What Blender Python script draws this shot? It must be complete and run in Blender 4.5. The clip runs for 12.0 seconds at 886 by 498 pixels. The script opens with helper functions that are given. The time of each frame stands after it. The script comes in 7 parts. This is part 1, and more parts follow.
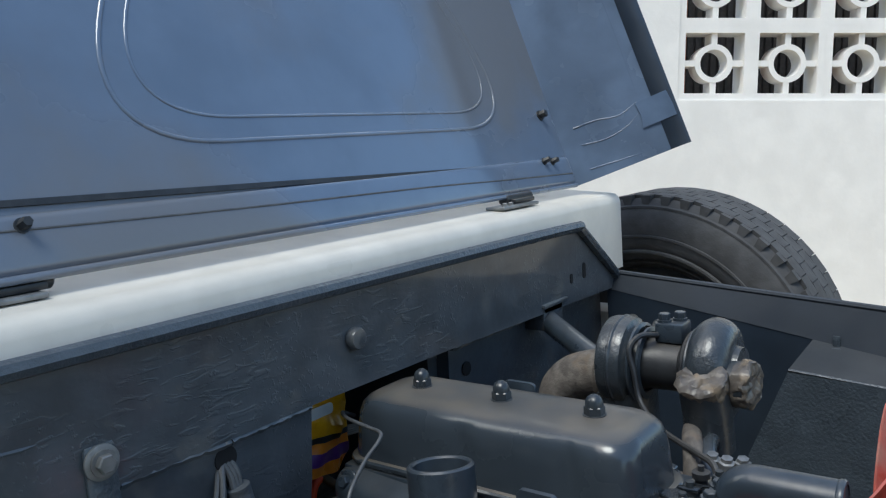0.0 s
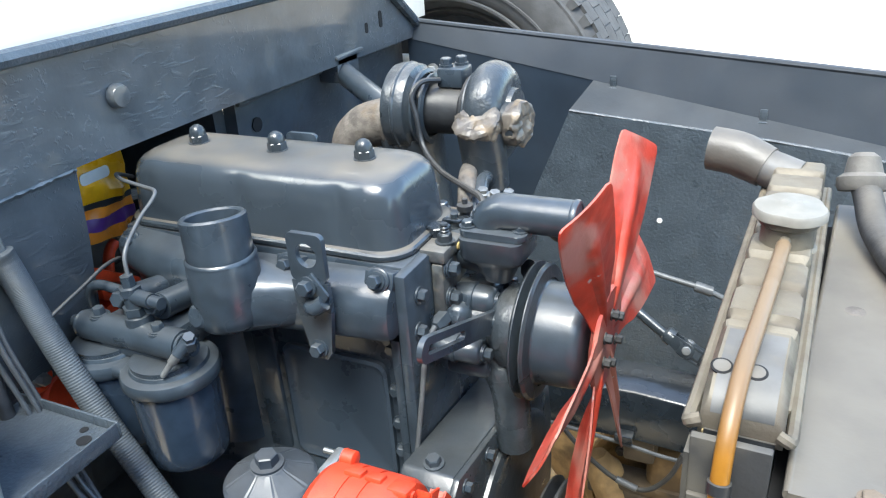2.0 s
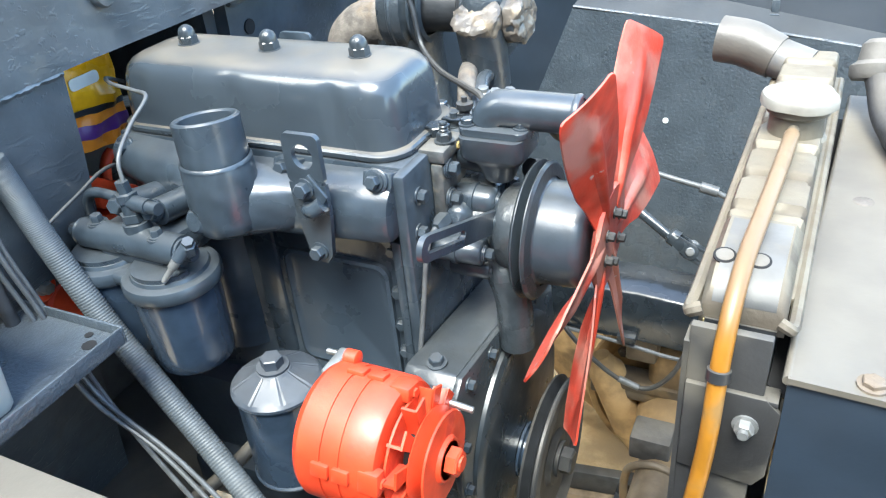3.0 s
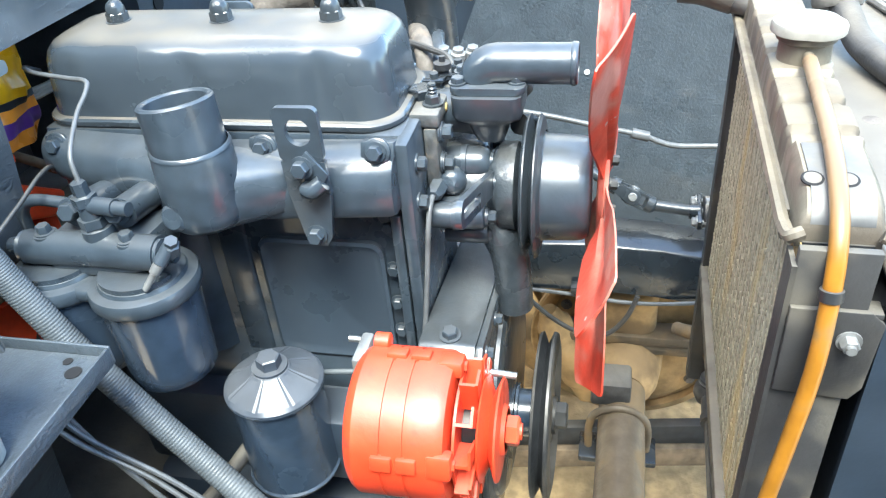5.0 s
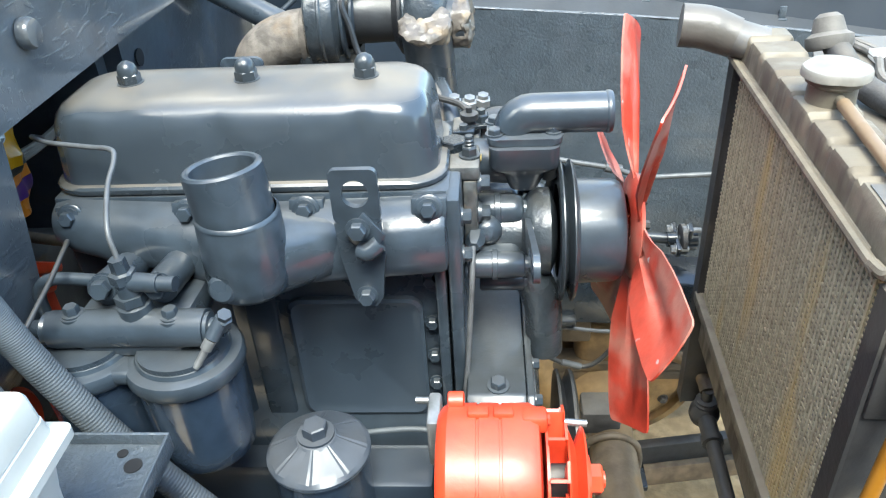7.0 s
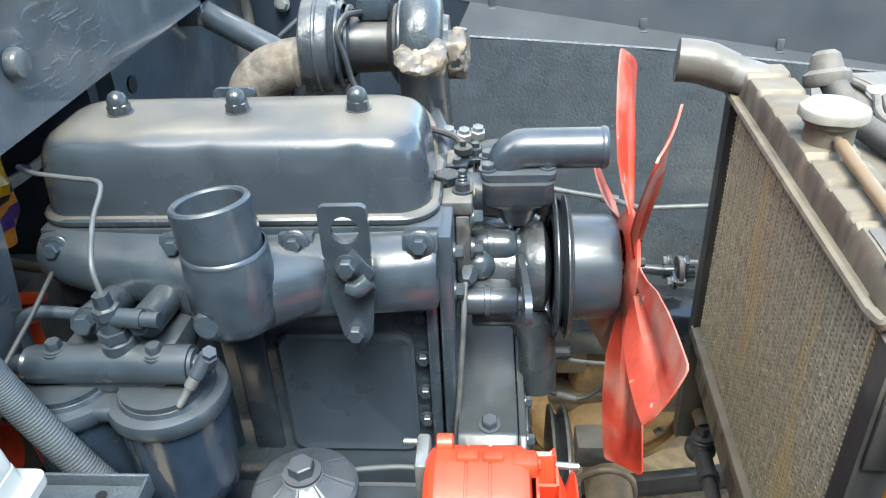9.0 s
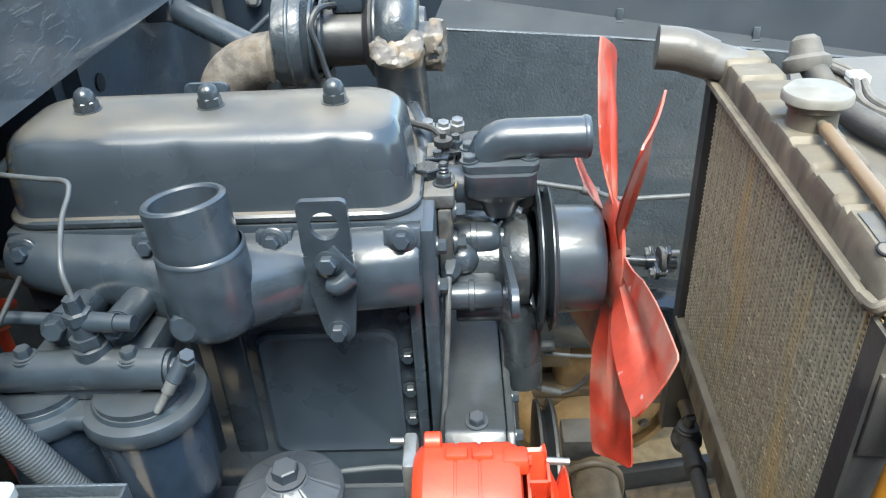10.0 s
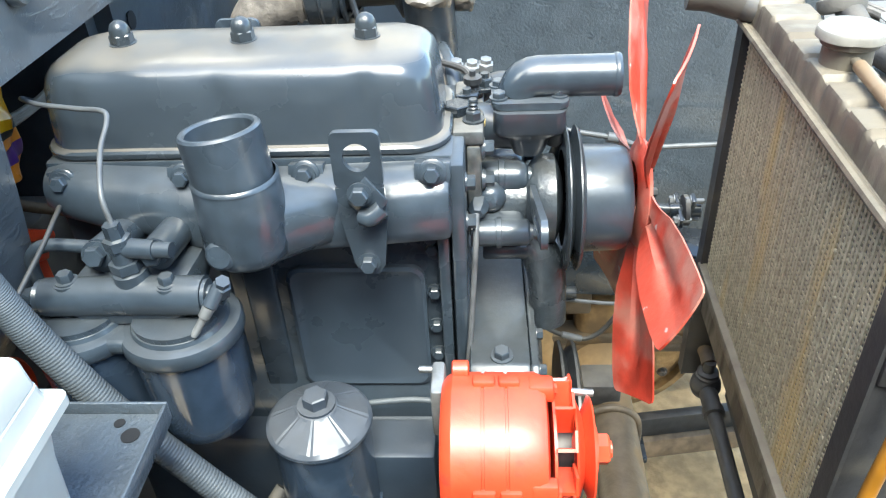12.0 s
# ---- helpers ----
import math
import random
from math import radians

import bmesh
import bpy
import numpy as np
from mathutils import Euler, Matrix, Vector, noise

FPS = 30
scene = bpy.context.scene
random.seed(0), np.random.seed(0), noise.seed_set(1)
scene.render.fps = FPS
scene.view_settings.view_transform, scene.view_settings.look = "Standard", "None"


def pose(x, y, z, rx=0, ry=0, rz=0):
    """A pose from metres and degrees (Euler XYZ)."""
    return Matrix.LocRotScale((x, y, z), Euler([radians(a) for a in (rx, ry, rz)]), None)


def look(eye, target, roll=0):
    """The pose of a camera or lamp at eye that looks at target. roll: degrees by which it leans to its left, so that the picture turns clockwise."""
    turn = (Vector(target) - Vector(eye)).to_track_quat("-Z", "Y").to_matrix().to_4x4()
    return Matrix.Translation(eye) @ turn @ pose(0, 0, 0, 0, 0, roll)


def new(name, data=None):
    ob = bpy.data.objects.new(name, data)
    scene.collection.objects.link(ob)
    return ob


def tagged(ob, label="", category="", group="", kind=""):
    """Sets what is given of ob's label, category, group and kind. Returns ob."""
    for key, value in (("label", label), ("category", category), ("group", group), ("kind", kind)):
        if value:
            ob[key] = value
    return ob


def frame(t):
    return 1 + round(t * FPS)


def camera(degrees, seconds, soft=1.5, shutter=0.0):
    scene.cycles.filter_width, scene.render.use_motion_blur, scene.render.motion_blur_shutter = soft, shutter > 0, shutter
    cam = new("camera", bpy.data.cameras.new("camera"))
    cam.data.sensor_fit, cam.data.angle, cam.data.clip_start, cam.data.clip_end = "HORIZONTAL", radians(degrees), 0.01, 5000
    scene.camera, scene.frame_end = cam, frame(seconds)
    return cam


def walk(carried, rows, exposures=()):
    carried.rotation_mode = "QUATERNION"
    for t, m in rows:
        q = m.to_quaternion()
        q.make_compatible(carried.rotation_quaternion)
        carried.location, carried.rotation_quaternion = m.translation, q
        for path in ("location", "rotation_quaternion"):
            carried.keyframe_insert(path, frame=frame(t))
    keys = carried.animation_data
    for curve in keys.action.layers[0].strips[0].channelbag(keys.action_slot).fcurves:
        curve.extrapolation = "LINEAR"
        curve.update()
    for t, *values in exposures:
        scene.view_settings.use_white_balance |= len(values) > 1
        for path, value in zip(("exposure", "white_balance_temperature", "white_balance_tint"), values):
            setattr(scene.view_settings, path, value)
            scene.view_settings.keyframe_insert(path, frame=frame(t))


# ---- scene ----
cam = camera(60.0, 12.0, soft=1.2)
PATH = [
    (0, (0.42, -0.633, 1.248), (-0.781, 0.945, 0.991), -4.0),
    (0.5, (0.412, -0.624, 1.245), (-0.776, 0.93, 0.826), -4.0),
    (1, (0.467, -0.626, 1.232), (-0.613, 0.936, 0.603), -3.1),
    (1.5, (0.486, -0.614, 1.233), (-0.402, 1.001, 0.458), -3.4),
    (2, (0.486, -0.604, 1.229), (-0.326, 1.005, 0.364), -4.1),
    (2.5, (0.487, -0.592, 1.22), (-0.301, 0.969, 0.249), -4.8),
    (3, (0.488, -0.599, 1.213), (-0.305, 0.9, 0.152), -5.6),
    (3.2, (0.493, -0.591, 1.205), (-0.295, 0.893, 0.12), -6.1),
    (4.8, (0.312, -0.629, 1.206), (-0.049, 0.975, 0.067), -4.3),
    (5, (0.345, -0.623, 1.2), (-0.067, 0.967, 0.059), -5.3),
    (5.5, (0.359, -0.591, 1.191), (0.033, 1.049, 0.095), -5.5),
    (6, (0.256, -0.557, 1.203), (0.156, 1.129, 0.132), -6.6),
    (6.5, (0.226, -0.579, 1.214), (0.157, 1.104, 0.135), -4.6),
    (7, (0.213, -0.623, 1.225), (0.072, 1.04, 0.123), -3.6),
    (7.2, (0.209, -0.637, 1.222), (0.039, 1.016, 0.109), -3.6),
    (8.8, (0.208, -0.61, 1.23), (0.026, 1.067, 0.156), -3.0),
    (9, (0.218, -0.606, 1.231), (0.082, 1.084, 0.171), -2.8),
    (9.5, (0.223, -0.602, 1.23), (0.135, 1.093, 0.171), -3.1),
    (10, (0.213, -0.596, 1.221), (0.135, 1.094, 0.154), -3.1),
    (10.5, (0.197, -0.606, 1.221), (0.061, 1.07, 0.137), -3.6),
    (11, (0.197, -0.602, 1.221), (0.031, 1.07, 0.137), -4.1),
    (11.5, (0.194, -0.611, 1.214), (0.023, 1.029, 0.082), -3.8),
    (12, (0.204, -0.615, 1.21), (0.078, 1.014, 0.057), -3.3),
]
EXPOSURES = [(0.0, 0.27, 6020, 3), (0.5, 0.15, 6150, 3), (0.8, 0.88, 6150, 3), (1.1, 1.86, 6180, 2), (1.5, 2.11, 6150, 2), (2.0, 2.06, 6170, 2), (2.5, 2.02, 6180, 1), (3.2, 2.78, 6170, 0),
             (5.0, 2.90, 6150, -1), (5.5, 2.88, 6170, -1), (6.0, 2.14, 6300, -1), (7.0, 2.37, 6230, -1), (9.0, 2.34, 6360, -1), (9.5, 2.08, 6330, -1), (10.0, 2.09, 6330, -1), (10.5, 2.22, 6230, -1), (11.0, 2.30, 6220, -1), (11.5, 2.43, 6270, -1), (12.0, 2.58, 6310, -1)]
walk(cam, [(t, look(eye, target, roll)) for t, eye, target, roll in PATH], EXPOSURES)

# ---- world and light ----
world = bpy.data.worlds.new("world")
scene.world = world
world.use_nodes = True
wn = world.node_tree.nodes
sky = wn.new("ShaderNodeTexSky")
sky.sky_type, sky.sun_disc = "NISHITA", False
sky.sun_elevation, sky.sun_rotation = radians(62), radians(200)
sky.air_density, sky.dust_density, sky.ozone_density = 1.0, 1.8, 1.0
wn["Background"].inputs["Strength"].default_value = 0.20
world.node_tree.links.new(sky.outputs[0], wn["Background"].inputs["Color"])
sun_data = bpy.data.lights.new("sun", "SUN")
sun_data.energy, sun_data.angle, sun_data.color = 1.8, radians(25), (1.0, 0.95, 0.87)
sun = new("sun", sun_data)
sun.matrix_world = look((0.6, -1.6, 4.2), (0.1, 0.0, 0.9))


# ---- materials ----
def material(name, base, rough=0.5, metal=0.0, vary=0.25, grain=60.0, bump=0.0, bump_scale=120.0, coat=0.0,
             dust=0.0, dust_color=(0.30, 0.26, 0.20), stain_or_sheen=None, stain_or_sheen_amount=0.0, stain_or_sheen_scale=9.0, chips=0.0, dust_rough=0.85, stretch=None, bleach=None, streak=None, world=False, dust_from=0.25, lumps=0.0, coat_rough=0.10):
    """A painted or bare surface: two scales of colour change, fine relief, settled dust on upward faces, stains or a
    sheen.
    """
    m = bpy.data.materials.new(name)
    m.use_nodes = True
    t = m.node_tree
    b = t.nodes["Principled BSDF"]
    link = t.links.new
    co = t.nodes.new("ShaderNodeNewGeometry").outputs["Position"] if world else t.nodes.new("ShaderNodeTexCoord").outputs["Object"]

    def noise_tex(scale, detail=5.0):
        n = t.nodes.new("ShaderNodeTexNoise")
        n.inputs["Scale"].default_value, n.inputs["Detail"].default_value = scale, detail
        link(co, n.inputs["Vector"])
        return n.outputs["Fac"]

    def ramp(fac, lo, hi, a=0.0, c=1.0):
        n = t.nodes.new("ShaderNodeMapRange")
        n.inputs[1].default_value, n.inputs[2].default_value = lo, hi
        n.inputs[3].default_value, n.inputs[4].default_value = a, c
        n.interpolation_type = "SMOOTHSTEP"
        link(fac, n.inputs[0])
        return n.outputs[0]

    def mix(fac, a, c):
        n = t.nodes.new("ShaderNodeMix")
        n.data_type = "RGBA"
        link(fac, n.inputs["Factor"]) if not isinstance(fac, float) else setattr(n.inputs["Factor"], "default_value", fac)
        for value, socket in ((a, n.inputs["A"]), (c, n.inputs["B"])):
            if isinstance(value, tuple):
                socket.default_value = (*value, 1)
            else:
                link(value, socket)
        return n.outputs["Result"]

    def times(a, c):
        n = t.nodes.new("ShaderNodeMath")
        n.operation = "MULTIPLY"
        link(a, n.inputs[0])
        if isinstance(c, float):
            n.inputs[1].default_value = c
        else:
            link(c, n.inputs[1])
        return n.outputs[0]

    dark = tuple(v * (1 - vary) for v in base)
    light = tuple(min(1, v * (1 + vary)) for v in base)
    color = mix(ramp(noise_tex(grain), 0.3, 0.7), dark, light)
    color = mix(ramp(noise_tex(6.0, 3.0), 0.35, 0.7, 0.0, 0.5), color, tuple(v * (1 - 0.6 * vary) for v in base))
    roughness = ramp(noise_tex(14.0), 0.3, 0.7, max(0.04, rough - 0.07), min(1, rough + 0.09))
    if stain_or_sheen:
        spots = noise_tex(stain_or_sheen_scale, 7.0)
        if streak:
            mapping = t.nodes.new("ShaderNodeMapping")
            mapping.inputs["Scale"].default_value = streak
            link(co, mapping.inputs["Vector"])
            link(mapping.outputs[0], spots.node.inputs["Vector"])
        fac = ramp(spots, 0.62 - 0.3 * stain_or_sheen_amount, 0.72 - 0.2 * stain_or_sheen_amount, 0.0, 0.85)
        color = mix(fac, color, stain_or_sheen)
        roughness = ramp(fac, 0, 1, rough, min(1, rough + 0.3))
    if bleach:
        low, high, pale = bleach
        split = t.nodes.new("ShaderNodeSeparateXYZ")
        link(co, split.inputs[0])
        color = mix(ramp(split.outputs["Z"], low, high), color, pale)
    if chips:
        fac = ramp(noise_tex(45.0, 8.0), 0.70 - 0.05 * chips, 0.72, 0.0, 0.8)
        color = mix(fac, color, (0.42, 0.42, 0.42))
    if dust:
        geo = t.nodes.new("ShaderNodeNewGeometry")
        split = t.nodes.new("ShaderNodeSeparateXYZ")
        link(geo.outputs["Normal"], split.inputs[0])
        fac = times(ramp(split.outputs["Z"], dust_from, 1.0), ramp(noise_tex(18.0, 6.0), 0.25, 0.75, 0.35 * dust, dust))
        color = mix(fac, color, dust_color)
        n = t.nodes.new("ShaderNodeMix")
        link(fac, n.inputs[0]), link(roughness, n.inputs[2])
        n.inputs[3].default_value = dust_rough
        roughness = n.outputs[0]
    link(color, b.inputs["Base Color"])
    link(roughness, b.inputs["Roughness"])
    b.inputs["Metallic"].default_value = metal
    if coat:
        b.inputs["Coat Weight"].default_value, b.inputs["Coat Roughness"].default_value = coat, coat_rough
    if bump:
        n = t.nodes.new("ShaderNodeBump")
        n.inputs["Strength"].default_value, n.inputs["Distance"].default_value = min(1.0, bump), 0.004
        height = noise_tex(bump_scale, 6.0)
        if stretch:
            mapping = t.nodes.new("ShaderNodeMapping")
            mapping.inputs["Scale"].default_value = stretch
            link(co, mapping.inputs["Vector"])
            link(mapping.outputs[0], height.node.inputs["Vector"])
            height.node.inputs["Distortion"].default_value = 0.6
        both = t.nodes.new("ShaderNodeMath")
        both.operation = "MULTIPLY_ADD"
        link(noise_tex(bump_scale * 4.5, 4.0), both.inputs[0])
        both.inputs[1].default_value = 0.22
        link(height, both.inputs[2])
        relief = both.outputs[0]
        if lumps:
            # thick runs and lumps of brushed-on paint, here and there
            drips = t.nodes.new("ShaderNodeMath")
            drips.operation = "MULTIPLY_ADD"
            crinkle, specks = noise_tex(95.0, 4.0), noise_tex(170.0, 2.0)
            squeeze = t.nodes.new("ShaderNodeMapping")
            squeeze.inputs["Scale"].default_value = (1.0, 0.42, 1.4)
            link(co, squeeze.inputs["Vector"])
            link(squeeze.outputs[0], crinkle.node.inputs["Vector"])
            crinkle.node.inputs["Distortion"].default_value = 0.8
            more = t.nodes.new("ShaderNodeMath")
            more.operation = "ADD"
            link(times(ramp(crinkle, 0.52, 0.66), ramp(noise_tex(7.0, 2.0), 0.46, 0.60)), more.inputs[0])
            link(times(ramp(specks, 0.58, 0.68, 0.0, 0.9), ramp(noise_tex(9.5, 2.0), 0.54, 0.62)), more.inputs[1])
            link(more.outputs[0], drips.inputs[0])
            drips.inputs[1].default_value = lumps
            link(relief, drips.inputs[2])
            relief = drips.outputs[0]
        link(relief, n.inputs["Height"])
        link(n.outputs[0], b.inputs["Normal"])
    return m


ENGINE = material("engine_paint", (0.031, 0.042, 0.055), 0.31, vary=0.18, bump=0.16, bump_scale=40, dust=0.18, coat=0.38, coat_rough=0.11, dust_rough=0.6, dust_from=0.55, dust_color=(0.18, 0.165, 0.14))
CAST = material("rough_cast_paint", (0.032, 0.040, 0.048), 0.30, vary=0.25, bump=0.55, bump_scale=75, dust=0.2, coat=0.5, coat_rough=0.10, dust_rough=0.6, dust_from=0.45)
COVER = material("cover_paint", (0.036, 0.046, 0.057), 0.24, vary=0.08, grain=30, bump=0.04, bump_scale=24, dust=0.80, coat=0.40, coat_rough=0.15, dust_rough=0.6, dust_color=(0.165, 0.140, 0.106), dust_from=0.72)
DECK = material("dirty_head_paint", (0.062, 0.067, 0.070), 0.35, vary=0.4, grain=70, bump=0.3, bump_scale=90, dust=0.45, dust_color=(0.24, 0.21, 0.165), stain_or_sheen=(0.15, 0.13, 0.10), stain_or_sheen_amount=0.4, stain_or_sheen_scale=40)
BAY = material("bay_paint", (0.062, 0.073, 0.085), 0.34, vary=0.22, grain=25, bump=0.36, bump_scale=20, dust=0.12, coat=0.7, coat_rough=0.09, stretch=(1.0, 0.5, 1.2), stain_or_sheen=(0.085, 0.089, 0.090), stain_or_sheen_amount=0.22, stain_or_sheen_scale=22, lumps=0.30)
BAYFLAT = material("bay_panel_paint", (0.055, 0.069, 0.084), 0.30, vary=0.15, grain=40, bump=0.42, bump_scale=240, dust=0.06, coat=0.5)
# Coloured darker than the panel's sides to offset sky light on the top face.
TOPPLATE = material("darkened_top_plate", (0.016, 0.022, 0.030), 0.75, vary=0.15, grain=20, bump=0.10, bump_scale=120, dust=0.06)
FLANGE = material("flange_paint", (0.028, 0.035, 0.045), 0.42, vary=0.12, grain=12, bump=0.06, bump_scale=60, dust=0.08, coat=0.2)
CASE = material("timing_case_paint", (0.027, 0.034, 0.041), 0.30, vary=0.2, grain=60, bump=0.16, bump_scale=70, dust=0.16, coat=0.25, dust_from=0.5, dust_color=(0.15, 0.14, 0.12))
DIRTY = material("grimy_panel", (0.105, 0.100, 0.092), 0.6, vary=0.35, grain=18, bump=0.3, bump_scale=50, dust=0.6, stain_or_sheen=(0.055, 0.045, 0.038), stain_or_sheen_amount=0.4, stain_or_sheen_scale=12)
FRAME = material("frame_paint", (0.014, 0.019, 0.025), 0.22, vary=0.25, grain=30, bump=0.2, bump_scale=50, dust=0.05, coat=0.3)
NAVY = material("navy_panel", (0.022, 0.032, 0.047), 0.4, vary=0.15, grain=20, bump=0.1, bump_scale=60, dust=0.06, coat=0.2)
# Hood's soft grey zone is a reflection painted into the colour; skirt goes without.
HOODP = material("hood_paint_sheen", (0.122, 0.168, 0.248), 0.22, vary=0.14, grain=6, bump=0.10, bump_scale=26, coat=1.0, coat_rough=0.10, stain_or_sheen=(0.135, 0.137, 0.142), stain_or_sheen_amount=0.50, stain_or_sheen_scale=1.9)
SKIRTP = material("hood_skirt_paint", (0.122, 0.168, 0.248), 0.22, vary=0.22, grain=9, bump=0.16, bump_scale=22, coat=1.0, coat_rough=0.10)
WHITE = material("white_body_paint", (0.68, 0.645, 0.57), 0.34, vary=0.06, grain=20, bump=0.02, coat=0.15, dust=0.25, dust_color=(0.55, 0.50, 0.41))
RED = material("fan_paint", (0.42, 0.038, 0.020), 0.36, vary=0.25, grain=45, stain_or_sheen=(0.38, 0.165, 0.125), stain_or_sheen_amount=0.58, stain_or_sheen_scale=15, bump=0.14, dust=0.55, dust_color=(0.35, 0.185, 0.14), dust_from=0.05, coat=0.2, chips=0.15)
ORANGE = material("alternator_paint", (0.58, 0.046, 0.014), 0.46, vary=0.18, grain=35, bump=0.30, bump_scale=26, coat=0.3, coat_rough=0.28, dust=0.08, dust_color=(0.45, 0.22, 0.15), stain_or_sheen=(0.40, 0.030, 0.012), stain_or_sheen_amount=0.12, stain_or_sheen_scale=30)
STEEL = material("bare_steel", (0.45, 0.45, 0.44), 0.38, metal=0.9, vary=0.25, bump=0.05)
ZINC = material("dull_zinc", (0.22, 0.225, 0.225), 0.45, metal=0.5, vary=0.3)
RADIATOR = material("radiator_tank", (0.145, 0.129, 0.100), 0.42, metal=0.2, vary=0.3, grain=25, bump=0.2, dust=0.9, dust_color=(0.180, 0.153, 0.112), stain_or_sheen=(0.080, 0.066, 0.052), stain_or_sheen_amount=0.55, stain_or_sheen_scale=30, streak=(0.6, 1.0, 0.16))
TANKEND = material("tank_end_metal", (0.115, 0.117, 0.120), 0.48, metal=0.1, vary=0.4, grain=30, bump=0.2, bump_scale=30, dust=0.4, dust_color=(0.19, 0.165, 0.128), stain_or_sheen=(0.17, 0.145, 0.11), stain_or_sheen_amount=0.45, stain_or_sheen_scale=22)
CORE = material("radiator_core", (0.31, 0.280, 0.195), 0.75, vary=0.30, grain=120, bump=0.15, bump_scale=200, stain_or_sheen=(0.42, 0.315, 0.145), stain_or_sheen_amount=0.40, stain_or_sheen_scale=16, streak=(1.0, 1.0, 0.16), world=True)
FINS = material("radiator_fins", (0.30, 0.266, 0.180), 0.8, vary=0.30, grain=150, bump=0.1, bump_scale=300, stain_or_sheen=(0.38, 0.285, 0.130), stain_or_sheen_amount=0.40, stain_or_sheen_scale=16, streak=(1.0, 1.0, 0.16), world=True)
WOOD = material("old_plank", (0.20, 0.145, 0.09), 0.8, vary=0.35, grain=40, bump=0.4, bump_scale=40, stretch=(0.1, 1.0, 1.0))
FILTER = material("filter_paint", (0.025, 0.039, 0.062), 0.20, vary=0.15, bump=0.06, bump_scale=20, dust=0.10, coat=0.5, dust_from=0.5)
CAPF = material("filter_cap_paint", (0.033, 0.045, 0.064), 0.42, vary=0.15, bump=0.08, bump_scale=30, dust=0.14, coat=0.15, coat_rough=0.25, dust_from=0.4)
SIDECOVER = material("side_cover_paint", (0.036, 0.049, 0.066), 0.32, vary=0.10, grain=26, bump=0.05, bump_scale=30, dust=0.10, coat=0.3, coat_rough=0.2)
# Near-black that stands for the shade inside holes and a gap.
BORE = material("hole_shade_black", (0.007, 0.007, 0.008), 0.9, vary=0.1)
PIPEDUST = material("dusty_pipe", (0.098, 0.090, 0.080), 0.40, vary=0.25, grain=40, bump=0.2, bump_scale=60, dust=0.45, dust_color=(0.165, 0.145, 0.118))
CAPM = material("cap_paint", (0.20, 0.190, 0.168), 0.5, vary=0.25, grain=50, dust=0.5, dust_color=(0.225, 0.208, 0.175))
DUSTY = material("dusty_panel", (0.110, 0.099, 0.082), 0.42, vary=0.3, grain=14, bump=0.10, dust=0.9, dust_color=(0.138, 0.122, 0.098), dust_rough=0.55, stain_or_sheen=(0.090, 0.080, 0.068), stain_or_sheen_amount=0.45, stain_or_sheen_scale=6)
RUBBER = material("rubber", (0.035, 0.035, 0.037), 0.7, vary=0.3, bump=0.3, bump_scale=90, dust=0.35)
TYRE = material("tyre_rubber", (0.062, 0.062, 0.063), 0.8, vary=0.22, grain=30, bump=0.3, bump_scale=60, dust=0.22, dust_color=(0.13, 0.125, 0.12))
GREYHOSE = material("grey_conduit", (0.070, 0.082, 0.093), 0.5, vary=0.15, dust=0.2, dust_color=(0.14, 0.135, 0.125))
AMBER = material("amber_tube", (0.30, 0.130, 0.014), 0.32, vary=0.3, grain=30, dust=0.35, dust_color=(0.21, 0.15, 0.085), stain_or_sheen=(0.20, 0.12, 0.04), stain_or_sheen_amount=0.35, stain_or_sheen_scale=30, bleach=(0.036, 0.080, (0.165, 0.112, 0.066)))
HOSEDUST = material("dusty_hose", (0.115, 0.108, 0.098), 0.8, vary=0.3, grain=40, bump=0.3, bump_scale=80, dust=0.5, dust_color=(0.205, 0.18, 0.148))
SIDE = material("dusty_side_plate", (0.032, 0.032, 0.033), 0.5, vary=0.35, grain=16, bump=0.15, dust=0.5, dust_color=(0.15, 0.135, 0.11), stain_or_sheen=(0.075, 0.068, 0.055), stain_or_sheen_amount=0.40, stain_or_sheen_scale=14)
BLACK = material("black_parts", (0.024, 0.026, 0.029), 0.4, vary=0.3, bump=0.1, dust=0.2)
RUST = material("rusty_cast_iron", (0.118, 0.104, 0.090), 0.75, vary=0.35, grain=70, bump=0.6, bump_scale=80, stain_or_sheen=(0.150, 0.115, 0.082), stain_or_sheen_amount=0.3, stain_or_sheen_scale=20)
TAPE = material("packing_tape", (0.105, 0.090, 0.074), 0.40, vary=0.5, grain=60, bump=0.5, bump_scale=60, coat=0.25, stain_or_sheen=(0.22, 0.170, 0.115), stain_or_sheen_amount=0.42, stain_or_sheen_scale=38)
MUD = material("dried_mud", (0.33, 0.215, 0.098), 0.9, vary=0.35, grain=30, bump=0.7, bump_scale=32, stain_or_sheen=(0.095, 0.064, 0.034), stain_or_sheen_amount=0.35, stain_or_sheen_scale=9, dust=0.5, dust_color=(0.30, 0.20, 0.10))
SOIL = material("sandy_soil", (0.44, 0.305, 0.150), 0.95, vary=0.25, grain=45, bump=0.8, bump_scale=55, stain_or_sheen=(0.30, 0.20, 0.095), stain_or_sheen_amount=0.4, stain_or_sheen_scale=6)
PLASTIC = material("battery_case", (0.42, 0.42, 0.385), 0.4, vary=0.08, grain=30, dust=0.2, dust_color=(0.46, 0.43, 0.36))
GREEN = material("green_label", (0.02, 0.22, 0.11), 0.3, vary=0.1)
LABELWHITE = material("white_print", (0.75, 0.76, 0.74), 0.35, vary=0.05)
YELLOWP = material("yellow_print", (0.75, 0.45, 0.02), 0.35, vary=0.05)
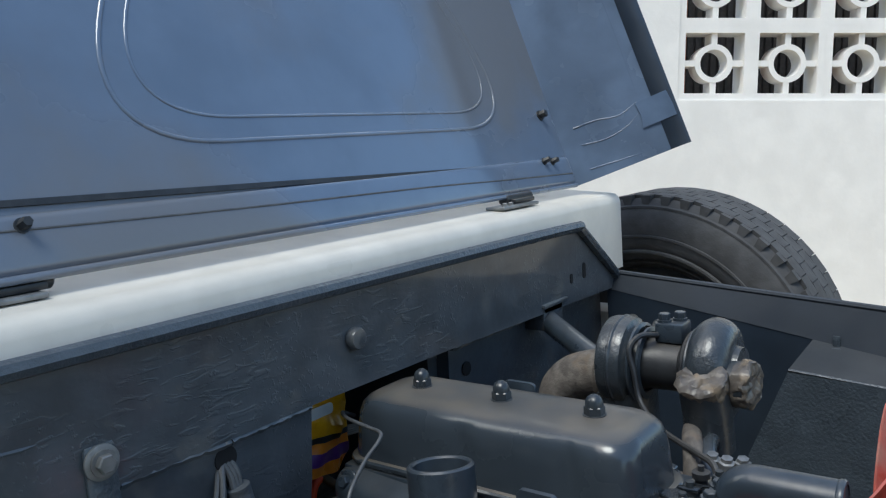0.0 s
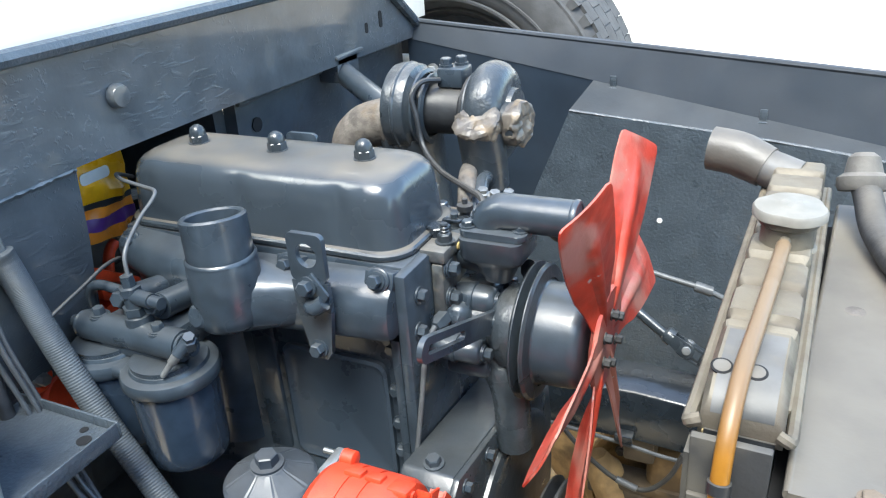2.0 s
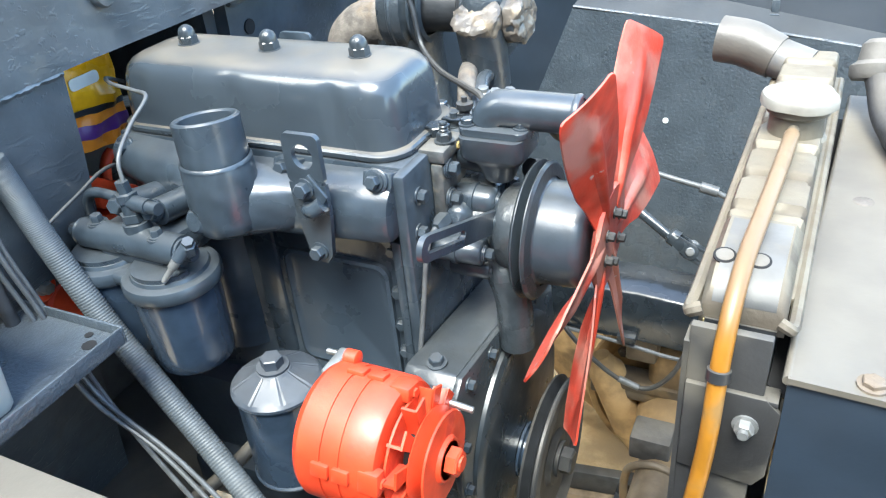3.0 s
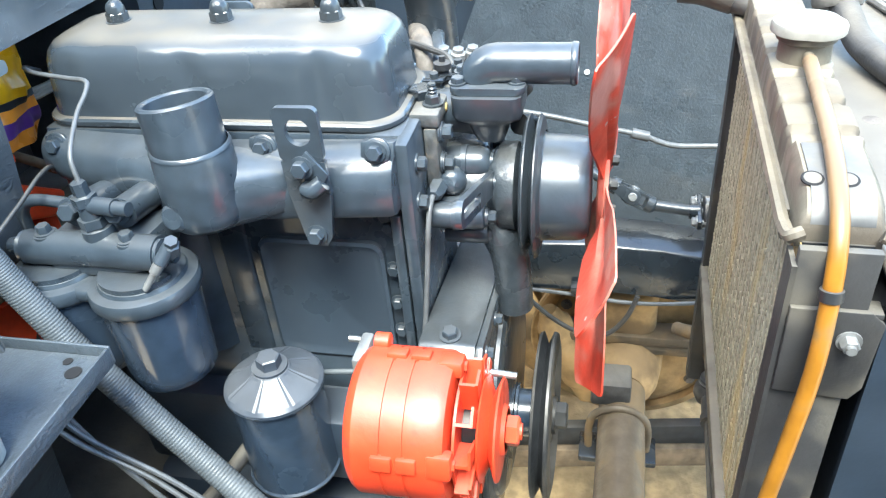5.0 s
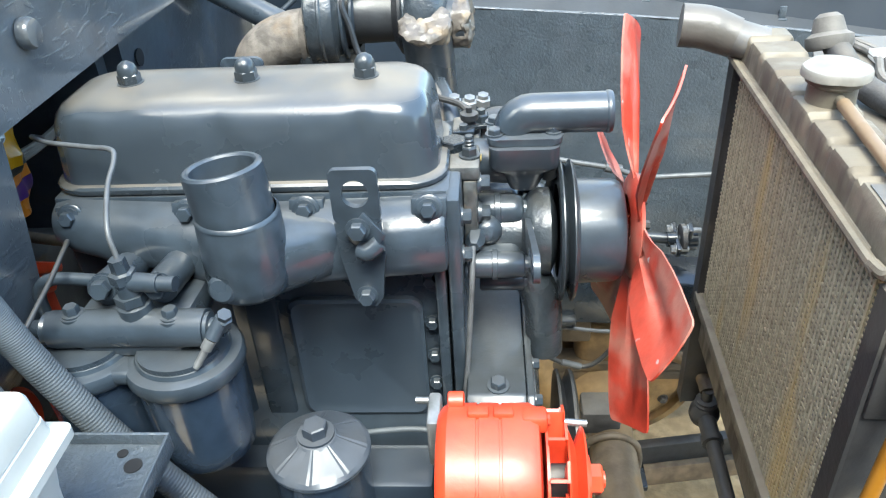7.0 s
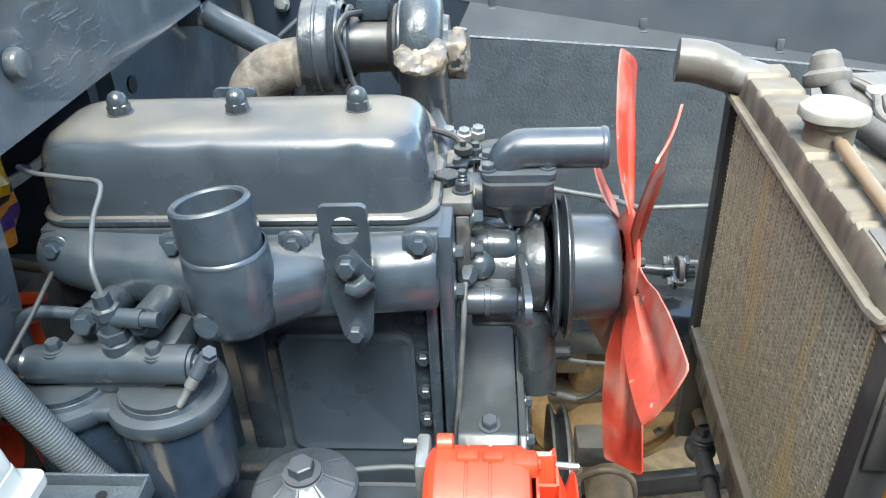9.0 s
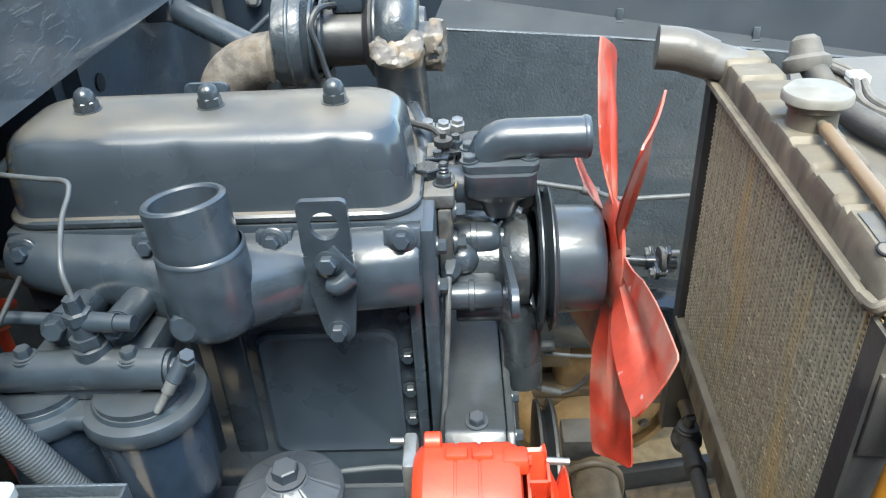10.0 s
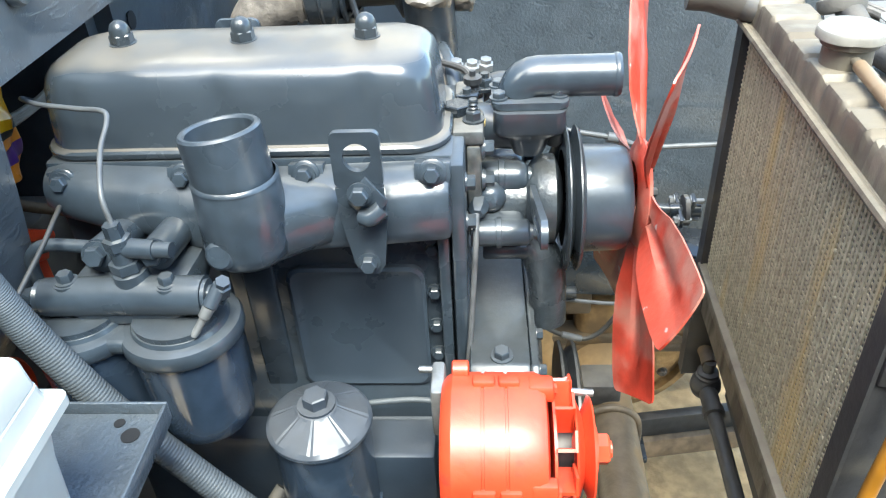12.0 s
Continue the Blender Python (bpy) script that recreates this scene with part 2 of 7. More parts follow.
DAB = material("pale_paint_dab", (0.48, 0.37, 0.15), 0.5, vary=0.2)
BLUEP = material("blue_print", (0.05, 0.18, 0.55), 0.35, vary=0.05)
BAGY = material("yellow_bag", (0.90, 0.42, 0.012), 0.3, vary=0.25, grain=30, bump=0.3, bump_scale=30)
BAGO = material("orange_bag", (0.90, 0.28, 0.03), 0.3, vary=0.25, grain=30, bump=0.3, bump_scale=30)
BAGP = material("purple_print", (0.12, 0.04, 0.22), 0.35, vary=0.2)
REDPART = material("red_plastic", (0.86, 0.085, 0.025), 0.35, vary=0.15)
WALLP = material("wall_render", (0.86, 0.83, 0.77), 0.85, vary=0.05, grain=8, bump=0.15, bump_scale=60)
# For the added wall out of view; dark so that glossy paint reflects less.
UNSEENWALL = material("unseen_wall_grey", (0.20, 0.193, 0.175), 0.9, vary=0.3, grain=4, bump=0.3, bump_scale=20, stain_or_sheen=(0.12, 0.12, 0.105), stain_or_sheen_amount=0.4, stain_or_sheen_scale=1.5)
BRICKRED = material("raw_clay", (0.30, 0.13, 0.08), 0.9, vary=0.25, bump=0.3)
GATE = material("dark_slats", (0.10, 0.09, 0.085), 0.6, vary=0.2)
CONCRETE = material("concrete_ground", (0.46, 0.35, 0.21), 0.8, vary=0.45, grain=38, bump=1.0, bump_scale=34, stain_or_sheen=(0.62, 0.55, 0.43), stain_or_sheen_amount=0.5, stain_or_sheen_scale=12)
WIRE = material("grey_wire", (0.085, 0.090, 0.095), 0.4, vary=0.25)
BROWNWIRE = material("tan_pipe", (0.20, 0.172, 0.13), 0.5, vary=0.2)
AXLE = material("oily_axle_mud", (0.075, 0.058, 0.040), 0.5, vary=0.35, grain=40, bump=0.4, bump_scale=50, stain_or_sheen=(0.15, 0.100, 0.048), stain_or_sheen_amount=0.4, stain_or_sheen_scale=14, dust=0.30, dust_color=(0.20, 0.140, 0.075))


# ---- mesh helpers ----
def V(*p):
    return Vector(p)


def thing(name, label, category, at=(0, 0, 0), group="", kind=""):
    ob = new(name)
    ob.empty_display_size = 0.05
    ob.location = at
    return tagged(ob, label, category, group, kind)


def part(name, bm, mat, parent=None, label="", smooth=38, kind=""):
    """Links a bmesh, given in world coordinates, as one mesh object under a thing or a part."""
    bmesh.ops.recalc_face_normals(bm, faces=bm.faces)
    for f in bm.faces:
        f.smooth = smooth > 0
    for e in bm.edges:
        e.smooth = not (len(e.link_faces) == 2 and e.calc_face_angle(0) > radians(max(smooth, 1)))
    me = bpy.data.meshes.new(name)
    if parent is not None:
        base = Vector((0, 0, 0))
        p = parent
        while p is not None:
            base += p.location
            p = p.parent
        bmesh.ops.translate(bm, verts=bm.verts, vec=-base)
    bm.to_mesh(me)
    bm.free()
    me.materials.append(mat)
    ob = new(name, me)
    ob.parent = parent
    if label or kind:
        tagged(ob, label, kind=kind)
    return ob


def frame_of(d):
    d = Vector(d).normalized()
    up = V(0, 0, 1) if abs(d.z) < 0.95 else V(1, 0, 0)
    u = up.cross(d).normalized()
    return u, d.cross(u)


def box(bm, lo, hi, bevel=0.0, m=None, segs=2):
    lo, hi = Vector(lo), Vector(hi)
    vs = [bm.verts.new((lo.x if i & 1 else hi.x, lo.y if i & 2 else hi.y, lo.z if i & 4 else hi.z)) for i in range(8)]
    fs = [bm.faces.new([vs[i] for i in q]) for q in ((0, 1, 3, 2), (4, 6, 7, 5), (0, 4, 5, 1), (2, 3, 7, 6), (0, 2, 6, 4), (1, 5, 7, 3))]
    out = list(vs)
    if bevel:
        es = list({e for f in fs for e in f.edges})
        r = bmesh.ops.bevel(bm, geom=es, offset=bevel, segments=segs, profile=0.5, affect="EDGES")
        out = list({v for f in r["faces"] for v in f.verts} | {v for v in vs if v.is_valid})
    if m is not None:
        bmesh.ops.transform(bm, matrix=m, verts=[v for v in out if v.is_valid])
    return out


def lathe(bm, origin, axis, profile, n=28, caps=True, wob=None):
    """profile: (along, radius) pairs, revolved about the axis through origin."""
    o, d = Vector(origin), Vector(axis).normalized()
    u, w = frame_of(d)
    rings = []
    for s, r in profile:
        ring = []
        for i in range(n):
            a = 2 * math.pi * i / n
            rr = r * (wob(a, s) if wob else 1)
            ring.append(bm.verts.new(o + d * s + (u * math.cos(a) + w * math.sin(a)) * rr))
        rings.append(ring)
    for a, b in zip(rings, rings[1:]):
        for i in range(n):
            bm.faces.new((a[i], a[(i + 1) % n], b[(i + 1) % n], b[i]))
    if caps:
        bm.faces.new(rings[0][::-1]), bm.faces.new(rings[-1])
    return rings


def cyl(bm, a, b, r0, r1=None, n=20, bevel=0.0):
    a, b = Vector(a), Vector(b)
    r1 = r0 if r1 is None else r1
    length = (b - a).length
    if bevel:
        return lathe(bm, a, b - a, [(0, r0 - bevel), (bevel, r0), (length - bevel, r1), (length, r1 - bevel)], n)
    return lathe(bm, a, b - a, [(0, r0), (length, r1)], n)


def pipe_open(bm, a, b, ro, ri, n=28, depth=None):
    """A tube with a real bore, open at b."""
    a, b = Vector(a), Vector(b)
    length = (b - a).length
    depth = depth or length * 0.95
    e = (ro - ri) * 0.3
    lathe(bm, a, b - a, [(0, ro), (length - e, ro), (length, ro - e), (length, ri + e), (length - e, ri), (length - depth, ri * 0.97)], n)


def spline(points, steps=8):
    pts = [Vector(p) for p in points]
    pts = [pts[0] * 2 - pts[1], *pts, pts[-1] * 2 - pts[-2]]
    out = []
    for i in range(1, len(pts) - 2):
        p0, p1, p2, p3 = pts[i - 1:i + 3]
        for k in range(steps):
            t = k / steps
            out.append(0.5 * (2 * p1 + (p2 - p0) * t + (2 * p0 - 5 * p1 + 4 * p2 - p3) * t * t + (3 * p1 - p0 - 3 * p2 + p3) * t ** 3))
    out.append(pts[-2])
    return out


def tube(bm, points, r, n=10, steps=8, straight=False, radius=None):
    pts = [Vector(p) for p in points] if straight else spline(points, steps)
    u = None
    rings = []
    for i, p in enumerate(pts):
        d = (pts[min(i + 1, len(pts) - 1)] - pts[max(i - 1, 0)]).normalized()
        if u is None:
            u = frame_of(d)[0]
        u = (u - d * u.dot(d)).normalized()
        w = d.cross(u)
        rr = radius(i / (len(pts) - 1)) if radius else r
        rings.append([bm.verts.new(p + (u * math.cos(2 * math.pi * k / n) + w * math.sin(2 * math.pi * k / n)) * rr) for k in range(n)])
    for a, b in zip(rings, rings[1:]):
        for i in range(n):
            bm.faces.new((a[i], a[(i + 1) % n], b[(i + 1) % n], b[i]))
    bm.faces.new(rings[0][::-1]), bm.faces.new(rings[-1])


def prism(bm, poly, origin, u, w, thick, bevel=0.0):
    """A plate: a 2D outline in the plane (u, w) at origin, extruded by the vector thick."""
    o, u, w, t = Vector(origin), Vector(u), Vector(w), Vector(thick)
    low = [bm.verts.new(o + u * a + w * b) for a, b in poly]
    top = [bm.verts.new(v.co + t) for v in low]
    fs = [bm.faces.new(low[::-1]), bm.faces.new(top)]
    n = len(poly)
    fs += [bm.faces.new((low[i], low[(i + 1) % n], top[(i + 1) % n], top[i])) for i in range(n)]
    if bevel:
        bmesh.ops.bevel(bm, geom=list({e for f in fs for e in f.edges}), offset=bevel, segments=2, profile=0.5, affect="EDGES")


def ring_plate(bm, outer, inner, origin, u, w, thick):
    """A plate with a hole; outer and inner outlines have as many points."""
    o, u, w, t = Vector(origin), Vector(u), Vector(w), Vector(thick)
    loops = [[bm.verts.new(o + u * a + w * b + s) for a, b in loop] for loop in (outer, inner) for s in (V(0, 0, 0), t)]
    ol, ot, il, it = loops
    n = len(outer)
    for i in range(n):
        j = (i + 1) % n
        bm.faces.new((ol[i], ol[j], il[j], il[i])), bm.faces.new((ot[i], it[i], it[j], ot[j]))
        bm.faces.new((ol[i], ot[i], ot[j], ol[j])), bm.faces.new((il[i], il[j], it[j], it[i]))


def rounded(hx, hy, r, n=6, cx=0.0, cy=0.0, side=1):
    """A rounded rectangle outline, with extra points along its sides."""
    out = []
    corners = [(hx - r, hy - r, 0), (-hx + r, hy - r, 90), (-hx + r, -hy + r, 180), (hx - r, -hy + r, 270)]
    for k, (x, y, a0) in enumerate(corners):
        arc = [(cx + x + r * math.cos(radians(a0 + 90 * i / n)), cy + y + r * math.sin(radians(a0 + 90 * i / n))) for i in range(n + 1)]
        out += arc
        x2, y2, a2 = corners[(k + 1) % 4]
        nxt = (cx + x2 + r * math.cos(radians(a2)), cy + y2 + r * math.sin(radians(a2)))
        out += [(arc[-1][0] + (nxt[0] - arc[-1][0]) * i / side, arc[-1][1] + (nxt[1] - arc[-1][1]) * i / side) for i in range(1, side)]
    return out


def loft(bm, rings, caps=True):
    vs = [[bm.verts.new(p) for p in ring] for ring in rings]
    n = len(vs[0])
    for a, b in zip(vs, vs[1:]):
        for i in range(n):
            bm.faces.new((a[i], a[(i + 1) % n], b[(i + 1) % n], b[i]))
    if caps:
        bm.faces.new(vs[0][::-1]), bm.faces.new(vs[-1])


def hexbolt(bm, at, d, r=0.007, h=0.006, washer=True, stud=0.0):
    at, d = Vector(at), Vector(d).normalized()
    if washer:
        lathe(bm, at, d, [(0, r * 1.35), (r * 0.25, r * 1.35)], 16)
    lathe(bm, at + d * r * 0.22, d, [(0, r), (h * 0.85, r), (h, r * 0.86)], 6)
    if stud:
        cyl(bm, at + d * h, at + d * (h + stud), r * 0.55, n=10)


def bolt(at, d, r, h, mat, parent, name="bolt", stud=0.0):
    bm = bmesh.new()
    hexbolt(bm, at, d, r, h, stud=stud)
    return part(name, bm, mat, parent, smooth=30)


X, Y, Z = V(1, 0, 0), V(0, 1, 0), V(0, 0, 1)


# ---- setting: ground, wall behind, bodywork ----
ground_bm = bmesh.new()
prism(ground_bm, [(-400, -400), (400, -400), (400, 400), (-400, 400)], (0, 0, 0), X, Y, (0, 0, -0.3))
tagged(part("ground", ground_bm, CONCRETE, None, smooth=0), "dusty worn concrete ground with dry soil", "ground", kind="structure")

soil_bm = bmesh.new()
soil_rings = []
for k in range(15):
    f = 1 - k / 15
    ring = []
    for q in range(72):
        a = 2 * math.pi * q / 72
        edge = 1 + 0.14 * noise.noise(V(1.6 * math.cos(a), 1.6 * math.sin(a), 3)) + 0.05 * noise.noise(V(6 * math.cos(a), 6 * math.sin(a), 9))
        x, y = 0.50 + 1.0 * f * edge * math.cos(a), 0.93 + 0.70 * f * edge * math.sin(a)
        ring.append(V(x, y, 0.001 + 0.024 * (1 - f * f) * (1 + 0.5 * noise.noise(V(9 * x, 9 * y, 0)))))
    soil_rings.append(ring)
loft(soil_bm, soil_rings)
tagged(part("soil", soil_bm, SOIL, None, smooth=60), "low spread of sandy brown soil on the concrete", "soil", kind="structure")

# A whitewashed wall with openwork vent blocks, square to the first line of sight.
WALL = Matrix(((0.799, -0.599, 0.048, -1.497), (0.597, 0.801, 0.051, 1.929), (-0.069, -0.012, 0.998, 1.209), (0, 0, 0, 1)))


def vent_wall():
    """The wall stands in rows of pieces round a field of vent openings."""
    wall = thing("wall_north", "whitewashed rendered wall with openwork vent blocks", "wall", kind="structure")
    size, gap = 0.243, 0.302
    x0, z0, nx, nz = 0.962, 0.238, 6, 5
    x1, z1 = x0 + gap * nx, z0 + gap * nz
    bm = bmesh.new()
    for lo, hi in (((-9, 0, -2.2), (x0, 0.15, 2.0)), ((x1, 0, -2.2), (3.3, 0.15, 2.0)), ((x0, 0, -2.2), (x1, 0.15, z0)), ((x0, 0, z1), (x1, 0.15, 2.0))):
        box(bm, lo, hi, m=WALL)
    part("wall_face", bm, WALLP, wall, smooth=0)
    m0, jamb = (gap - size) / 2, 0.018
    for i in range(nx):
        for k in range(nz):
            cx, cz = x0 + gap * (i + 0.5), z0 + gap * (k + 0.5)
            h = gap / 2 + 0.0005
            bm = bmesh.new()
            n = 8
            outer = rounded(h, h, 0.002, n, cx, cz)
            inner = rounded(size / 2, size / 2, 0.004, n, cx, cz)
            ring_plate(bm, outer, inner, (0, 0.012, 0), X, Z, (0, 0.12, 0))
            circle = [(cx + 0.078 * math.cos(2 * math.pi * j / 32), cz + 0.078 * math.sin(2 * math.pi * j / 32)) for j in range(32)]
            hole = [(cx + 0.056 * math.cos(2 * math.pi * j / 32), cz + 0.056 * math.sin(2 * math.pi * j / 32)) for j in range(32)]
            ring_plate(bm, circle, hole, (0, 0.02, 0), X, Z, (0, 0.09, 0))
            for a in range(4):
                dx, dz = ((1, 0), (-1, 0), (0, 1), (0, -1))[a]
                lo = (cx + dx * 0.075 - (0.012 if not dx else 0), 0.022, cz + dz * 0.075 - (0.012 if not dz else 0))
                hi = (cx + dx * (size / 2 + 0.002) + (0.012 if not dx else 0), 0.108, cz + dz * (size / 2 + 0.002) + (0.012 if not dz else 0))
                box(bm, [min(a, b) for a, b in zip(lo, hi)], [max(a, b) for a, b in zip(lo, hi)])
            bmesh.ops.transform(bm, matrix=WALL, verts=bm.verts)
            part("vent_block", bm, WALLP, wall, smooth=30)
    bm = bmesh.new()
    for i in range(nx):
        for k in range(nz):
            cx, cz = x0 + gap * (i + 0.5), z0 + gap * (k + 0.5)
            box(bm, (cx - size / 2 + 0.001, 0.06, cz - size / 2), (cx - size / 2 + jamb, 0.13, cz + size / 2), m=WALL)
    part("raw_edge", bm, BRICKRED, wall, "unpainted clay edges", smooth=0)
    bm = bmesh.new()
    for j in range(60):
        box(bm, (x0 - 0.2 + j * 0.037, 0.55, -0.3), (x0 - 0.2 + j * 0.037 + 0.024, 0.57, 2.3), m=WALL)
    box(bm, (x0 - 0.6, 0.9, -1), (x1 + 0.4, 0.95, 2.0), m=WALL)
    part("slat_screen", bm, GATE, wall, "dark slats behind the vents", smooth=0)


vent_wall()
# Unseen wall added behind the viewpoint to darken reflections in the paint.
unseen_wall_bm = bmesh.new()
box(unseen_wall_bm, (-7, -4.2, -0.1), (7, -4.0, 4.4))
tagged(part("wall_south_unseen", unseen_wall_bm, UNSEENWALL, None, smooth=0), "unseen plain dark wall added to shape reflections", "wall", kind="structure")


# ---- the truck's bodywork ----
def cowl():
    c = thing("cowl", "off-white painted sheet-metal cowl below the raised hood", "car body", kind="structure")
    bm = bmesh.new()
    prof = [(-0.172, 1.008), (-0.172, 1.129), (-0.1745, 1.1385), (-0.181, 1.1445), (-0.192, 1.147), (-0.30, 1.156), (-0.62, 1.172), (-0.62, 1.008)]
    prism(bm, prof, (0, -0.95, 0), X, Z, (0, 1.645, 0))
    part("cowl_panel", bm, WHITE, c, smooth=50)
    bm = bmesh.new()
    prism(bm, [(-0.62, 0.35), (-0.16, 0.35), (-0.16, 0.94), (-0.62, 0.94)], (0, 0.62, 0), X, Z, (0, 0.07, 0), bevel=0.01)
    part("side_panel", bm, WHITE, c)


cowl()


def firewall():
    w = thing("wall_firewall", "black-blue brush-painted steel firewall with weld seams", "firewall", kind="structure")
    bm = bmesh.new()
    prism(bm, [(-0.95, 0.998), (-0.10, 1.000), (0.10, 0.998), (0.60, 0.987), (0.612, 1.006), (0.475, 1.108), (-0.95, 1.112)], (-0.15, 0, 0), Y, Z, (-0.02, 0, 0))
    part("upper_panel", bm, BAY, w)
    bm = bmesh.new()
    tube(bm, [(-0.148, -0.95, 1.116), (-0.147, -0.2, 1.114), (-0.147, 0.25, 1.112), (-0.147, 0.465, 1.110), (-0.147, 0.482, 1.104), (-0.147, 0.55, 1.054), (-0.147, 0.612, 1.008)], 0.0085, n=8, steps=6)
    part("top_lip", bm, BAYFLAT, w)
    bm = bmesh.new()
    loft(bm, [[V(x, -0.95, z), V(x, y, z), V(x - 0.015, y, z), V(x - 0.015, -0.95, z)] for x, y, z in ((-0.153, -0.1195, 0.9975), (-0.160, -0.121, 0.923), (-0.166, -0.125, 0.865), (-0.169, -0.126, 0.835), (-0.235, -0.126, 0.74), (-0.27, -0.126, 0.62), (-0.30, -0.126, 0.40))])
    part("lower_panel", bm, BAY, w)
    bm = bmesh.new()
    prism(bm, [(-0.42, 0.40), (-0.3155, 0.40), (-0.2855, 0.62), (-0.2505, 0.74), (-0.1845, 0.835), (-0.1755, 0.923), (-0.1685, 0.9945), (-0.42, 0.9945)], (0, -0.142, 0), X, Z, (0, 0.0155, 0))
    part("recess_side", bm, BAY, w)
    bm = bmesh.new()
    prism(bm, [(0.135, 0.40), (0.62, 0.40), (0.62, 1.0), (0.30, 1.05), (0.16, 1.05)], (-0.185, 0, 0), Y, Z, (-0.02, 0, 0))
    box(bm, (-0.42, 0.137, 0.4), (-0.2051, 0.157, 0.995))
    part("lower_panel", bm, BAY, w)
    bm = bmesh.new()
    box(bm, (-0.44, -0.16, 0.35), (-0.4205, 0.17, 1.0))
    part("recess_back", bm, DIRTY, w)
    bm = bmesh.new()
    box(bm, (-0.42, -0.126, 1.002), (-0.171, 0.136, 1.008))
    part("recess_roof", bm, BAYFLAT, w)
    bm = bmesh.new()
    box(bm, (-0.42, -0.126, 0.60), (-0.385, 0.136, 0.86), 0.006)
    box(bm, (-0.385, -0.126, 0.60), (-0.30, 0.136, 0.765), 0.006)
    part("recess_step", bm, DIRTY, w, "grimy stepped floor tunnel")
    bm = bmesh.new()
    rng = random.Random(4)

    def seam(a, b, steps=26):
        a, b = Vector(a), Vector(b)
        pts = [a.lerp(b, i / steps) + V(-0.002 + 0.0006 * rng.uniform(-1, 1), 0, rng.uniform(-0.0009, 0.0009)) for i in range(steps + 1)]
        tube(bm, pts, 0.004, n=6, straight=True, radius=lambda t: 0.0042 + 0.0009 * math.sin(40 * t) * math.sin(17 * t + 1))
    seam((-0.152, -0.60, 1.0), (-0.152, -0.33, 1.0))
    seam((-0.152, -0.33, 1.0), (-0.152, -0.22, 0.997))
    seam((-0.152, -0.22, 0.997), (-0.152, -0.120, 0.998))
    seam((-0.180, 0.16, 0.985), (-0.180, 0.40, 0.982))
    seam((-0.153, -0.90, 1.06), (-0.152, -0.36, 1.055), 40)
    part("weld_seam", bm, BAY, w, "lumpy painted weld seam")
    for at, r in (((-0.149, -0.054, 1.054), 0.0125),):
        bm = bmesh.new()
        lathe(bm, at, X, [(0, r), (0.006, r), (0.009, r * 0.85), (0.010, r * 0.4)], 20)
        part("painted_bolt", bm, BAY, w)
    bm = bmesh.new()
    lathe(bm, (-0.1466, -0.345, 1.026), X, [(0, 0.0145), (0.002, 0.0145), (0.003, 0.012)], 24)
    hexbolt(bm, (-0.1436, -0.345, 1.026), X, 0.008, 0.006)
    part("washer_bolt", bm, ZINC, w, "bare steel bolt with broad washer")
    bm = bmesh.new()
    prism(bm, [(-0.358, 1.036), (-0.356, 1.040), (-0.334, 1.040), (-0.332, 1.036), (-0.333, 0.88), (-0.357, 0.88)], (-0.1497, 0, 0), Y, Z, (0.003, 0, 0), bevel=0.0008)
    part("strap", bm, BAYFLAT, w, "flat painted strap under the washer")
    # Flat black shapes carry the shade of these holes.
    bm = bmesh.new()
    for y, z, a, b in ((0.447, 1.030, 0.0042, 0.008), (0.492, 1.036, 0.005, 0.013)):
        prism(bm, rounded(a, b, a * 0.98, 6, y, z), (-0.1498, 0, 0), Y, Z, (0.0008, 0, 0))
    lathe(bm, (-0.184, 0.194, 0.948), X, [(0, 0.010), (0.0015, 0.010)], 18)
    lathe(bm, (-0.156, -0.227, 0.983), X, [(0, 0.012), (0.0030, 0.012)], 18)
    part("drilled_hole", bm, BORE, w, "flat black discs for drilled holes")


firewall()


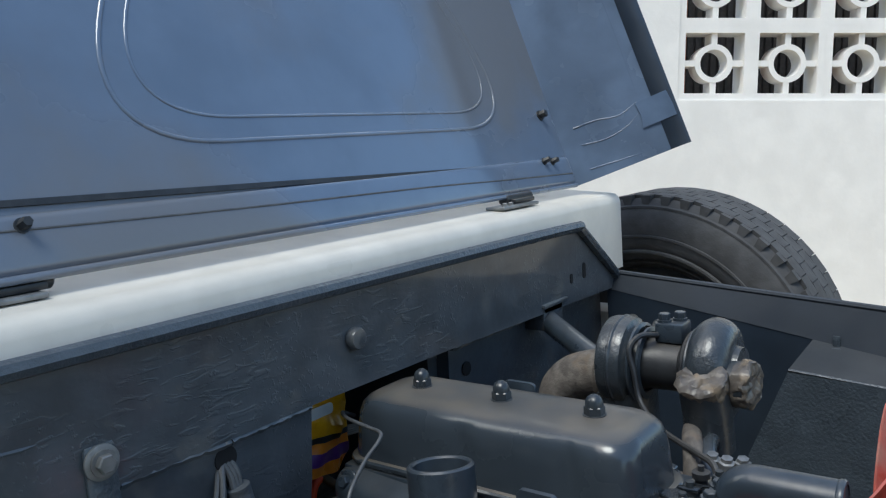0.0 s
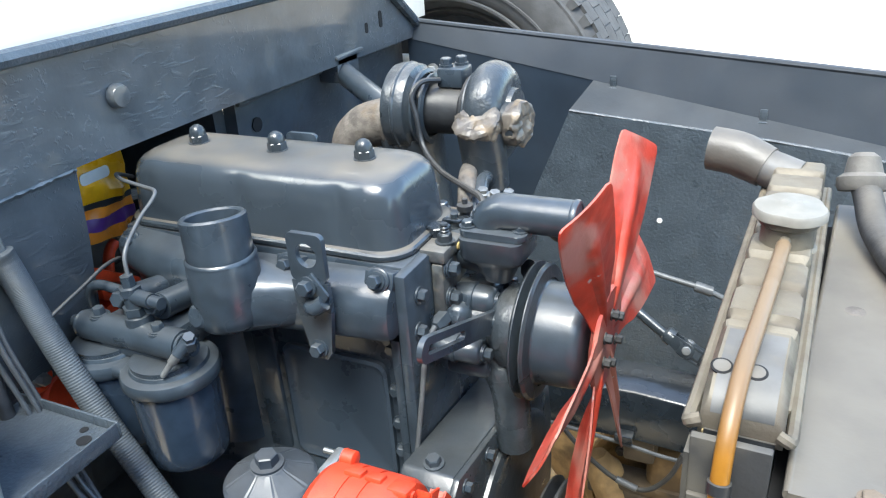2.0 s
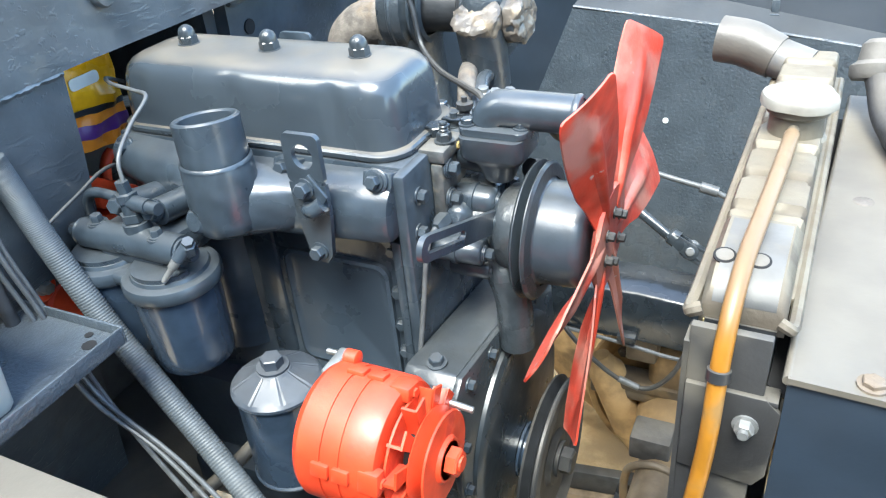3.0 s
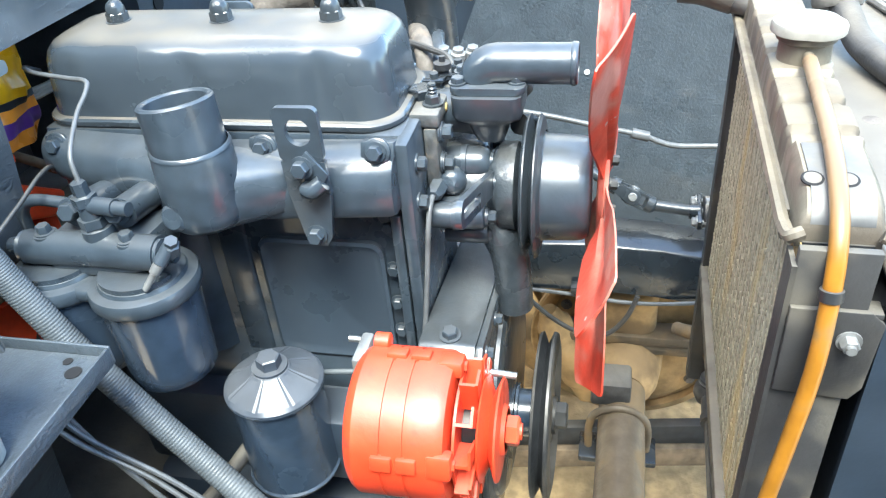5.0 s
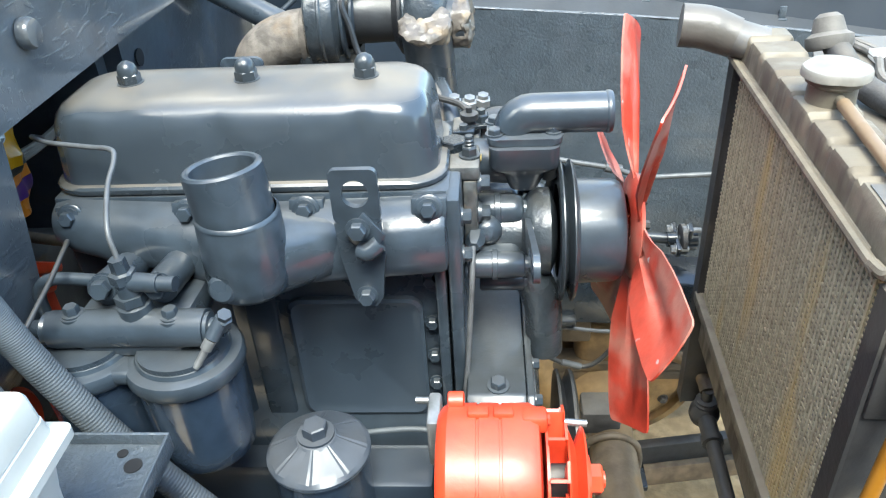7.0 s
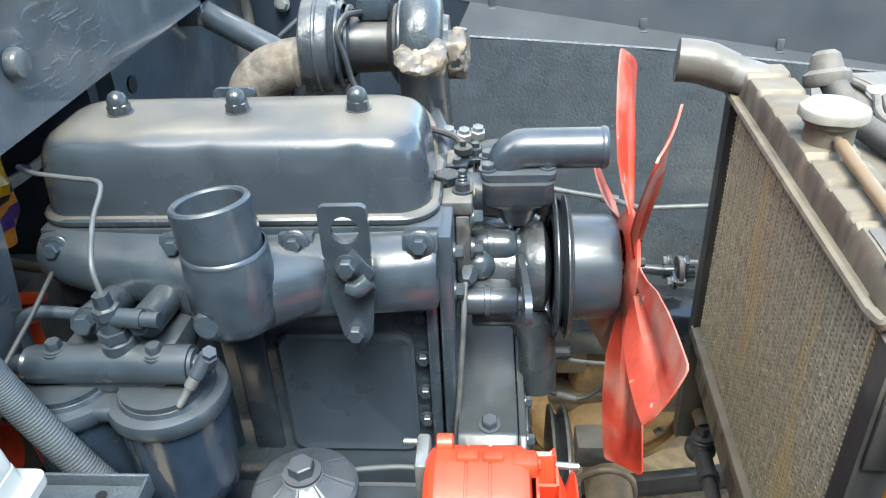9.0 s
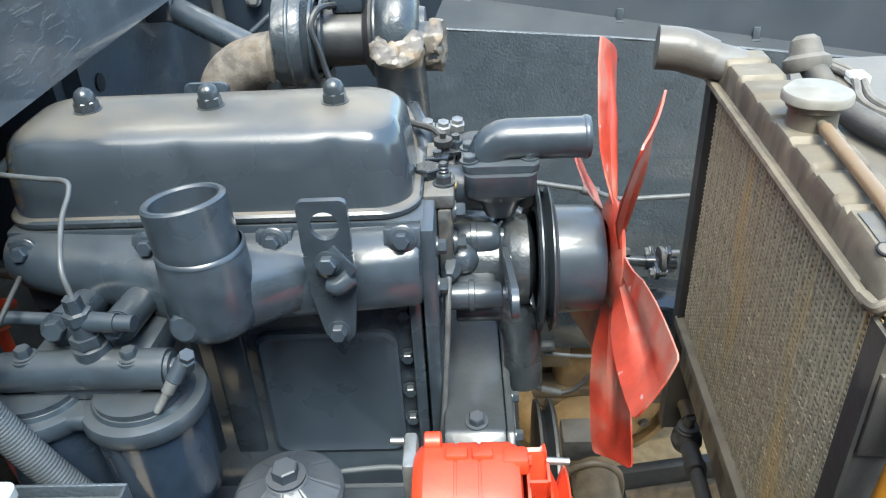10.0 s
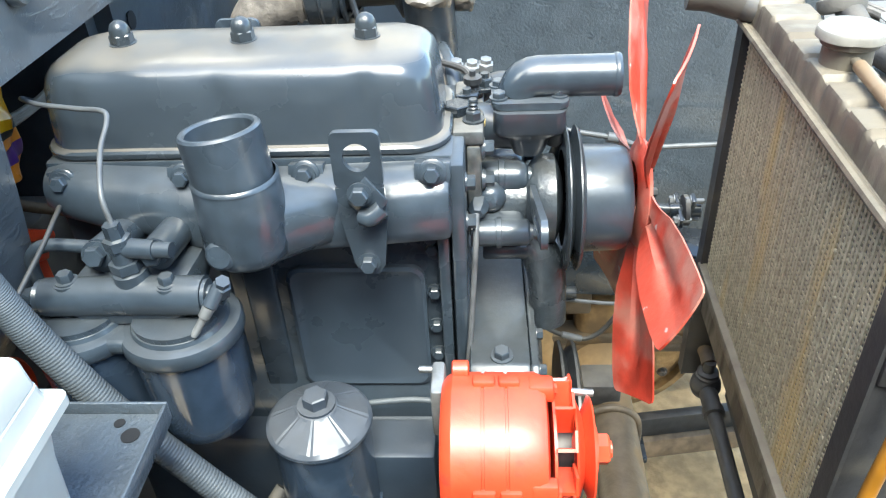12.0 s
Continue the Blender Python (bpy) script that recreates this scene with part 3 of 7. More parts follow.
def hood():
    """Hood on its rear hinges, leaning back past upright, its underside in view."""
    h = thing("hood", "raised dark blue-grey steel hood with pressed oval stiffening beads", "car hood", at=(-0.225, 0, 1.165))
    up, out = V(-0.325, 0, 0.946), V(0.946, 0, 0.325)

    def P(y, u, n=0.0):
        return V(-0.225, y, 1.165) + up * u + out * n
    bm = bmesh.new()
    loft(bm, [[P(-0.66, 0.0), P(0.625, 0.0), P(0.625, 0.0, -0.004), P(-0.66, 0.0, -0.004)],
              [P(-0.66, 0.5), P(0.625, 0.5), P(0.625, 0.5, -0.004), P(-0.66, 0.5, -0.004)],
              [P(-0.64, 1.05), P(0.60, 1.05), P(0.60, 1.05, -0.004), P(-0.64, 1.05, -0.004)]])
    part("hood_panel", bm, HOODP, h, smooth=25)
    for s in (1, -1):
        a, b = (0.625, 0.675) if s > 0 else (-0.66, -0.71)
        bm = bmesh.new()
        rings = []
        for u0, dep in ((0.0, 0.205), (0.5, 0.20), (1.05, 0.17)):
            dy = V(0, s * 0.004, 0)
            rings.append([P(a, u0), P(a + s * 0.012, u0, 0.03), P(b - s * 0.006, u0, dep - 0.02), P(b, u0, dep),
                          P(b, u0, dep) + dy, P(b - s * 0.006, u0, dep - 0.02) + dy, P(a + s * 0.012, u0, 0.03) + dy, P(a, u0, -0.004) + dy])
        loft(bm, rings)
        part("side_skirt", bm, SKIRTP, h, smooth=60)
    bm = bmesh.new()
    for u0 in (0.006,):
        prof = [(-0.001, 0), (0.002, 0.003), (0.006, 0.004), (0.044, 0.004), (0.048, 0.003), (0.052, -0.001)]
        loft(bm, [[P(y, u0 + a, n) for a, n in prof] for y in (-0.655, -0.2, 0.2, 0.622)])
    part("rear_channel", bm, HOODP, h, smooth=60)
    # Black strip in place of the undercut groove's shade.
    bm = bmesh.new()
    loft(bm, [[P(y, u, n) for u, n in ((0.056 - 0.022 * y, 0.0), (0.056 - 0.022 * y, 0.0024), (0.062 - 0.022 * y, 0.0024), (0.062 - 0.022 * y, 0.0))] for y in (-0.655, 0.0, 0.622)])
    part("groove_shade", bm, BLACK, h, "black strip for the shaded groove above the rear channel")
    bm = bmesh.new()
    tube(bm, [P(y, 0.036 - 0.018 * y + 0.001 * math.sin(9 * y), 0.0038) for y in (-0.655, -0.4, -0.1, 0.2, 0.4, 0.622)], 0.0013, n=6)
    part("seam", bm, WIRE, h, "thin worn seam along the channel")
    bm = bmesh.new()
    tube(bm, [P(-0.66, 0.002, 0.001), P(0.0, 0.002, 0.002), P(0.625, 0.002, 0.001)], 0.004, n=8)
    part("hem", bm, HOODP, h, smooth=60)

    def S(u, n, lift=0.0):
        """A place on the inner face of the far skirt."""
        return P(0.637 + (n - 0.03) * 0.032 / 0.145 - lift if n > 0.03 else 0.625 + 0.4 * n - lift, u, n)
    bm = bmesh.new()
    for line in (((0.100, 0.028), (0.098, 0.07), (0.090, 0.11), (0.100, 0.145)), ((0.066, 0.032), (0.060, 0.08), (0.068, 0.12), (0.086, 0.15)),
                 ((0.020, 0.032), (0.016, 0.08), (0.012, 0.13)), ((0.120, 0.150), (0.30, 0.150), (0.70, 0.140), (1.0, 0.120))):
        tube(bm, [S(u, n) for u, n in line], 0.0016, n=6)
    part("pressed_crease", bm, SKIRTP, h, smooth=60)
    # The fold's inward-turned shade is put into its navy colour.
    bm = bmesh.new()
    loft(bm, [[S(u, d - 0.034, 0.0005), S(u, d - 0.030, 0.005), S(u, d - 0.002, 0.006), S(u, d + 0.001, 0.001)] for u, d in ((0.0, 0.205), (0.5, 0.20), (1.05, 0.17))])
    part("edge_lip", bm, NAVY, h, "folded lip along the edge, its shade put in as navy", smooth=60)

    def bead(corners, r, rad):
        """A pressed line round a shield outline whose corners are rounded off by r."""
        pts = []
        for i, c in enumerate(corners):
            p, q, w = (Vector(corners[i - 1]), Vector(c), Vector(corners[(i + 1) % len(corners)]))
            p, w = q + (p - q).normalized() * r, q + (w - q).normalized() * r
            pts += [p * (1 - k) ** 2 + q * 2 * k * (1 - k) + w * k * k for k in [j / 14 for j in range(15)]]
        pts.append(pts[0])
        bm = bmesh.new()
        tube(bm, [P(y, u, -0.45 * rad) for y, u in pts], rad, n=10, straight=True)
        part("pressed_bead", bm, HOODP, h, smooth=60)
    bead([(-0.272, 0.113), (0.505, 0.119), (0.190, 0.84), (0.070, 0.84)], 0.165, 0.0034)
    bead([(-0.236, 0.141), (0.478, 0.146), (0.172, 0.79), (0.090, 0.79)], 0.150, 0.0024)
    for y, u in ((0.585, 0.138), (-0.339, 0.046), (0.563, 0.050), (0.535, 0.052)):
        bm = bmesh.new()
        hexbolt(bm, P(y, u, 0.004 if u < 0.1 else 0.0), out, 0.007 if u > 0.1 else 0.005, 0.012, washer=True)
        part("stud", bm, BLACK, h)
    bm = bmesh.new()
    loft(bm, [[S(u, a, 0.0005), S(u, a, 0.004), S(u, d, 0.0075), S(u, d, 0.0005)] for u, a, d in ((0.052, 0.142, 0.202), (0.074, 0.146, 0.202), (0.098, 0.143, 0.199))])
    part("corner_gusset", bm, SKIRTP, h)
    return h


HOOD = hood()


def hood_hinge(y, x):
    bm = bmesh.new()
    box(bm, (x - 0.012, y - 0.06, 1.1505), (x + 0.022, y + 0.045, 1.1555), 0.0015)
    g = part("hinge", bm, ZINC, HOOD, "worn hinge plate bolted to the cowl")
    bm = bmesh.new()
    cyl(bm, (x - 0.005, y - 0.02, 1.163), (x - 0.005, y + 0.06, 1.163), 0.009, n=14, bevel=0.002)
    box(bm, (x - 0.02, y - 0.01, 1.156), (x + 0.012, y + 0.05, 1.163), 0.002)
    part("knuckle", bm, BLACK, g)
    for dy in (-0.045, -0.028):
        bolt((x + 0.014, y + dy, 1.1555), Z, 0.004, 0.004, ZINC, g)


hood_hinge(0.40, -0.222)
hood_hinge(-0.38, -0.235)


def fender():
    f = thing("fender", "dark painted inner fender wall with rolled top edge", "fender", kind="structure")

    def rim(x):
        return V(x, 0.61 - 0.13 * (x + 0.155), 1.012 - 0.062 * (x + 0.155))

    def low(x):
        return V(x, 0.596 - 0.141 * (x + 0.155), 0.985 - 0.140 * (x + 0.155))
    xs = [-0.16, 0.0, 0.2, 0.4, 0.6, 0.8]
    bm = bmesh.new()
    o = V(0, 0.004, 0)
    loft(bm, [[rim(x), low(x), low(x) + o, rim(x) + o] for x in xs])
    part("top_flange", bm, FLANGE, f, smooth=20)
    bm = bmesh.new()
    tube(bm, [rim(x) + V(0, 0.003, 0.001) for x in xs], 0.005, n=8, steps=4)
    part("rolled_edge", bm, FLANGE, f)
    bm = bmesh.new()
    loft(bm, [[low(x) + V(0, 0.001, 0), V(x, low(x).y + 0.001, 0.40), V(x, low(x).y + 0.006, 0.40), low(x) + V(0, 0.006, 0)] for x in xs])
    part("inner_wall", bm, NAVY, f, smooth=20)
    bm = bmesh.new()
    loft(bm, [[rim(x) + V(0, 0.008, -0.002), rim(x) + V(0, 0.05, -0.02), rim(x) + V(0, 0.07, -0.5), rim(x) + V(0, 0.066, -0.5), rim(x) + V(0, 0.045, -0.024), rim(x) + V(0, 0.008, -0.008)] for x in xs])
    part("outer_skin", bm, WHITE, f)
    for x in (0.215, 0.432, 0.62):
        p = low(x)
        bm = bmesh.new()
        box(bm, (p.x - 0.005, p.y - 0.003, p.z - 0.004), (p.x + 0.005, p.y - 0.0005, p.z + 0.014), 0.001)
        box(bm, (p.x - 0.006, p.y - 0.007, p.z - 0.006), (p.x + 0.006, p.y - 0.0015, p.z - 0.003), 0.001)
        part("clip", bm, BAYFLAT, f)

    # The matching fender on the open side, below the line of sight.
    # It also keeps bounced ground light off the engine's side.
    g = thing("fender", "plain painted inner fender wall beside the battery", "fender", kind="structure")
    bm = bmesh.new()
    box(bm, (-0.16, -0.632, 0.40), (0.95, -0.626, 0.965))
    part("inner_wall", bm, BAY, g)
    bm = bmesh.new()
    box(bm, (-0.16, -0.70, 0.9655), (0.95, -0.62, 0.972), 0.002)
    box(bm, (-0.16, -0.706, 0.50), (0.95, -0.7005, 0.972), 0.002)
    part("outer_skin", bm, WHITE, g)

    # Hidden plate, added only to stop light from the ground.
    bm = bmesh.new()
    box(bm, (-0.16, -0.6255, 0.400), (0.95, -0.405, 0.404))
    part("ground_light_block", bm, BAYFLAT, g, "unseen dark plate added below the ledge to block ground light")
    bm = bmesh.new()
    box(bm, (0.0, -0.6255, 0.8335), (0.95, -0.404, 0.840), 0.0015)
    part("ledge", bm, DUSTY, g, "pale dusty inner ledge")

    # The boxed wheel-arch panel in front of it.
    t = thing("wheel_arch_panel", "dark blue-black rough-painted boxed steel panel", "inner panel", kind="structure")

    def line(x):
        return 0.906 - 0.092 * (x - 0.163)
    bm = bmesh.new()
    loft(bm, [[V(x, 0.488 - bend, z1), V(x, 0.494 - bend, z1), V(x, 0.494 - bend, 0.42), V(x + off, 0.488 - bend, 0.42)] for x, off, bend, z1 in ((0.163, -0.20, 0.0, line(0.163)), (0.45, 0.0, 0.0, line(0.45)), (0.80, 0.0, 0.045, line(0.80)))])
    part("side_plate", bm, BAYFLAT, t, smooth=20)
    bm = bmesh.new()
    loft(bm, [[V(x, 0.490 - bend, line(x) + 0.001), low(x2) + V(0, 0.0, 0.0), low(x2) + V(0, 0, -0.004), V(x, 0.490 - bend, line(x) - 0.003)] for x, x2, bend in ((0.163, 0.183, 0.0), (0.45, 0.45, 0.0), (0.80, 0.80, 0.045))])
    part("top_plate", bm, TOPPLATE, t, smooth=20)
    bm = bmesh.new()
    loft(bm, [[V(0.163, 0.490, line(0.163)), V(0.183, 0.546, 0.93), V(0.188, 0.546, 0.928), V(0.168, 0.492, line(0.163) - 0.002)],
              [V(-0.04, 0.490, 0.42), V(-0.02, 0.575, 0.42), V(-0.015, 0.575, 0.42), V(-0.035, 0.492, 0.42)]])
    part("end_plate", bm, BAYFLAT, t, smooth=20)
    bm = bmesh.new()
    tube(bm, [(0.163, 0.4885, line(0.163)), (0.45, 0.4885, line(0.45)), (0.8, 0.4435, line(0.8))], 0.0022, n=6)
    part("folded_edge", bm, BAYFLAT, t)
    bm = bmesh.new()
    lathe(bm, (0.305, 0.4875, 0.744), -Y, [(0, 0.0042), (0.0008, 0.0042)], 14)
    lathe(bm, (0.560, 0.4735, 0.80), -Y, [(0, 0.0035), (0.0008, 0.0035)], 14)
    part("bare_spot", bm, LABELWHITE, t, "small bright drilled spots")


fender()


def spare_tyre():
    c = V(-0.172, 0.787, 0.793)
    t = thing("spare_tyre", "large all-terrain tyre with chunky tread beside the far fender", "tyre", at=c)
    R, W = 0.345, 0.21
    prof = [(0.02, 0.21), (0.0, 0.225), (-0.012, 0.25), (-0.016, 0.285), (-0.010, 0.31), (0.006, 0.331), (0.022, R - 0.010), (0.04, R - 0.0065),
            (W - 0.04, R - 0.0065), (W - 0.022, R - 0.010), (W - 0.006, 0.331), (W + 0.016, 0.285), (W, 0.225), (W - 0.02, 0.21)]
    bm = bmesh.new()
    lathe(bm, c, Y, prof, 72, caps=False)
    part("carcass", bm, TYRE, t, smooth=60)
    for r in (0.232, 0.262, 0.318):
        bm = bmesh.new()
        lathe(bm, c + V(0, -0.0155 if r < 0.31 else -0.006, 0), Y, [(0.004, r - 0.004), (-0.001, r - 0.002), (-0.001, r + 0.002), (0.004, r + 0.004)], 72, caps=False)
        part("sidewall_rib", bm, TYRE, t, smooth=60)
    bm = bmesh.new()
    n = 54
    for i in range(n):
        for row in range(4):
            a = 2 * math.pi * (i + 0.5 * (row % 2)) / n
            y0 = 0.018 + row * 0.044
            m = Matrix.Translation(c) @ Matrix.Rotation(a, 4, "Y")
            box(bm, (-0.0190, y0, R - 0.013), (0.0186, y0 + 0.0425, R - 0.0048), m=m)
        a = 2 * math.pi * (i + 0.25) / n
        m = Matrix.Translation(c) @ Matrix.Rotation(a, 4, "Y")
        prism(bm, [(-0.003, R - 0.030), (0.008, R - 0.030), (0.012, R - 0.005), (-0.009, R - 0.005)], (0, 0, 0), X, Z, (0, 0.03, 0))
        bmesh.ops.transform(bm, matrix=m, verts=bm.verts[-8:])
    part("tread", bm, TYRE, t, smooth=0, kind="stuff")
    bm = bmesh.new()
    lathe(bm, c, Y, [(0.02, 0.215), (0.012, 0.208), (0.02, 0.198), (0.05, 0.19), (0.07, 0.12), (0.06, 0.05), (0.06, 0.0)], 48, caps=False)
    part("wheel_rim", bm, BLACK, t, "black steel wheel")


spare_tyre()


# ---- engine ----
engine = thing("engine", "slate-grey painted three-cylinder diesel engine block with rocker cover", "engine", at=(0, 0, 0.62))


def rocker_cover():
    bm = bmesh.new()
    rings = []
    for z, hx, hy, r in ((0.922, 0.1655, 0.0605, 0.030), (0.930, 0.1645, 0.0595, 0.030), (0.955, 0.1625, 0.058, 0.030), (0.970, 0.1605, 0.056, 0.030),
                         (0.978, 0.158, 0.053, 0.029), (0.984, 0.1535, 0.048, 0.028), (0.988, 0.146, 0.041, 0.025), (0.990, 0.134, 0.030, 0.02), (0.9915, 0.11, 0.012, 0.008)):
        ring = []
        for x, y in rounded(hx, hy, r, 8, side=40):
            depth = 0.0
            for gx in (-0.128, -0.014, 0.104):
                depth += 0.0035 * math.exp(-((x - gx) / 0.0075) ** 2)
            fade = min(1, max(0, (z - 0.925) / 0.02)) * min(1, max(0, (0.982 - z) / 0.01))
            if abs(y) > hy - 0.004:
                y -= math.copysign(depth * fade, y)
            ring.append(V(x - 0.004 * (x < 0) * min(1, -x / 0.1), y, z))
        rings.append(ring)
    loft(bm, rings)
    cover = part("rocker_cover", bm, COVER, engine, "dusty slate-grey pressed steel rocker cover", smooth=50)
    bm = bmesh.new()
    loft(bm, [[V(x, y, z) for x, y in rounded(hx, hy, 0.032, 6)] for z, hx, hy in ((0.9165, 0.1715, 0.0665), (0.9185, 0.1725, 0.0675), (0.9215, 0.1725, 0.0675), (0.9235, 0.1705, 0.0655))])
    part("cover_flange", bm, COVER, cover)
    for x in (-0.1035, 0.0, 0.1035):
        bm = bmesh.new()
        lathe(bm, (x, 0, 0.990), Z, [(0, 0.0115), (0.002, 0.0115)], 20)
        lathe(bm, (x, 0, 0.992), Z, [(0, 0.0100), (0.007, 0.0100), (0.008, 0.0090)], 6)
        lathe(bm, (x, 0, 0.999), Z, [(0, 0.0088), (0.005, 0.0085), (0.009, 0.0066), (0.0115, 0.003), (0.012, 0.0)], 18)
        part("dome_nut", bm, CASE, cover, "painted domed cap nut")


rocker_cover()


def block():
    bm = bmesh.new()
    box(bm, (-0.168, -0.068, 0.836), (0.176, 0.075, 0.9155), 0.004)
    part("cylinder_head", bm, ENGINE, engine)
    bm = bmesh.new()
    loft(bm, [[V(x, y, z) for x, y in rounded(0.168, 0.0635 if z > 0.66 else 0.075, 0.012, 4, 0.004)] for z in (0.834, 0.80, 0.70, 0.661, 0.645, 0.62, 0.60)])
    part("crankcase", bm, ENGINE, engine)
    bm = bmesh.new()
    box(bm, (-0.168, -0.105, 0.50), (0.178, 0.10, 0.618), 0.01)
    box(bm, (0.02, -0.15, 0.56), (0.15, -0.10, 0.645), 0.006)
    box(bm, (-0.16, -0.13, 0.42), (0.178, 0.12, 0.50), 0.02)
    part("sump", bm, NAVY, engine)
    # side inspection cover with its turned rim, and the ribs beside it
    bm = bmesh.new()
    out = rounded(0.0635, 0.073, 0.014, 6, 0.0805, 0.731)
    inn = rounded(0.0600, 0.0695, 0.012, 6, 0.0805, 0.731)
    fin = rounded(0.0540, 0.0635, 0.010, 6, 0.0805, 0.731)
    loft(bm, [[V(x, -0.063, z) for x, z in out], [V(x, -0.069, z) for x, z in out], [V(x, -0.0705, z) for x, z in inn], [V(x, -0.068, z) for x, z in fin]])
    part("inspection_cover", bm, SIDECOVER, engine, "flat pressed side cover")
    bm = bmesh.new()
    box(bm, (-0.024, -0.0665, 0.625), (0.006, -0.05, 0.838), 0.0028, segs=3)
    tube(bm, [(-0.075, -0.040, 0.83), (-0.075, -0.042, 0.74), (-0.075, -0.042, 0.66)], 0.045, n=24)
    part("cast_rib", bm, ENGINE, engine)
    # front plate flange
    bm = bmesh.new()
    box(bm, (0.158, -0.079, 0.62), (0.168, 0.07, 0.842), 0.002)
    box(bm, (0.1705, -0.084, 0.60), (0.183, 0.07, 0.915), 0.003)
    part("front_plate", bm, ENGINE, engine)
    for z in (0.838, 0.824, 0.775, 0.735, 0.70):
        bolt((0.152, -0.070 if z > 0.83 else -0.066, z), (0, -1, 0), 0.0058, 0.006, ENGINE, engine)
    for y, z in ((-0.060, 0.885), (-0.066, 0.850)):
        bm = bmesh.new()
        hexbolt(bm, (0.183, y, z), X, 0.0065, 0.007)
        part("bolt", bm, ENGINE, engine)
    for z in (0.897, 0.866):
        bm = bmesh.new()
        lathe(bm, (0.1965, -0.022, z), X, [(0, 0.0105), (0.0016, 0.0105)], 20)
        hexbolt(bm, (0.198, -0.022, z), X, 0.0068, 0.008)
        part("bolt", bm, ENGINE, engine)
    # head studs and fittings on the deck in front of the cover
    bm = bmesh.new()
    box(bm, (0.172, -0.034, 0.905), (0.199, 0.075, 0.9185), 0.003)
    box(bm, (0.1835, -0.034, 0.842), (0.1965, 0.02, 0.9045), 0.003)
    part("head_deck", bm, DECK, engine)
    bm = bmesh.new()
    lathe(bm, (0.1990, -0.002, 0.9115), X, [(0, 0.0042), (0.0012, 0.0030)], 10)
    part("paint_dab", bm, DAB, engine, "yellow paint dab")
    bm = bmesh.new()
    for k in range(4):
        lathe(bm, (0.190, -0.012, 0.9265 + 0.0030 * k), Z, [(0, 0.0034), (0.0014, 0.0052 - 0.0004 * k), (0.0028, 0.0034)], 12)
    part("stud_thread", bm, CASE, engine)
    bm = bmesh.new()
    prism(bm, [(-0.016, 0), (0.004, 0), (0.004, 0.012), (0.018, 0.012), (0.018, 0.016), (-0.004, 0.016), (-0.004, 0.006), (-0.016, 0.006)], (0.190, 0.016, 0.9255), X, Y, (0, 0, 0.003), bevel=0.0008)
    part("wire_tab", bm, FRAME, engine)
    bm = bmesh.new()
    lathe(bm, (0.176, 0.004, 0.9187), Z, [(0, 0.012), (0.008, 0.012), (0.009, 0.0108)], 6)
    part("large_nut", bm, FRAME, engine)
    bm = bmesh.new()
    lathe(bm, (0.137, 0.070, 0.9155), Z, [(0, 0.006), (0.012, 0.006)], 12)
    lathe(bm, (0.137, 0.070, 0.9275), Z, [(0, 0.009), (0.012, 0.009), (0.013, 0.008)], 6)
    part("stud_nut", bm, DUSTY, engine)
    for p in ((0.190, -0.012, 0.9185), (0.184, 0.024, 0.9185), (0.200, 0.058, 0.9185)):
        bolt(p, Z, 0.0072, 0.008, CASE, engine, stud=0.006)
    bm = bmesh.new()
    lathe(bm, (0.189, 0.040, 0.9185), Z, [(0, 0.010), (0.004, 0.010), (0.0045, 0.006), (0.012, 0.006), (0.0125, 0.0085), (0.018, 0.0085), (0.019, 0.003), (0.024, 0.003)], 12)
    part("sender", bm, BLACK, engine, "black temperature sender")
    for i in range(6):
        bm = bmesh.new()
        x = -0.15 + i * 0.06
        hexbolt(bm, (x, 0.066, 0.916), Z, 0.007, 0.007)
        part("bolt", bm, ENGINE, engine)


block()


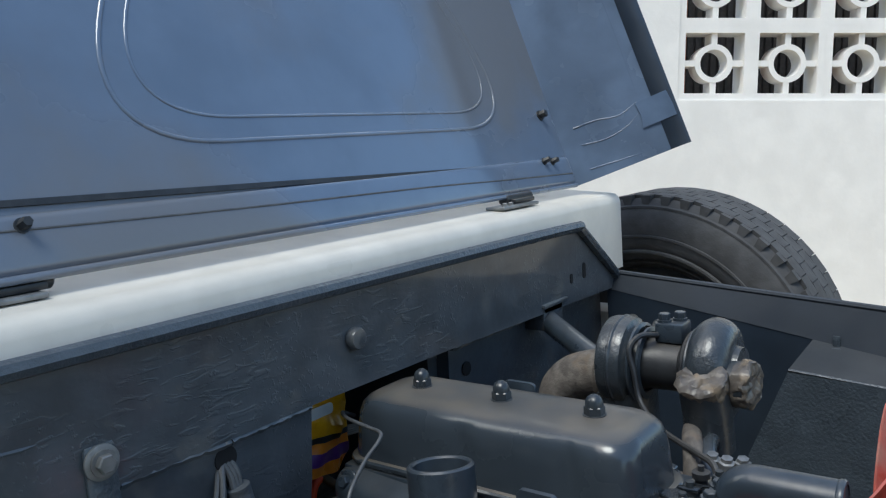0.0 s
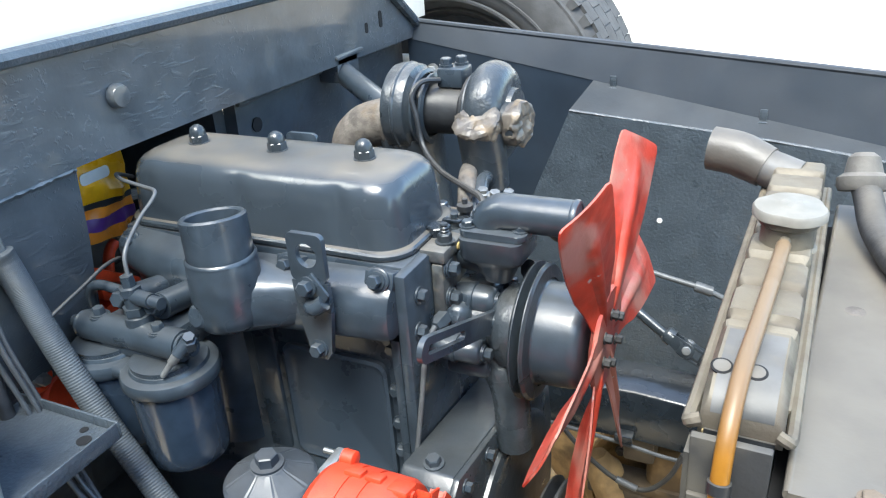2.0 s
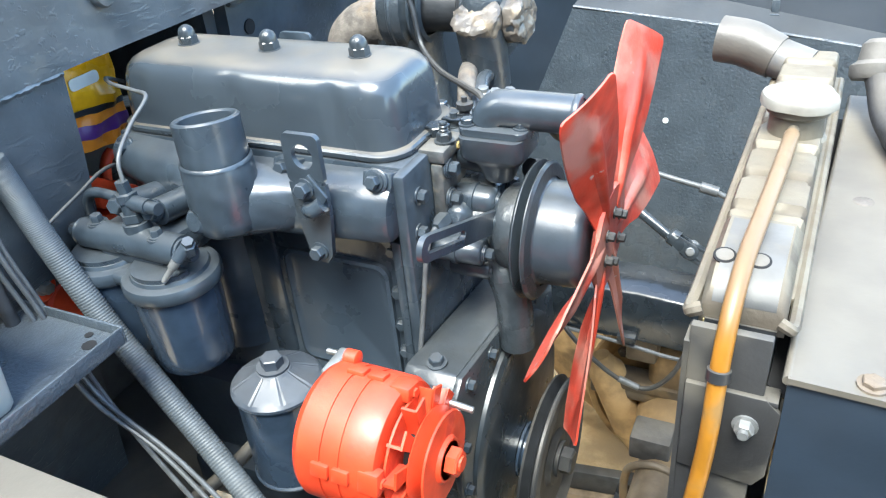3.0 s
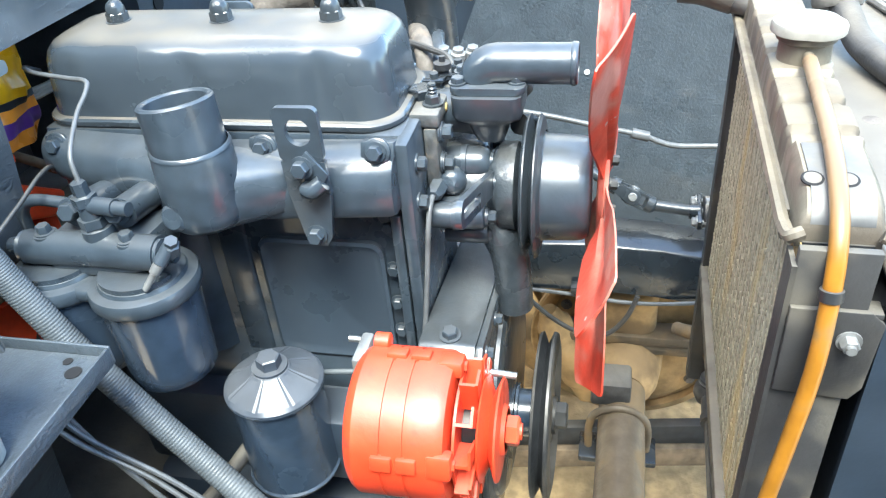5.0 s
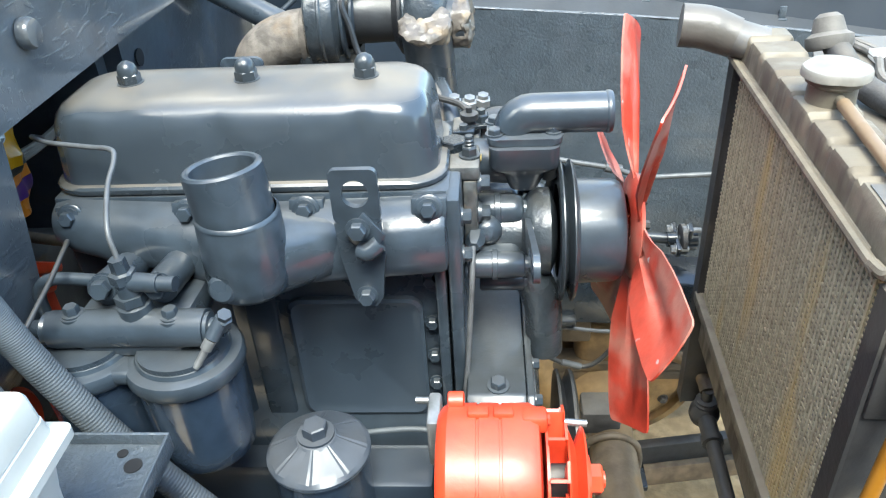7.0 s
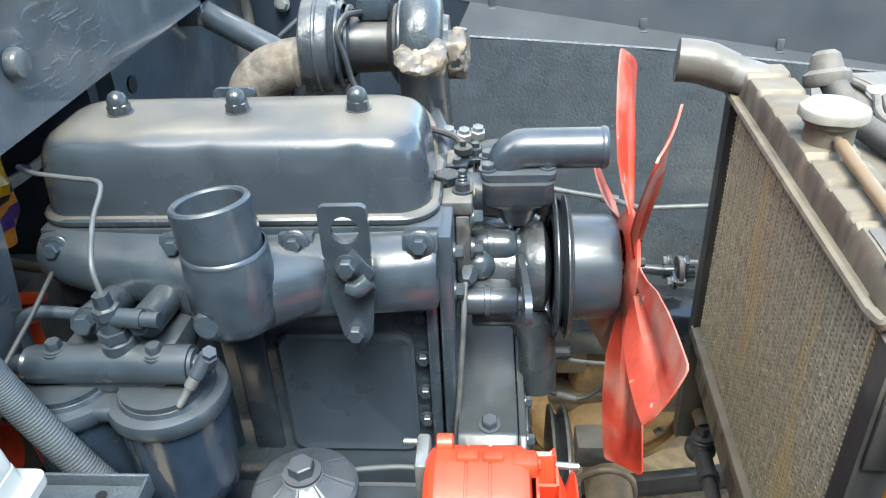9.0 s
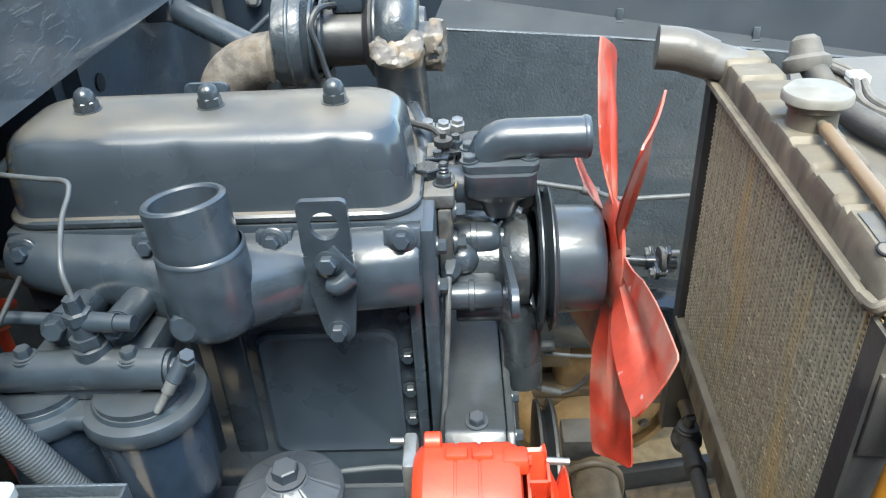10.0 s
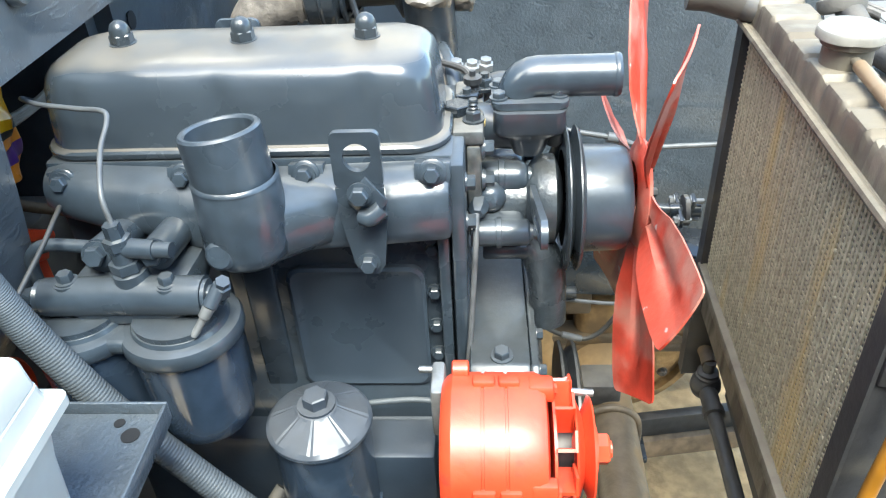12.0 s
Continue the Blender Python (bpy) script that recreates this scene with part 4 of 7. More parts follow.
def intake():
    bm = bmesh.new()
    stations = ((-0.168, 0.894, 0.012, 0.080), (-0.165, 0.894, 0.016, 0.086), (-0.150, 0.891, 0.021, 0.093), (-0.12, 0.886, 0.024, 0.097), (-0.07, 0.880, 0.027, 0.103), (-0.04, 0.875, 0.030, 0.110), (0.01, 0.873, 0.031, 0.116),
                (0.055, 0.874, 0.031, 0.112), (0.09, 0.875, 0.031, 0.109), (0.13, 0.876, 0.031, 0.106), (0.166, 0.877, 0.031, 0.103), (0.1705, 0.877, 0.0295, 0.101), (0.172, 0.877, 0.026, 0.097))
    rings = []
    for x, zc, hz, d in stations:
        yb = -0.058
        flat = [(0.0, 1.16), (0.32, 1.10), (0.58, 0.97), (0.74, 0.82), (0.84, 0.66), (0.91, 0.50), (0.965, 0.28), (0.995, 0.02), (1.0, -0.30), (0.98, -0.56), (0.92, -0.72), (0.80, -0.80), (0.5, -0.83), (0.0, -0.83)]
        rings.append([V(x, yb - (d + yb) * a, zc + hz * b) for a, b in flat])
    loft(bm, rings)
    man = part("intake_manifold", bm, ENGINE, engine, smooth=32)
    # upright flange pipe with open mouth
    bm = bmesh.new()
    pipe_open(bm, (0.0105, -0.120, 0.926), (0.006, -0.1155, 0.9675), 0.0310, 0.0250, 40)
    pipe = part("intake_pipe", bm, ENGINE, man, "open round intake pipe")
    bm = bmesh.new()
    lathe(bm, (0.006, -0.1155, 0.9675), (0.0045, -0.0045, -0.0415), [(0.012, 0.02485), (0.022, 0.0246), (0.024, 0.022), (0.025, 0.0)], 40, caps=False)
    part("bore", bm, HOSEDUST, pipe, "dusty inside of the pipe")
    bm = bmesh.new()
    lathe(bm, (0.0125, -0.122, 0.931), (0.004, -0.003, -1), [(0, 0.0316), (0.0030, 0.0330), (0.030, 0.0342), (0.056, 0.0350), (0.064, 0.0340), (0.069, 0.0300), (0.0715, 0.020), (0.072, 0.0)], 40, caps=False)
    part("pipe_base", bm, ENGINE, man, smooth=60)
    bm = bmesh.new()
    loft(bm, [[V(x, y0 - dy * a, zc + hz * b) for a, b in ((0, 1), (0.6, 0.95), (0.9, 0.6), (1, 0.1), (1, -0.5), (0.9, -0.85), (0.6, -1), (0, -1))]
              for x, y0, dy, zc, hz in ((0.015, -0.09, 0.060, 0.886, 0.031), (0.035, -0.09, 0.050, 0.884, 0.029), (0.055, -0.09, 0.036, 0.882, 0.026), (0.078, -0.09, 0.020, 0.880, 0.022), (0.10, -0.09, 0.006, 0.879, 0.016))])
    part("pipe_fillet", bm, ENGINE, man, smooth=70)
    bm = bmesh.new()
    lathe(bm, (0.0125, -0.122, 0.9325), (0.004, -0.003, -1), [(0, 0.0312), (0.0008, 0.0322), (0.0020, 0.0330), (0.0030, 0.0334)], 40, caps=False)
    part("pipe_seam", bm, ENGINE, man)
    bm = bmesh.new()
    lathe(bm, (0.0, -0.148, 0.878), (-0.1, -1, 0.25), [(0, 0.012), (0.006, 0.012), (0.009, 0.009)], 20)
    part("cast_boss", bm, ENGINE, man)
    for x, y, z in ((-0.148, -0.083, 0.905), (-0.045, -0.084, 0.908), (0.055, -0.083, 0.908), (0.158, -0.090, 0.911)):
        d, up = V(0, -1, 0.28).normalized(), V(0, 0.28, 1).normalized()
        bm = bmesh.new()
        pad = [(0.0145 * math.cos(t), 0.0145 * math.sin(t)) for t in [math.pi * (1 + k / 10) for k in range(11)]] + [(0.0145, 0.012), (-0.0145, 0.012)]
        prism(bm, [(a, b - 0.004) for a, b in pad], V(x, y, z) - d * 0.020, X, up, d * 0.0165, bevel=0.0012)
        part("bolt_pad", bm, ENGINE, man)
        bm = bmesh.new()
        lathe(bm, V(x, y, z) - d * 0.004, d, [(0, 0.0118), (0.003, 0.0118), (0.004, 0.0105)], 20)
        part("washer", bm, ENGINE, man)
        bolt((x, y, z), d, 0.0066, 0.008, ENGINE, man)
    # second lifting plate behind the rocker cover
    bm = bmesh.new()
    prism(bm, rounded(0.021, 0.034, 0.006, 5, -0.031, 0.947), (0, 0.083, 0), X, Z, (0, 0.005, 0), bevel=0.001)
    part("rear_bracket", bm, ENGINE, engine, "flat lifting plate behind the cover")
    # lifting bracket
    bm = bmesh.new()
    n = 32
    outer = rounded(0.0188, 0.0235, 0.006, 7, 0.1045, 0.938)
    inner = [(0.1050 + 0.0108 * math.cos(2 * math.pi * i / n + math.pi / 2 * 0), 0.9405 + 0.0118 * math.sin(2 * math.pi * i / n)) for i in range(n)]
    ring_plate(bm, outer, inner, (0, -0.1165, 0), X, Z, (0, 0.0055, 0))
    prism(bm, [(0.0857, 0.9146), (0.1233, 0.9146), (0.1235, 0.885), (0.1180, 0.842), (0.112, 0.833), (0.099, 0.834), (0.094, 0.842), (0.0870, 0.885)], (0, -0.1165, 0), X, Z, (0, 0.0055, 0))
    br = part("lifting_bracket", bm, ENGINE, engine, "flat lifting bracket with round eye", smooth=30)
    bm = bmesh.new()
    prism(bm, [(0.094, 0.905), (0.110, 0.926), (0.126, 0.905), (0.118, 0.893), (0.104, 0.893)], (0, -0.1205, 0), X, Z, (0, 0.0035, 0), bevel=0.001)
    tube(bm, [(0.105, -0.121, 0.892), (0.112, -0.124, 0.893), (0.121, -0.121, 0.899)], 0.0075, n=10)
    part("bent_tab", bm, ENGINE, br)
    bolt((0.105, -0.1205, 0.912), (0, -1, 0.1), 0.0072, 0.008, ENGINE, br)
    bolt((0.105, -0.1165, 0.845), (0, -1, 0.1), 0.0068, 0.008, ENGINE, br)


intake()


def front_end():
    # timing case, its broad flat rim in view
    bm = bmesh.new()
    poly = [(-0.122, 0.7365), (-0.138, 0.722), (-0.142, 0.62), (-0.135, 0.52), (-0.10, 0.44), (0.10, 0.44), (0.135, 0.52), (0.138, 0.62), (0.125, 0.695), (0.110, 0.7045)]
    prism(bm, poly, (0.1835, 0, 0), Y, Z, (0.054, 0, 0), bevel=0.003)
    tc = part("timing_case", bm, CASE, engine, "flat-sided timing case")
    bm = bmesh.new()
    prism(bm, [(a * 1.03, 0.62 + (b - 0.62) * 1.015) for a, b in poly], (0.2377, 0, 0), Y, Z, (0.007, 0, 0), bevel=0.002)
    part("timing_cover", bm, CASE, tc, "blue-black front timing cover")
    bm = bmesh.new()
    lathe(bm, (0.2449, 0, 0.575), X, [(0, 0.126), (0.004, 0.125), (0.007, 0.120), (0.0085, 0.110), (0.009, 0.05), (0.009, 0.03)], 48)
    part("cover_dome", bm, CASE, tc)
    for a, z in ((-0.115, 0.722), (-0.060, 0.716), (0.0, 0.709), (-0.136, 0.66), (-0.136, 0.60), (0.06, 0.700)):
        bm = bmesh.new()
        hexbolt(bm, (0.2447, a, z), X, 0.0055, 0.006)
        part("bolt", bm, ENGINE, tc)
    bolt((0.212, -0.112, 0.7365), (0, -0.1, 1), 0.0075, 0.007, ENGINE, tc)
    bm = bmesh.new()
    box(bm, (0.184, -0.160, 0.722), (0.232, -0.1385, 0.735), 0.002)
    box(bm, (0.178, -0.20, 0.695), (0.232, -0.1435, 0.721), 0.003)
    part("alternator_bracket", bm, ENGINE, tc)

    # water pump with pulley, along the fan's axis
    c = V(0, 0.0, 0.831)
    wp = thing("water_pump", "glossy slate-painted water pump with belt pulley", "water pump", at=(0.25, 0, 0.831))
    bm = bmesh.new()
    lathe(bm, V(0.184, 0, 0.831), X, [(0, 0.034), (0.004, 0.034), (0.008, 0.027), (0.052, 0.027), (0.058, 0.036), (0.064, 0.042), (0.078, 0.042), (0.081, 0.036), (0.085, 0.024)], 36)
    box(bm, (0.186, -0.004, 0.846), (0.236, 0.034, 0.872), 0.009, segs=3)
    part("pump_body", bm, CAST, wp, smooth=50)
    bm = bmesh.new()
    lathe(bm, (0.189, -0.004, 0.8575), X, [(0.0, 0.006), (0.001, 0.010), (0.005, 0.0138), (0.012, 0.0145), (0.022, 0.0148), (0.0225, 0.0165), (0.0275, 0.0165), (0.028, 0.0148), (0.040, 0.0146), (0.046, 0.0130), (0.049, 0.009)], 28)
    part("side_lobe", bm, ENGINE, wp, smooth=60)
    bm = bmesh.new()
    lathe(bm, (0.200, -0.010, 0.846), (0.35, -1, 0.1), [(0, 0.013), (0.012, 0.0145), (0.020, 0.0120), (0.024, 0.007), (0.025, 0)], 24)
    part("side_lobe", bm, ENGINE, wp, smooth=60)
    bm = bmesh.new()
    box(bm, (0.190, -0.045, 0.813), (0.2345, -0.005, 0.835), 0.009, segs=3)
    lathe(bm, (0.186, -0.045, 0.824), X, [(0, 0.0125), (0.022, 0.0125), (0.0225, 0.0140), (0.027, 0.0140), (0.0275, 0.0125), (0.050, 0.0120), (0.052, 0.010)], 22)
    part("lower_boss", bm, ENGINE, wp, smooth=50)
    bm = bmesh.new()
    box(bm, (0.198, -0.034, 0.790), (0.234, -0.004, 0.825), 0.008, segs=3)
    lathe(bm, (0.196, -0.028, 0.795), X, [(0, 0.009), (0.002, 0.0105), (0.040, 0.0105), (0.042, 0.009)], 20)
    part("lower_boss", bm, ENGINE, wp, smooth=50)
    for p in ((0.2440, -0.027, 0.849), (0.238, -0.005, 0.859), (0.238, -0.045, 0.824), (0.238, -0.028, 0.795), (0.236, 0.03, 0.862)):
        bm = bmesh.new()
        lathe(bm, p, X, [(0, 0.0085), (0.0015, 0.0085)], 18)
        hexbolt(bm, V(*p) + V(0.0014, 0, 0), X, 0.0058, 0.007)
        part("bolt", bm, ENGINE, wp)
    bm = bmesh.new()
    tube(bm, [(0.236, -0.012, 0.80), (0.250, -0.02, 0.782), (0.257, -0.022, 0.755), (0.259, -0.022, 0.704)], 0.0185, n=20)
    part("inlet_pipe", bm, CAST, wp)
    bm = bmesh.new()
    lathe(bm, (0.2695, 0, 0.831), X, [(0, 0.045), (0, 0.065), (0.0022, 0.0675), (0.0034, 0.0675), (0.0075, 0.054), (0.0115, 0.0675), (0.0127, 0.0675), (0.015, 0.065), (0.017, 0.053)], 56, caps=False)
    part("belt_pulley", bm, CASE, wp, "dusty slate grooved belt pulley", smooth=30)
    bm = bmesh.new()
    lathe(bm, (0.2845, 0, 0.831), X, [(0, 0.053), (0.003, 0.0502), (0.034, 0.0490), (0.040, 0.0478), (0.0435, 0.0455), (0.045, 0.042), (0.046, 0.03)], 48)
    part("pulley_cup", bm, ENGINE, wp)

    # slotted adjusting arm
    bm = bmesh.new()
    slot_o = rounded(0.084, 0.0110, 0.0105, 6)
    slot_i = rounded(0.037, 0.0042, 0.0041, 6, 0.036)
    d, w = V(0.0, -0.142, 0.0545).normalized(), V(0, 0.0545, 0.142).normalized()
    ring_plate(bm, slot_o, slot_i, (0.2388, -0.0935, 0.8745), d, w, (0.005, 0, 0))
    part("adjusting_arm", bm, ENGINE, wp, "slotted steel adjusting arm")

    # thermostat housing and elbow
    th = thing("thermostat_housing", "slate-painted thermostat housing with bent outlet pipe", "thermostat", at=(0.235, 0.0, 0.93))
    bm = bmesh.new()
    loft(bm, [[V(0.238 + x, y + 0.006, z) for x, y in rounded(hx, hy, r, 5)] for z, hx, hy, r in ((0.880, 0.013, 0.014, 0.010), (0.888, 0.016, 0.018, 0.012), (0.898, 0.019, 0.021, 0.012), (0.902, 0.022, 0.023, 0.012), (0.906, 0.0295, 0.027, 0.010), (0.910, 0.031, 0.029, 0.010), (0.9285, 0.031, 0.030, 0.010))])
    cyl(bm, (0.184, 0.02, 0.900), (0.23, 0.010, 0.900), 0.020)
    part("housing", bm, ENGINE, th)
    bm = bmesh.new()
    prism(bm, [(x, y) for x, y in rounded(0.033, 0.022, 0.009, 5, 0.2385, 0.004)], (0, 0, 0.9290), X, Y, (0, 0, 0.0065), bevel=0.0012)
    part("outlet_flange", bm, ENGINE, th)
    bm = bmesh.new()
    pts = [V(0.228, 0.008, 0.934)] + [V(0.2455 - 0.0175 * math.cos(radians(a)), 0.008, 0.931 + 0.0175 * math.sin(radians(a))) for a in (15, 35, 55, 75, 90)] + [V(0.28, 0.008, 0.9485), V(0.314, 0.008, 0.9485)]
    tube(bm, pts, 0.0178, n=24, straight=True)
    lathe(bm, (0.309, 0.008, 0.9485), X, [(0, 0.0178), (0.0012, 0.0187), (0.004, 0.0187), (0.006, 0.0176), (0.0062, 0.0150), (-0.02, 0.0148), (-0.02, 0.0)], 28, caps=False)
    part("elbow_pipe", bm, ENGINE, th, "bent outlet pipe with beaded end", smooth=50)
    bolt((0.2635, -0.003, 0.9355), Z, 0.006, 0.005, ENGINE, th)
    bolt((0.212, -0.006, 0.9355), Z, 0.006, 0.005, ENGINE, th)
    bolt((0.212, 0.020, 0.9355), Z, 0.006, 0.005, ENGINE, th)

    # crank pulley
    cp = thing("crank_pulley", "black two-flange crankshaft pulley", "pulley", at=(0.29, 0, 0.525))
    bm = bmesh.new()
    lathe(bm, (0.276, 0, 0.525), X, [(0, 0.02), (0, 0.075), (0.002, 0.095), (0.005, 0.096), (0.011, 0.081), (0.017, 0.096), (0.020, 0.096), (0.022, 0.094), (0.024, 0.085), (0.014, 0.076), (0.014, 0.035), (0.020, 0.030), (0.020, 0.0)], 64, caps=False)
    part("pulley_rim", bm, BLACK, cp, smooth=28)
    bm = bmesh.new()
    lathe(bm, (0.2545, 0, 0.525), X, [(0, 0.034), (0.003, 0.034), (0.004, 0.0275), (0.0235, 0.0275)], 32)
    part("hub", bm, FILTER, cp)
    bolt((0.296, 0, 0.525), X, 0.016, 0.014, BLACK, cp)


front_end()


def fan():
    c = V(0.343, 0.008, 0.831)
    f = thing("cooling_fan", "faded red six-blade steel cooling fan", "fan", at=c)
    bm = bmesh.new()
    lathe(bm, c + V(-0.012, 0, 0), X, [(0.004, 0.03), (0.006, 0.046), (0.010, 0.052), (0.0135, 0.050), (0.014, 0.0)], 36, caps=False)
    part("spider", bm, RED, f)
    for k in range(6):
        a = math.pi / 3 * k + 0.5
        bm = bmesh.new()
        hexbolt(bm, c + V(0.003, 0.026 * math.cos(a), 0.026 * math.sin(a)), X, 0.0044, 0.006)
        part("bolt", bm, BLACK, f)
    for k in range(6):
        th = radians(31.5 + 60 * k)
        rad, tan = V(0, math.sin(th), math.cos(th)), V(0, math.cos(th), -math.sin(th))
        rings = []
        for r, half, pitch, bow in ((0.020, 0.011, 0, 0.0), (0.034, 0.0185, 2, 0.0), (0.046, 0.0225, 6, 0.001), (0.057, 0.0222, 11, 0.002), (0.070, 0.0230, 17, 0.003), (0.092, 0.0283, 22, 0.004), (0.125, 0.0317, 23.5, 0.004),
                                    (0.150, 0.0324, 24, 0.0035), (0.172, 0.0324, 24, 0.003), (0.188, 0.0314, 24, 0.002), (0.1925, 0.0295, 24, 0.002), (0.1940, 0.0260, 24, 0.002)):
            p = radians(pitch)
            ch = tan * math.cos(p) + X * math.sin(p)
            nn = X * math.cos(p) - tan * math.sin(p)
            row = []
            for s in (-1, -0.6, -0.26, -0.19, -0.08, 0.08, 0.19, 0.26, 0.6, 1):
                swell = max(0.0, 1 - abs(s) / 0.26) ** 0.6 * max(0.0, min(1.0, (0.160 - r) / 0.02)) * min(1.0, r / 0.05)
                row.append(c + rad * r + ch * half * s + nn * (-bow * s * s + 0.0055 * swell))
            rings.append(row + [q - nn * 0.0018 for q in reversed(row)])
        bm = bmesh.new()
        loft(bm, rings)
        part("blade", bm, RED, f, smooth=40)
    f.rotation_euler.y = 0.025


fan()


def alternator():
    c = V(0.158, -0.229, 0.755)
    a = thing("alternator", "bright orange-red painted alternator with finned front", "alternator", at=(0.20, -0.229, 0.755))
    R = 0.0575
    bm = bmesh.new()
    lathe(bm, c, X, [(0.0, 0.04), (0.001, R - 0.007), (0.004, R - 0.003), (0.009, R), (0.030, R), (0.0302, R - 0.0012), (0.0322, R - 0.0012), (0.0324, R), (0.047, R),
                     (0.0472, R - 0.0012), (0.0492, R - 0.0012), (0.0494, R), (0.070, R), (0.076, R - 0.003), (0.078, R - 0.012), (0.078, 0.02)], 56)
    body = part("body", bm, ORANGE, a, smooth=30)
    for k in range(4):
        m = Matrix.Translation(c) @ Matrix.Rotation(radians(-15 + 90 * k), 4, "X")
        bm = bmesh.new()
        box(bm, (0.024, -0.006, R - 0.004), (0.040, 0.006, R + 0.0032), 0.0015, m=m)
        part("clamp_lug", bm, ORANGE, body)
        bm = bmesh.new()
        box(bm, (0.043, -0.006, R - 0.004), (0.058, 0.006, R + 0.0032), 0.0015, m=m)
        part("clamp_lug", bm, ORANGE, body)
        bm = bmesh.new()
        box(bm, (0.064, -0.010, R - 0.012), (0.083, 0.010, R + 0.001), 0.003, m=m)
        lathe(bm, m @ V(0.083, 0, R - 0.006), X, [(0, 0.0042), (0.002, 0.0042)], 6)
        part("front_ear", bm, ORANGE, body)
    bm = bmesh.new()
    lathe(bm, c, X, [(0.081, 0.015), (0.081, 0.047), (0.083, 0.047), (0.083, 0.015)], 40, caps=False)
    wheel = part("fan_wheel", bm, ORANGE, a, "finned orange cooling wheel", smooth=25)
    n = 11
    for k in range(n):
        m = Matrix.Translation(c) @ Matrix.Rotation(2 * math.pi * k / n + 0.15, 4, "X")
        bm = bmesh.new()
        box(bm, (0.0825, -0.0012, 0.024), (0.096, 0.0012, 0.0535), m=m)
        prism(bm, [(-0.0012, 0.026), (0.0085, 0.030), (0.0135, 0.0545), (-0.0012, 0.0545)], (0, 0, 0), Y, Z, (0.002, 0, 0))
        bmesh.ops.transform(bm, matrix=m @ Matrix.Translation((0.0945, 0, 0)), verts=bm.verts[-8:])
        part("fin", bm, ORANGE, wheel, smooth=25)
    bm = bmesh.new()
    lathe(bm, c, X, [(0.083, 0.018), (0.098, 0.018)], 20)
    part("shaft_core", bm, BLACK, a)
    bm = bmesh.new()
    lathe(bm, c, X, [(0.097, 0.012), (0.097, 0.040), (0.0985, 0.041), (0.104, 0.027), (0.1095, 0.040), (0.111, 0.039), (0.112, 0.020), (0.115, 0.018), (0.115, 0.0)], 44, caps=False)
    part("pulley", bm, ORANGE, a, smooth=28)
    bm = bmesh.new()
    hexbolt(bm, c + V(0.112, 0, 0), X, 0.0120, 0.010)
    cyl(bm, c + V(0.120, 0, 0), c + V(0.1265, 0, 0), 0.0065, n=14)
    part("shaft_nut", bm, ORANGE, a, smooth=25)
    bm = bmesh.new()
    box(bm, (0.150, -0.215, 0.752), (0.1605, -0.180, 0.800), 0.003)
    part("regulator", bm, ZINC, a, "bare grey regulator box")
    bm = bmesh.new()
    cyl(bm, (0.140, -0.186, 0.796), (0.150, -0.186, 0.796), 0.0028, n=10)
    part("terminal_stud", bm, STEEL, a, "bare steel stud")
    bm = bmesh.new()
    cyl(bm, (0.232, -0.184, 0.772), (0.275, -0.184, 0.768), 0.003, n=10)
    part("through_bolt", bm, STEEL, a, "bare steel bolt end")
    bm = bmesh.new()
    prism(bm, [(-0.012, -0.010), (0.016, -0.014), (0.020, 0.004), (0.010, 0.014), (-0.012, 0.014)], (0.232, -0.252, 0.696), X, Z, (0, 0.020, 0), bevel=0.002)
    part("mounting_ear", bm, ORANGE, a)
    bm = bmesh.new()
    lathe(bm, (0.166, -0.196, 0.805), X, [(0, 0.006), (0.001, 0.0075), (0.012, 0.0075), (0.013, 0.006)], 16)
    part("rear_lug", bm, ORANGE, a)
    a.location.x, a.location.z = 0.207, 0.7515


alternator()


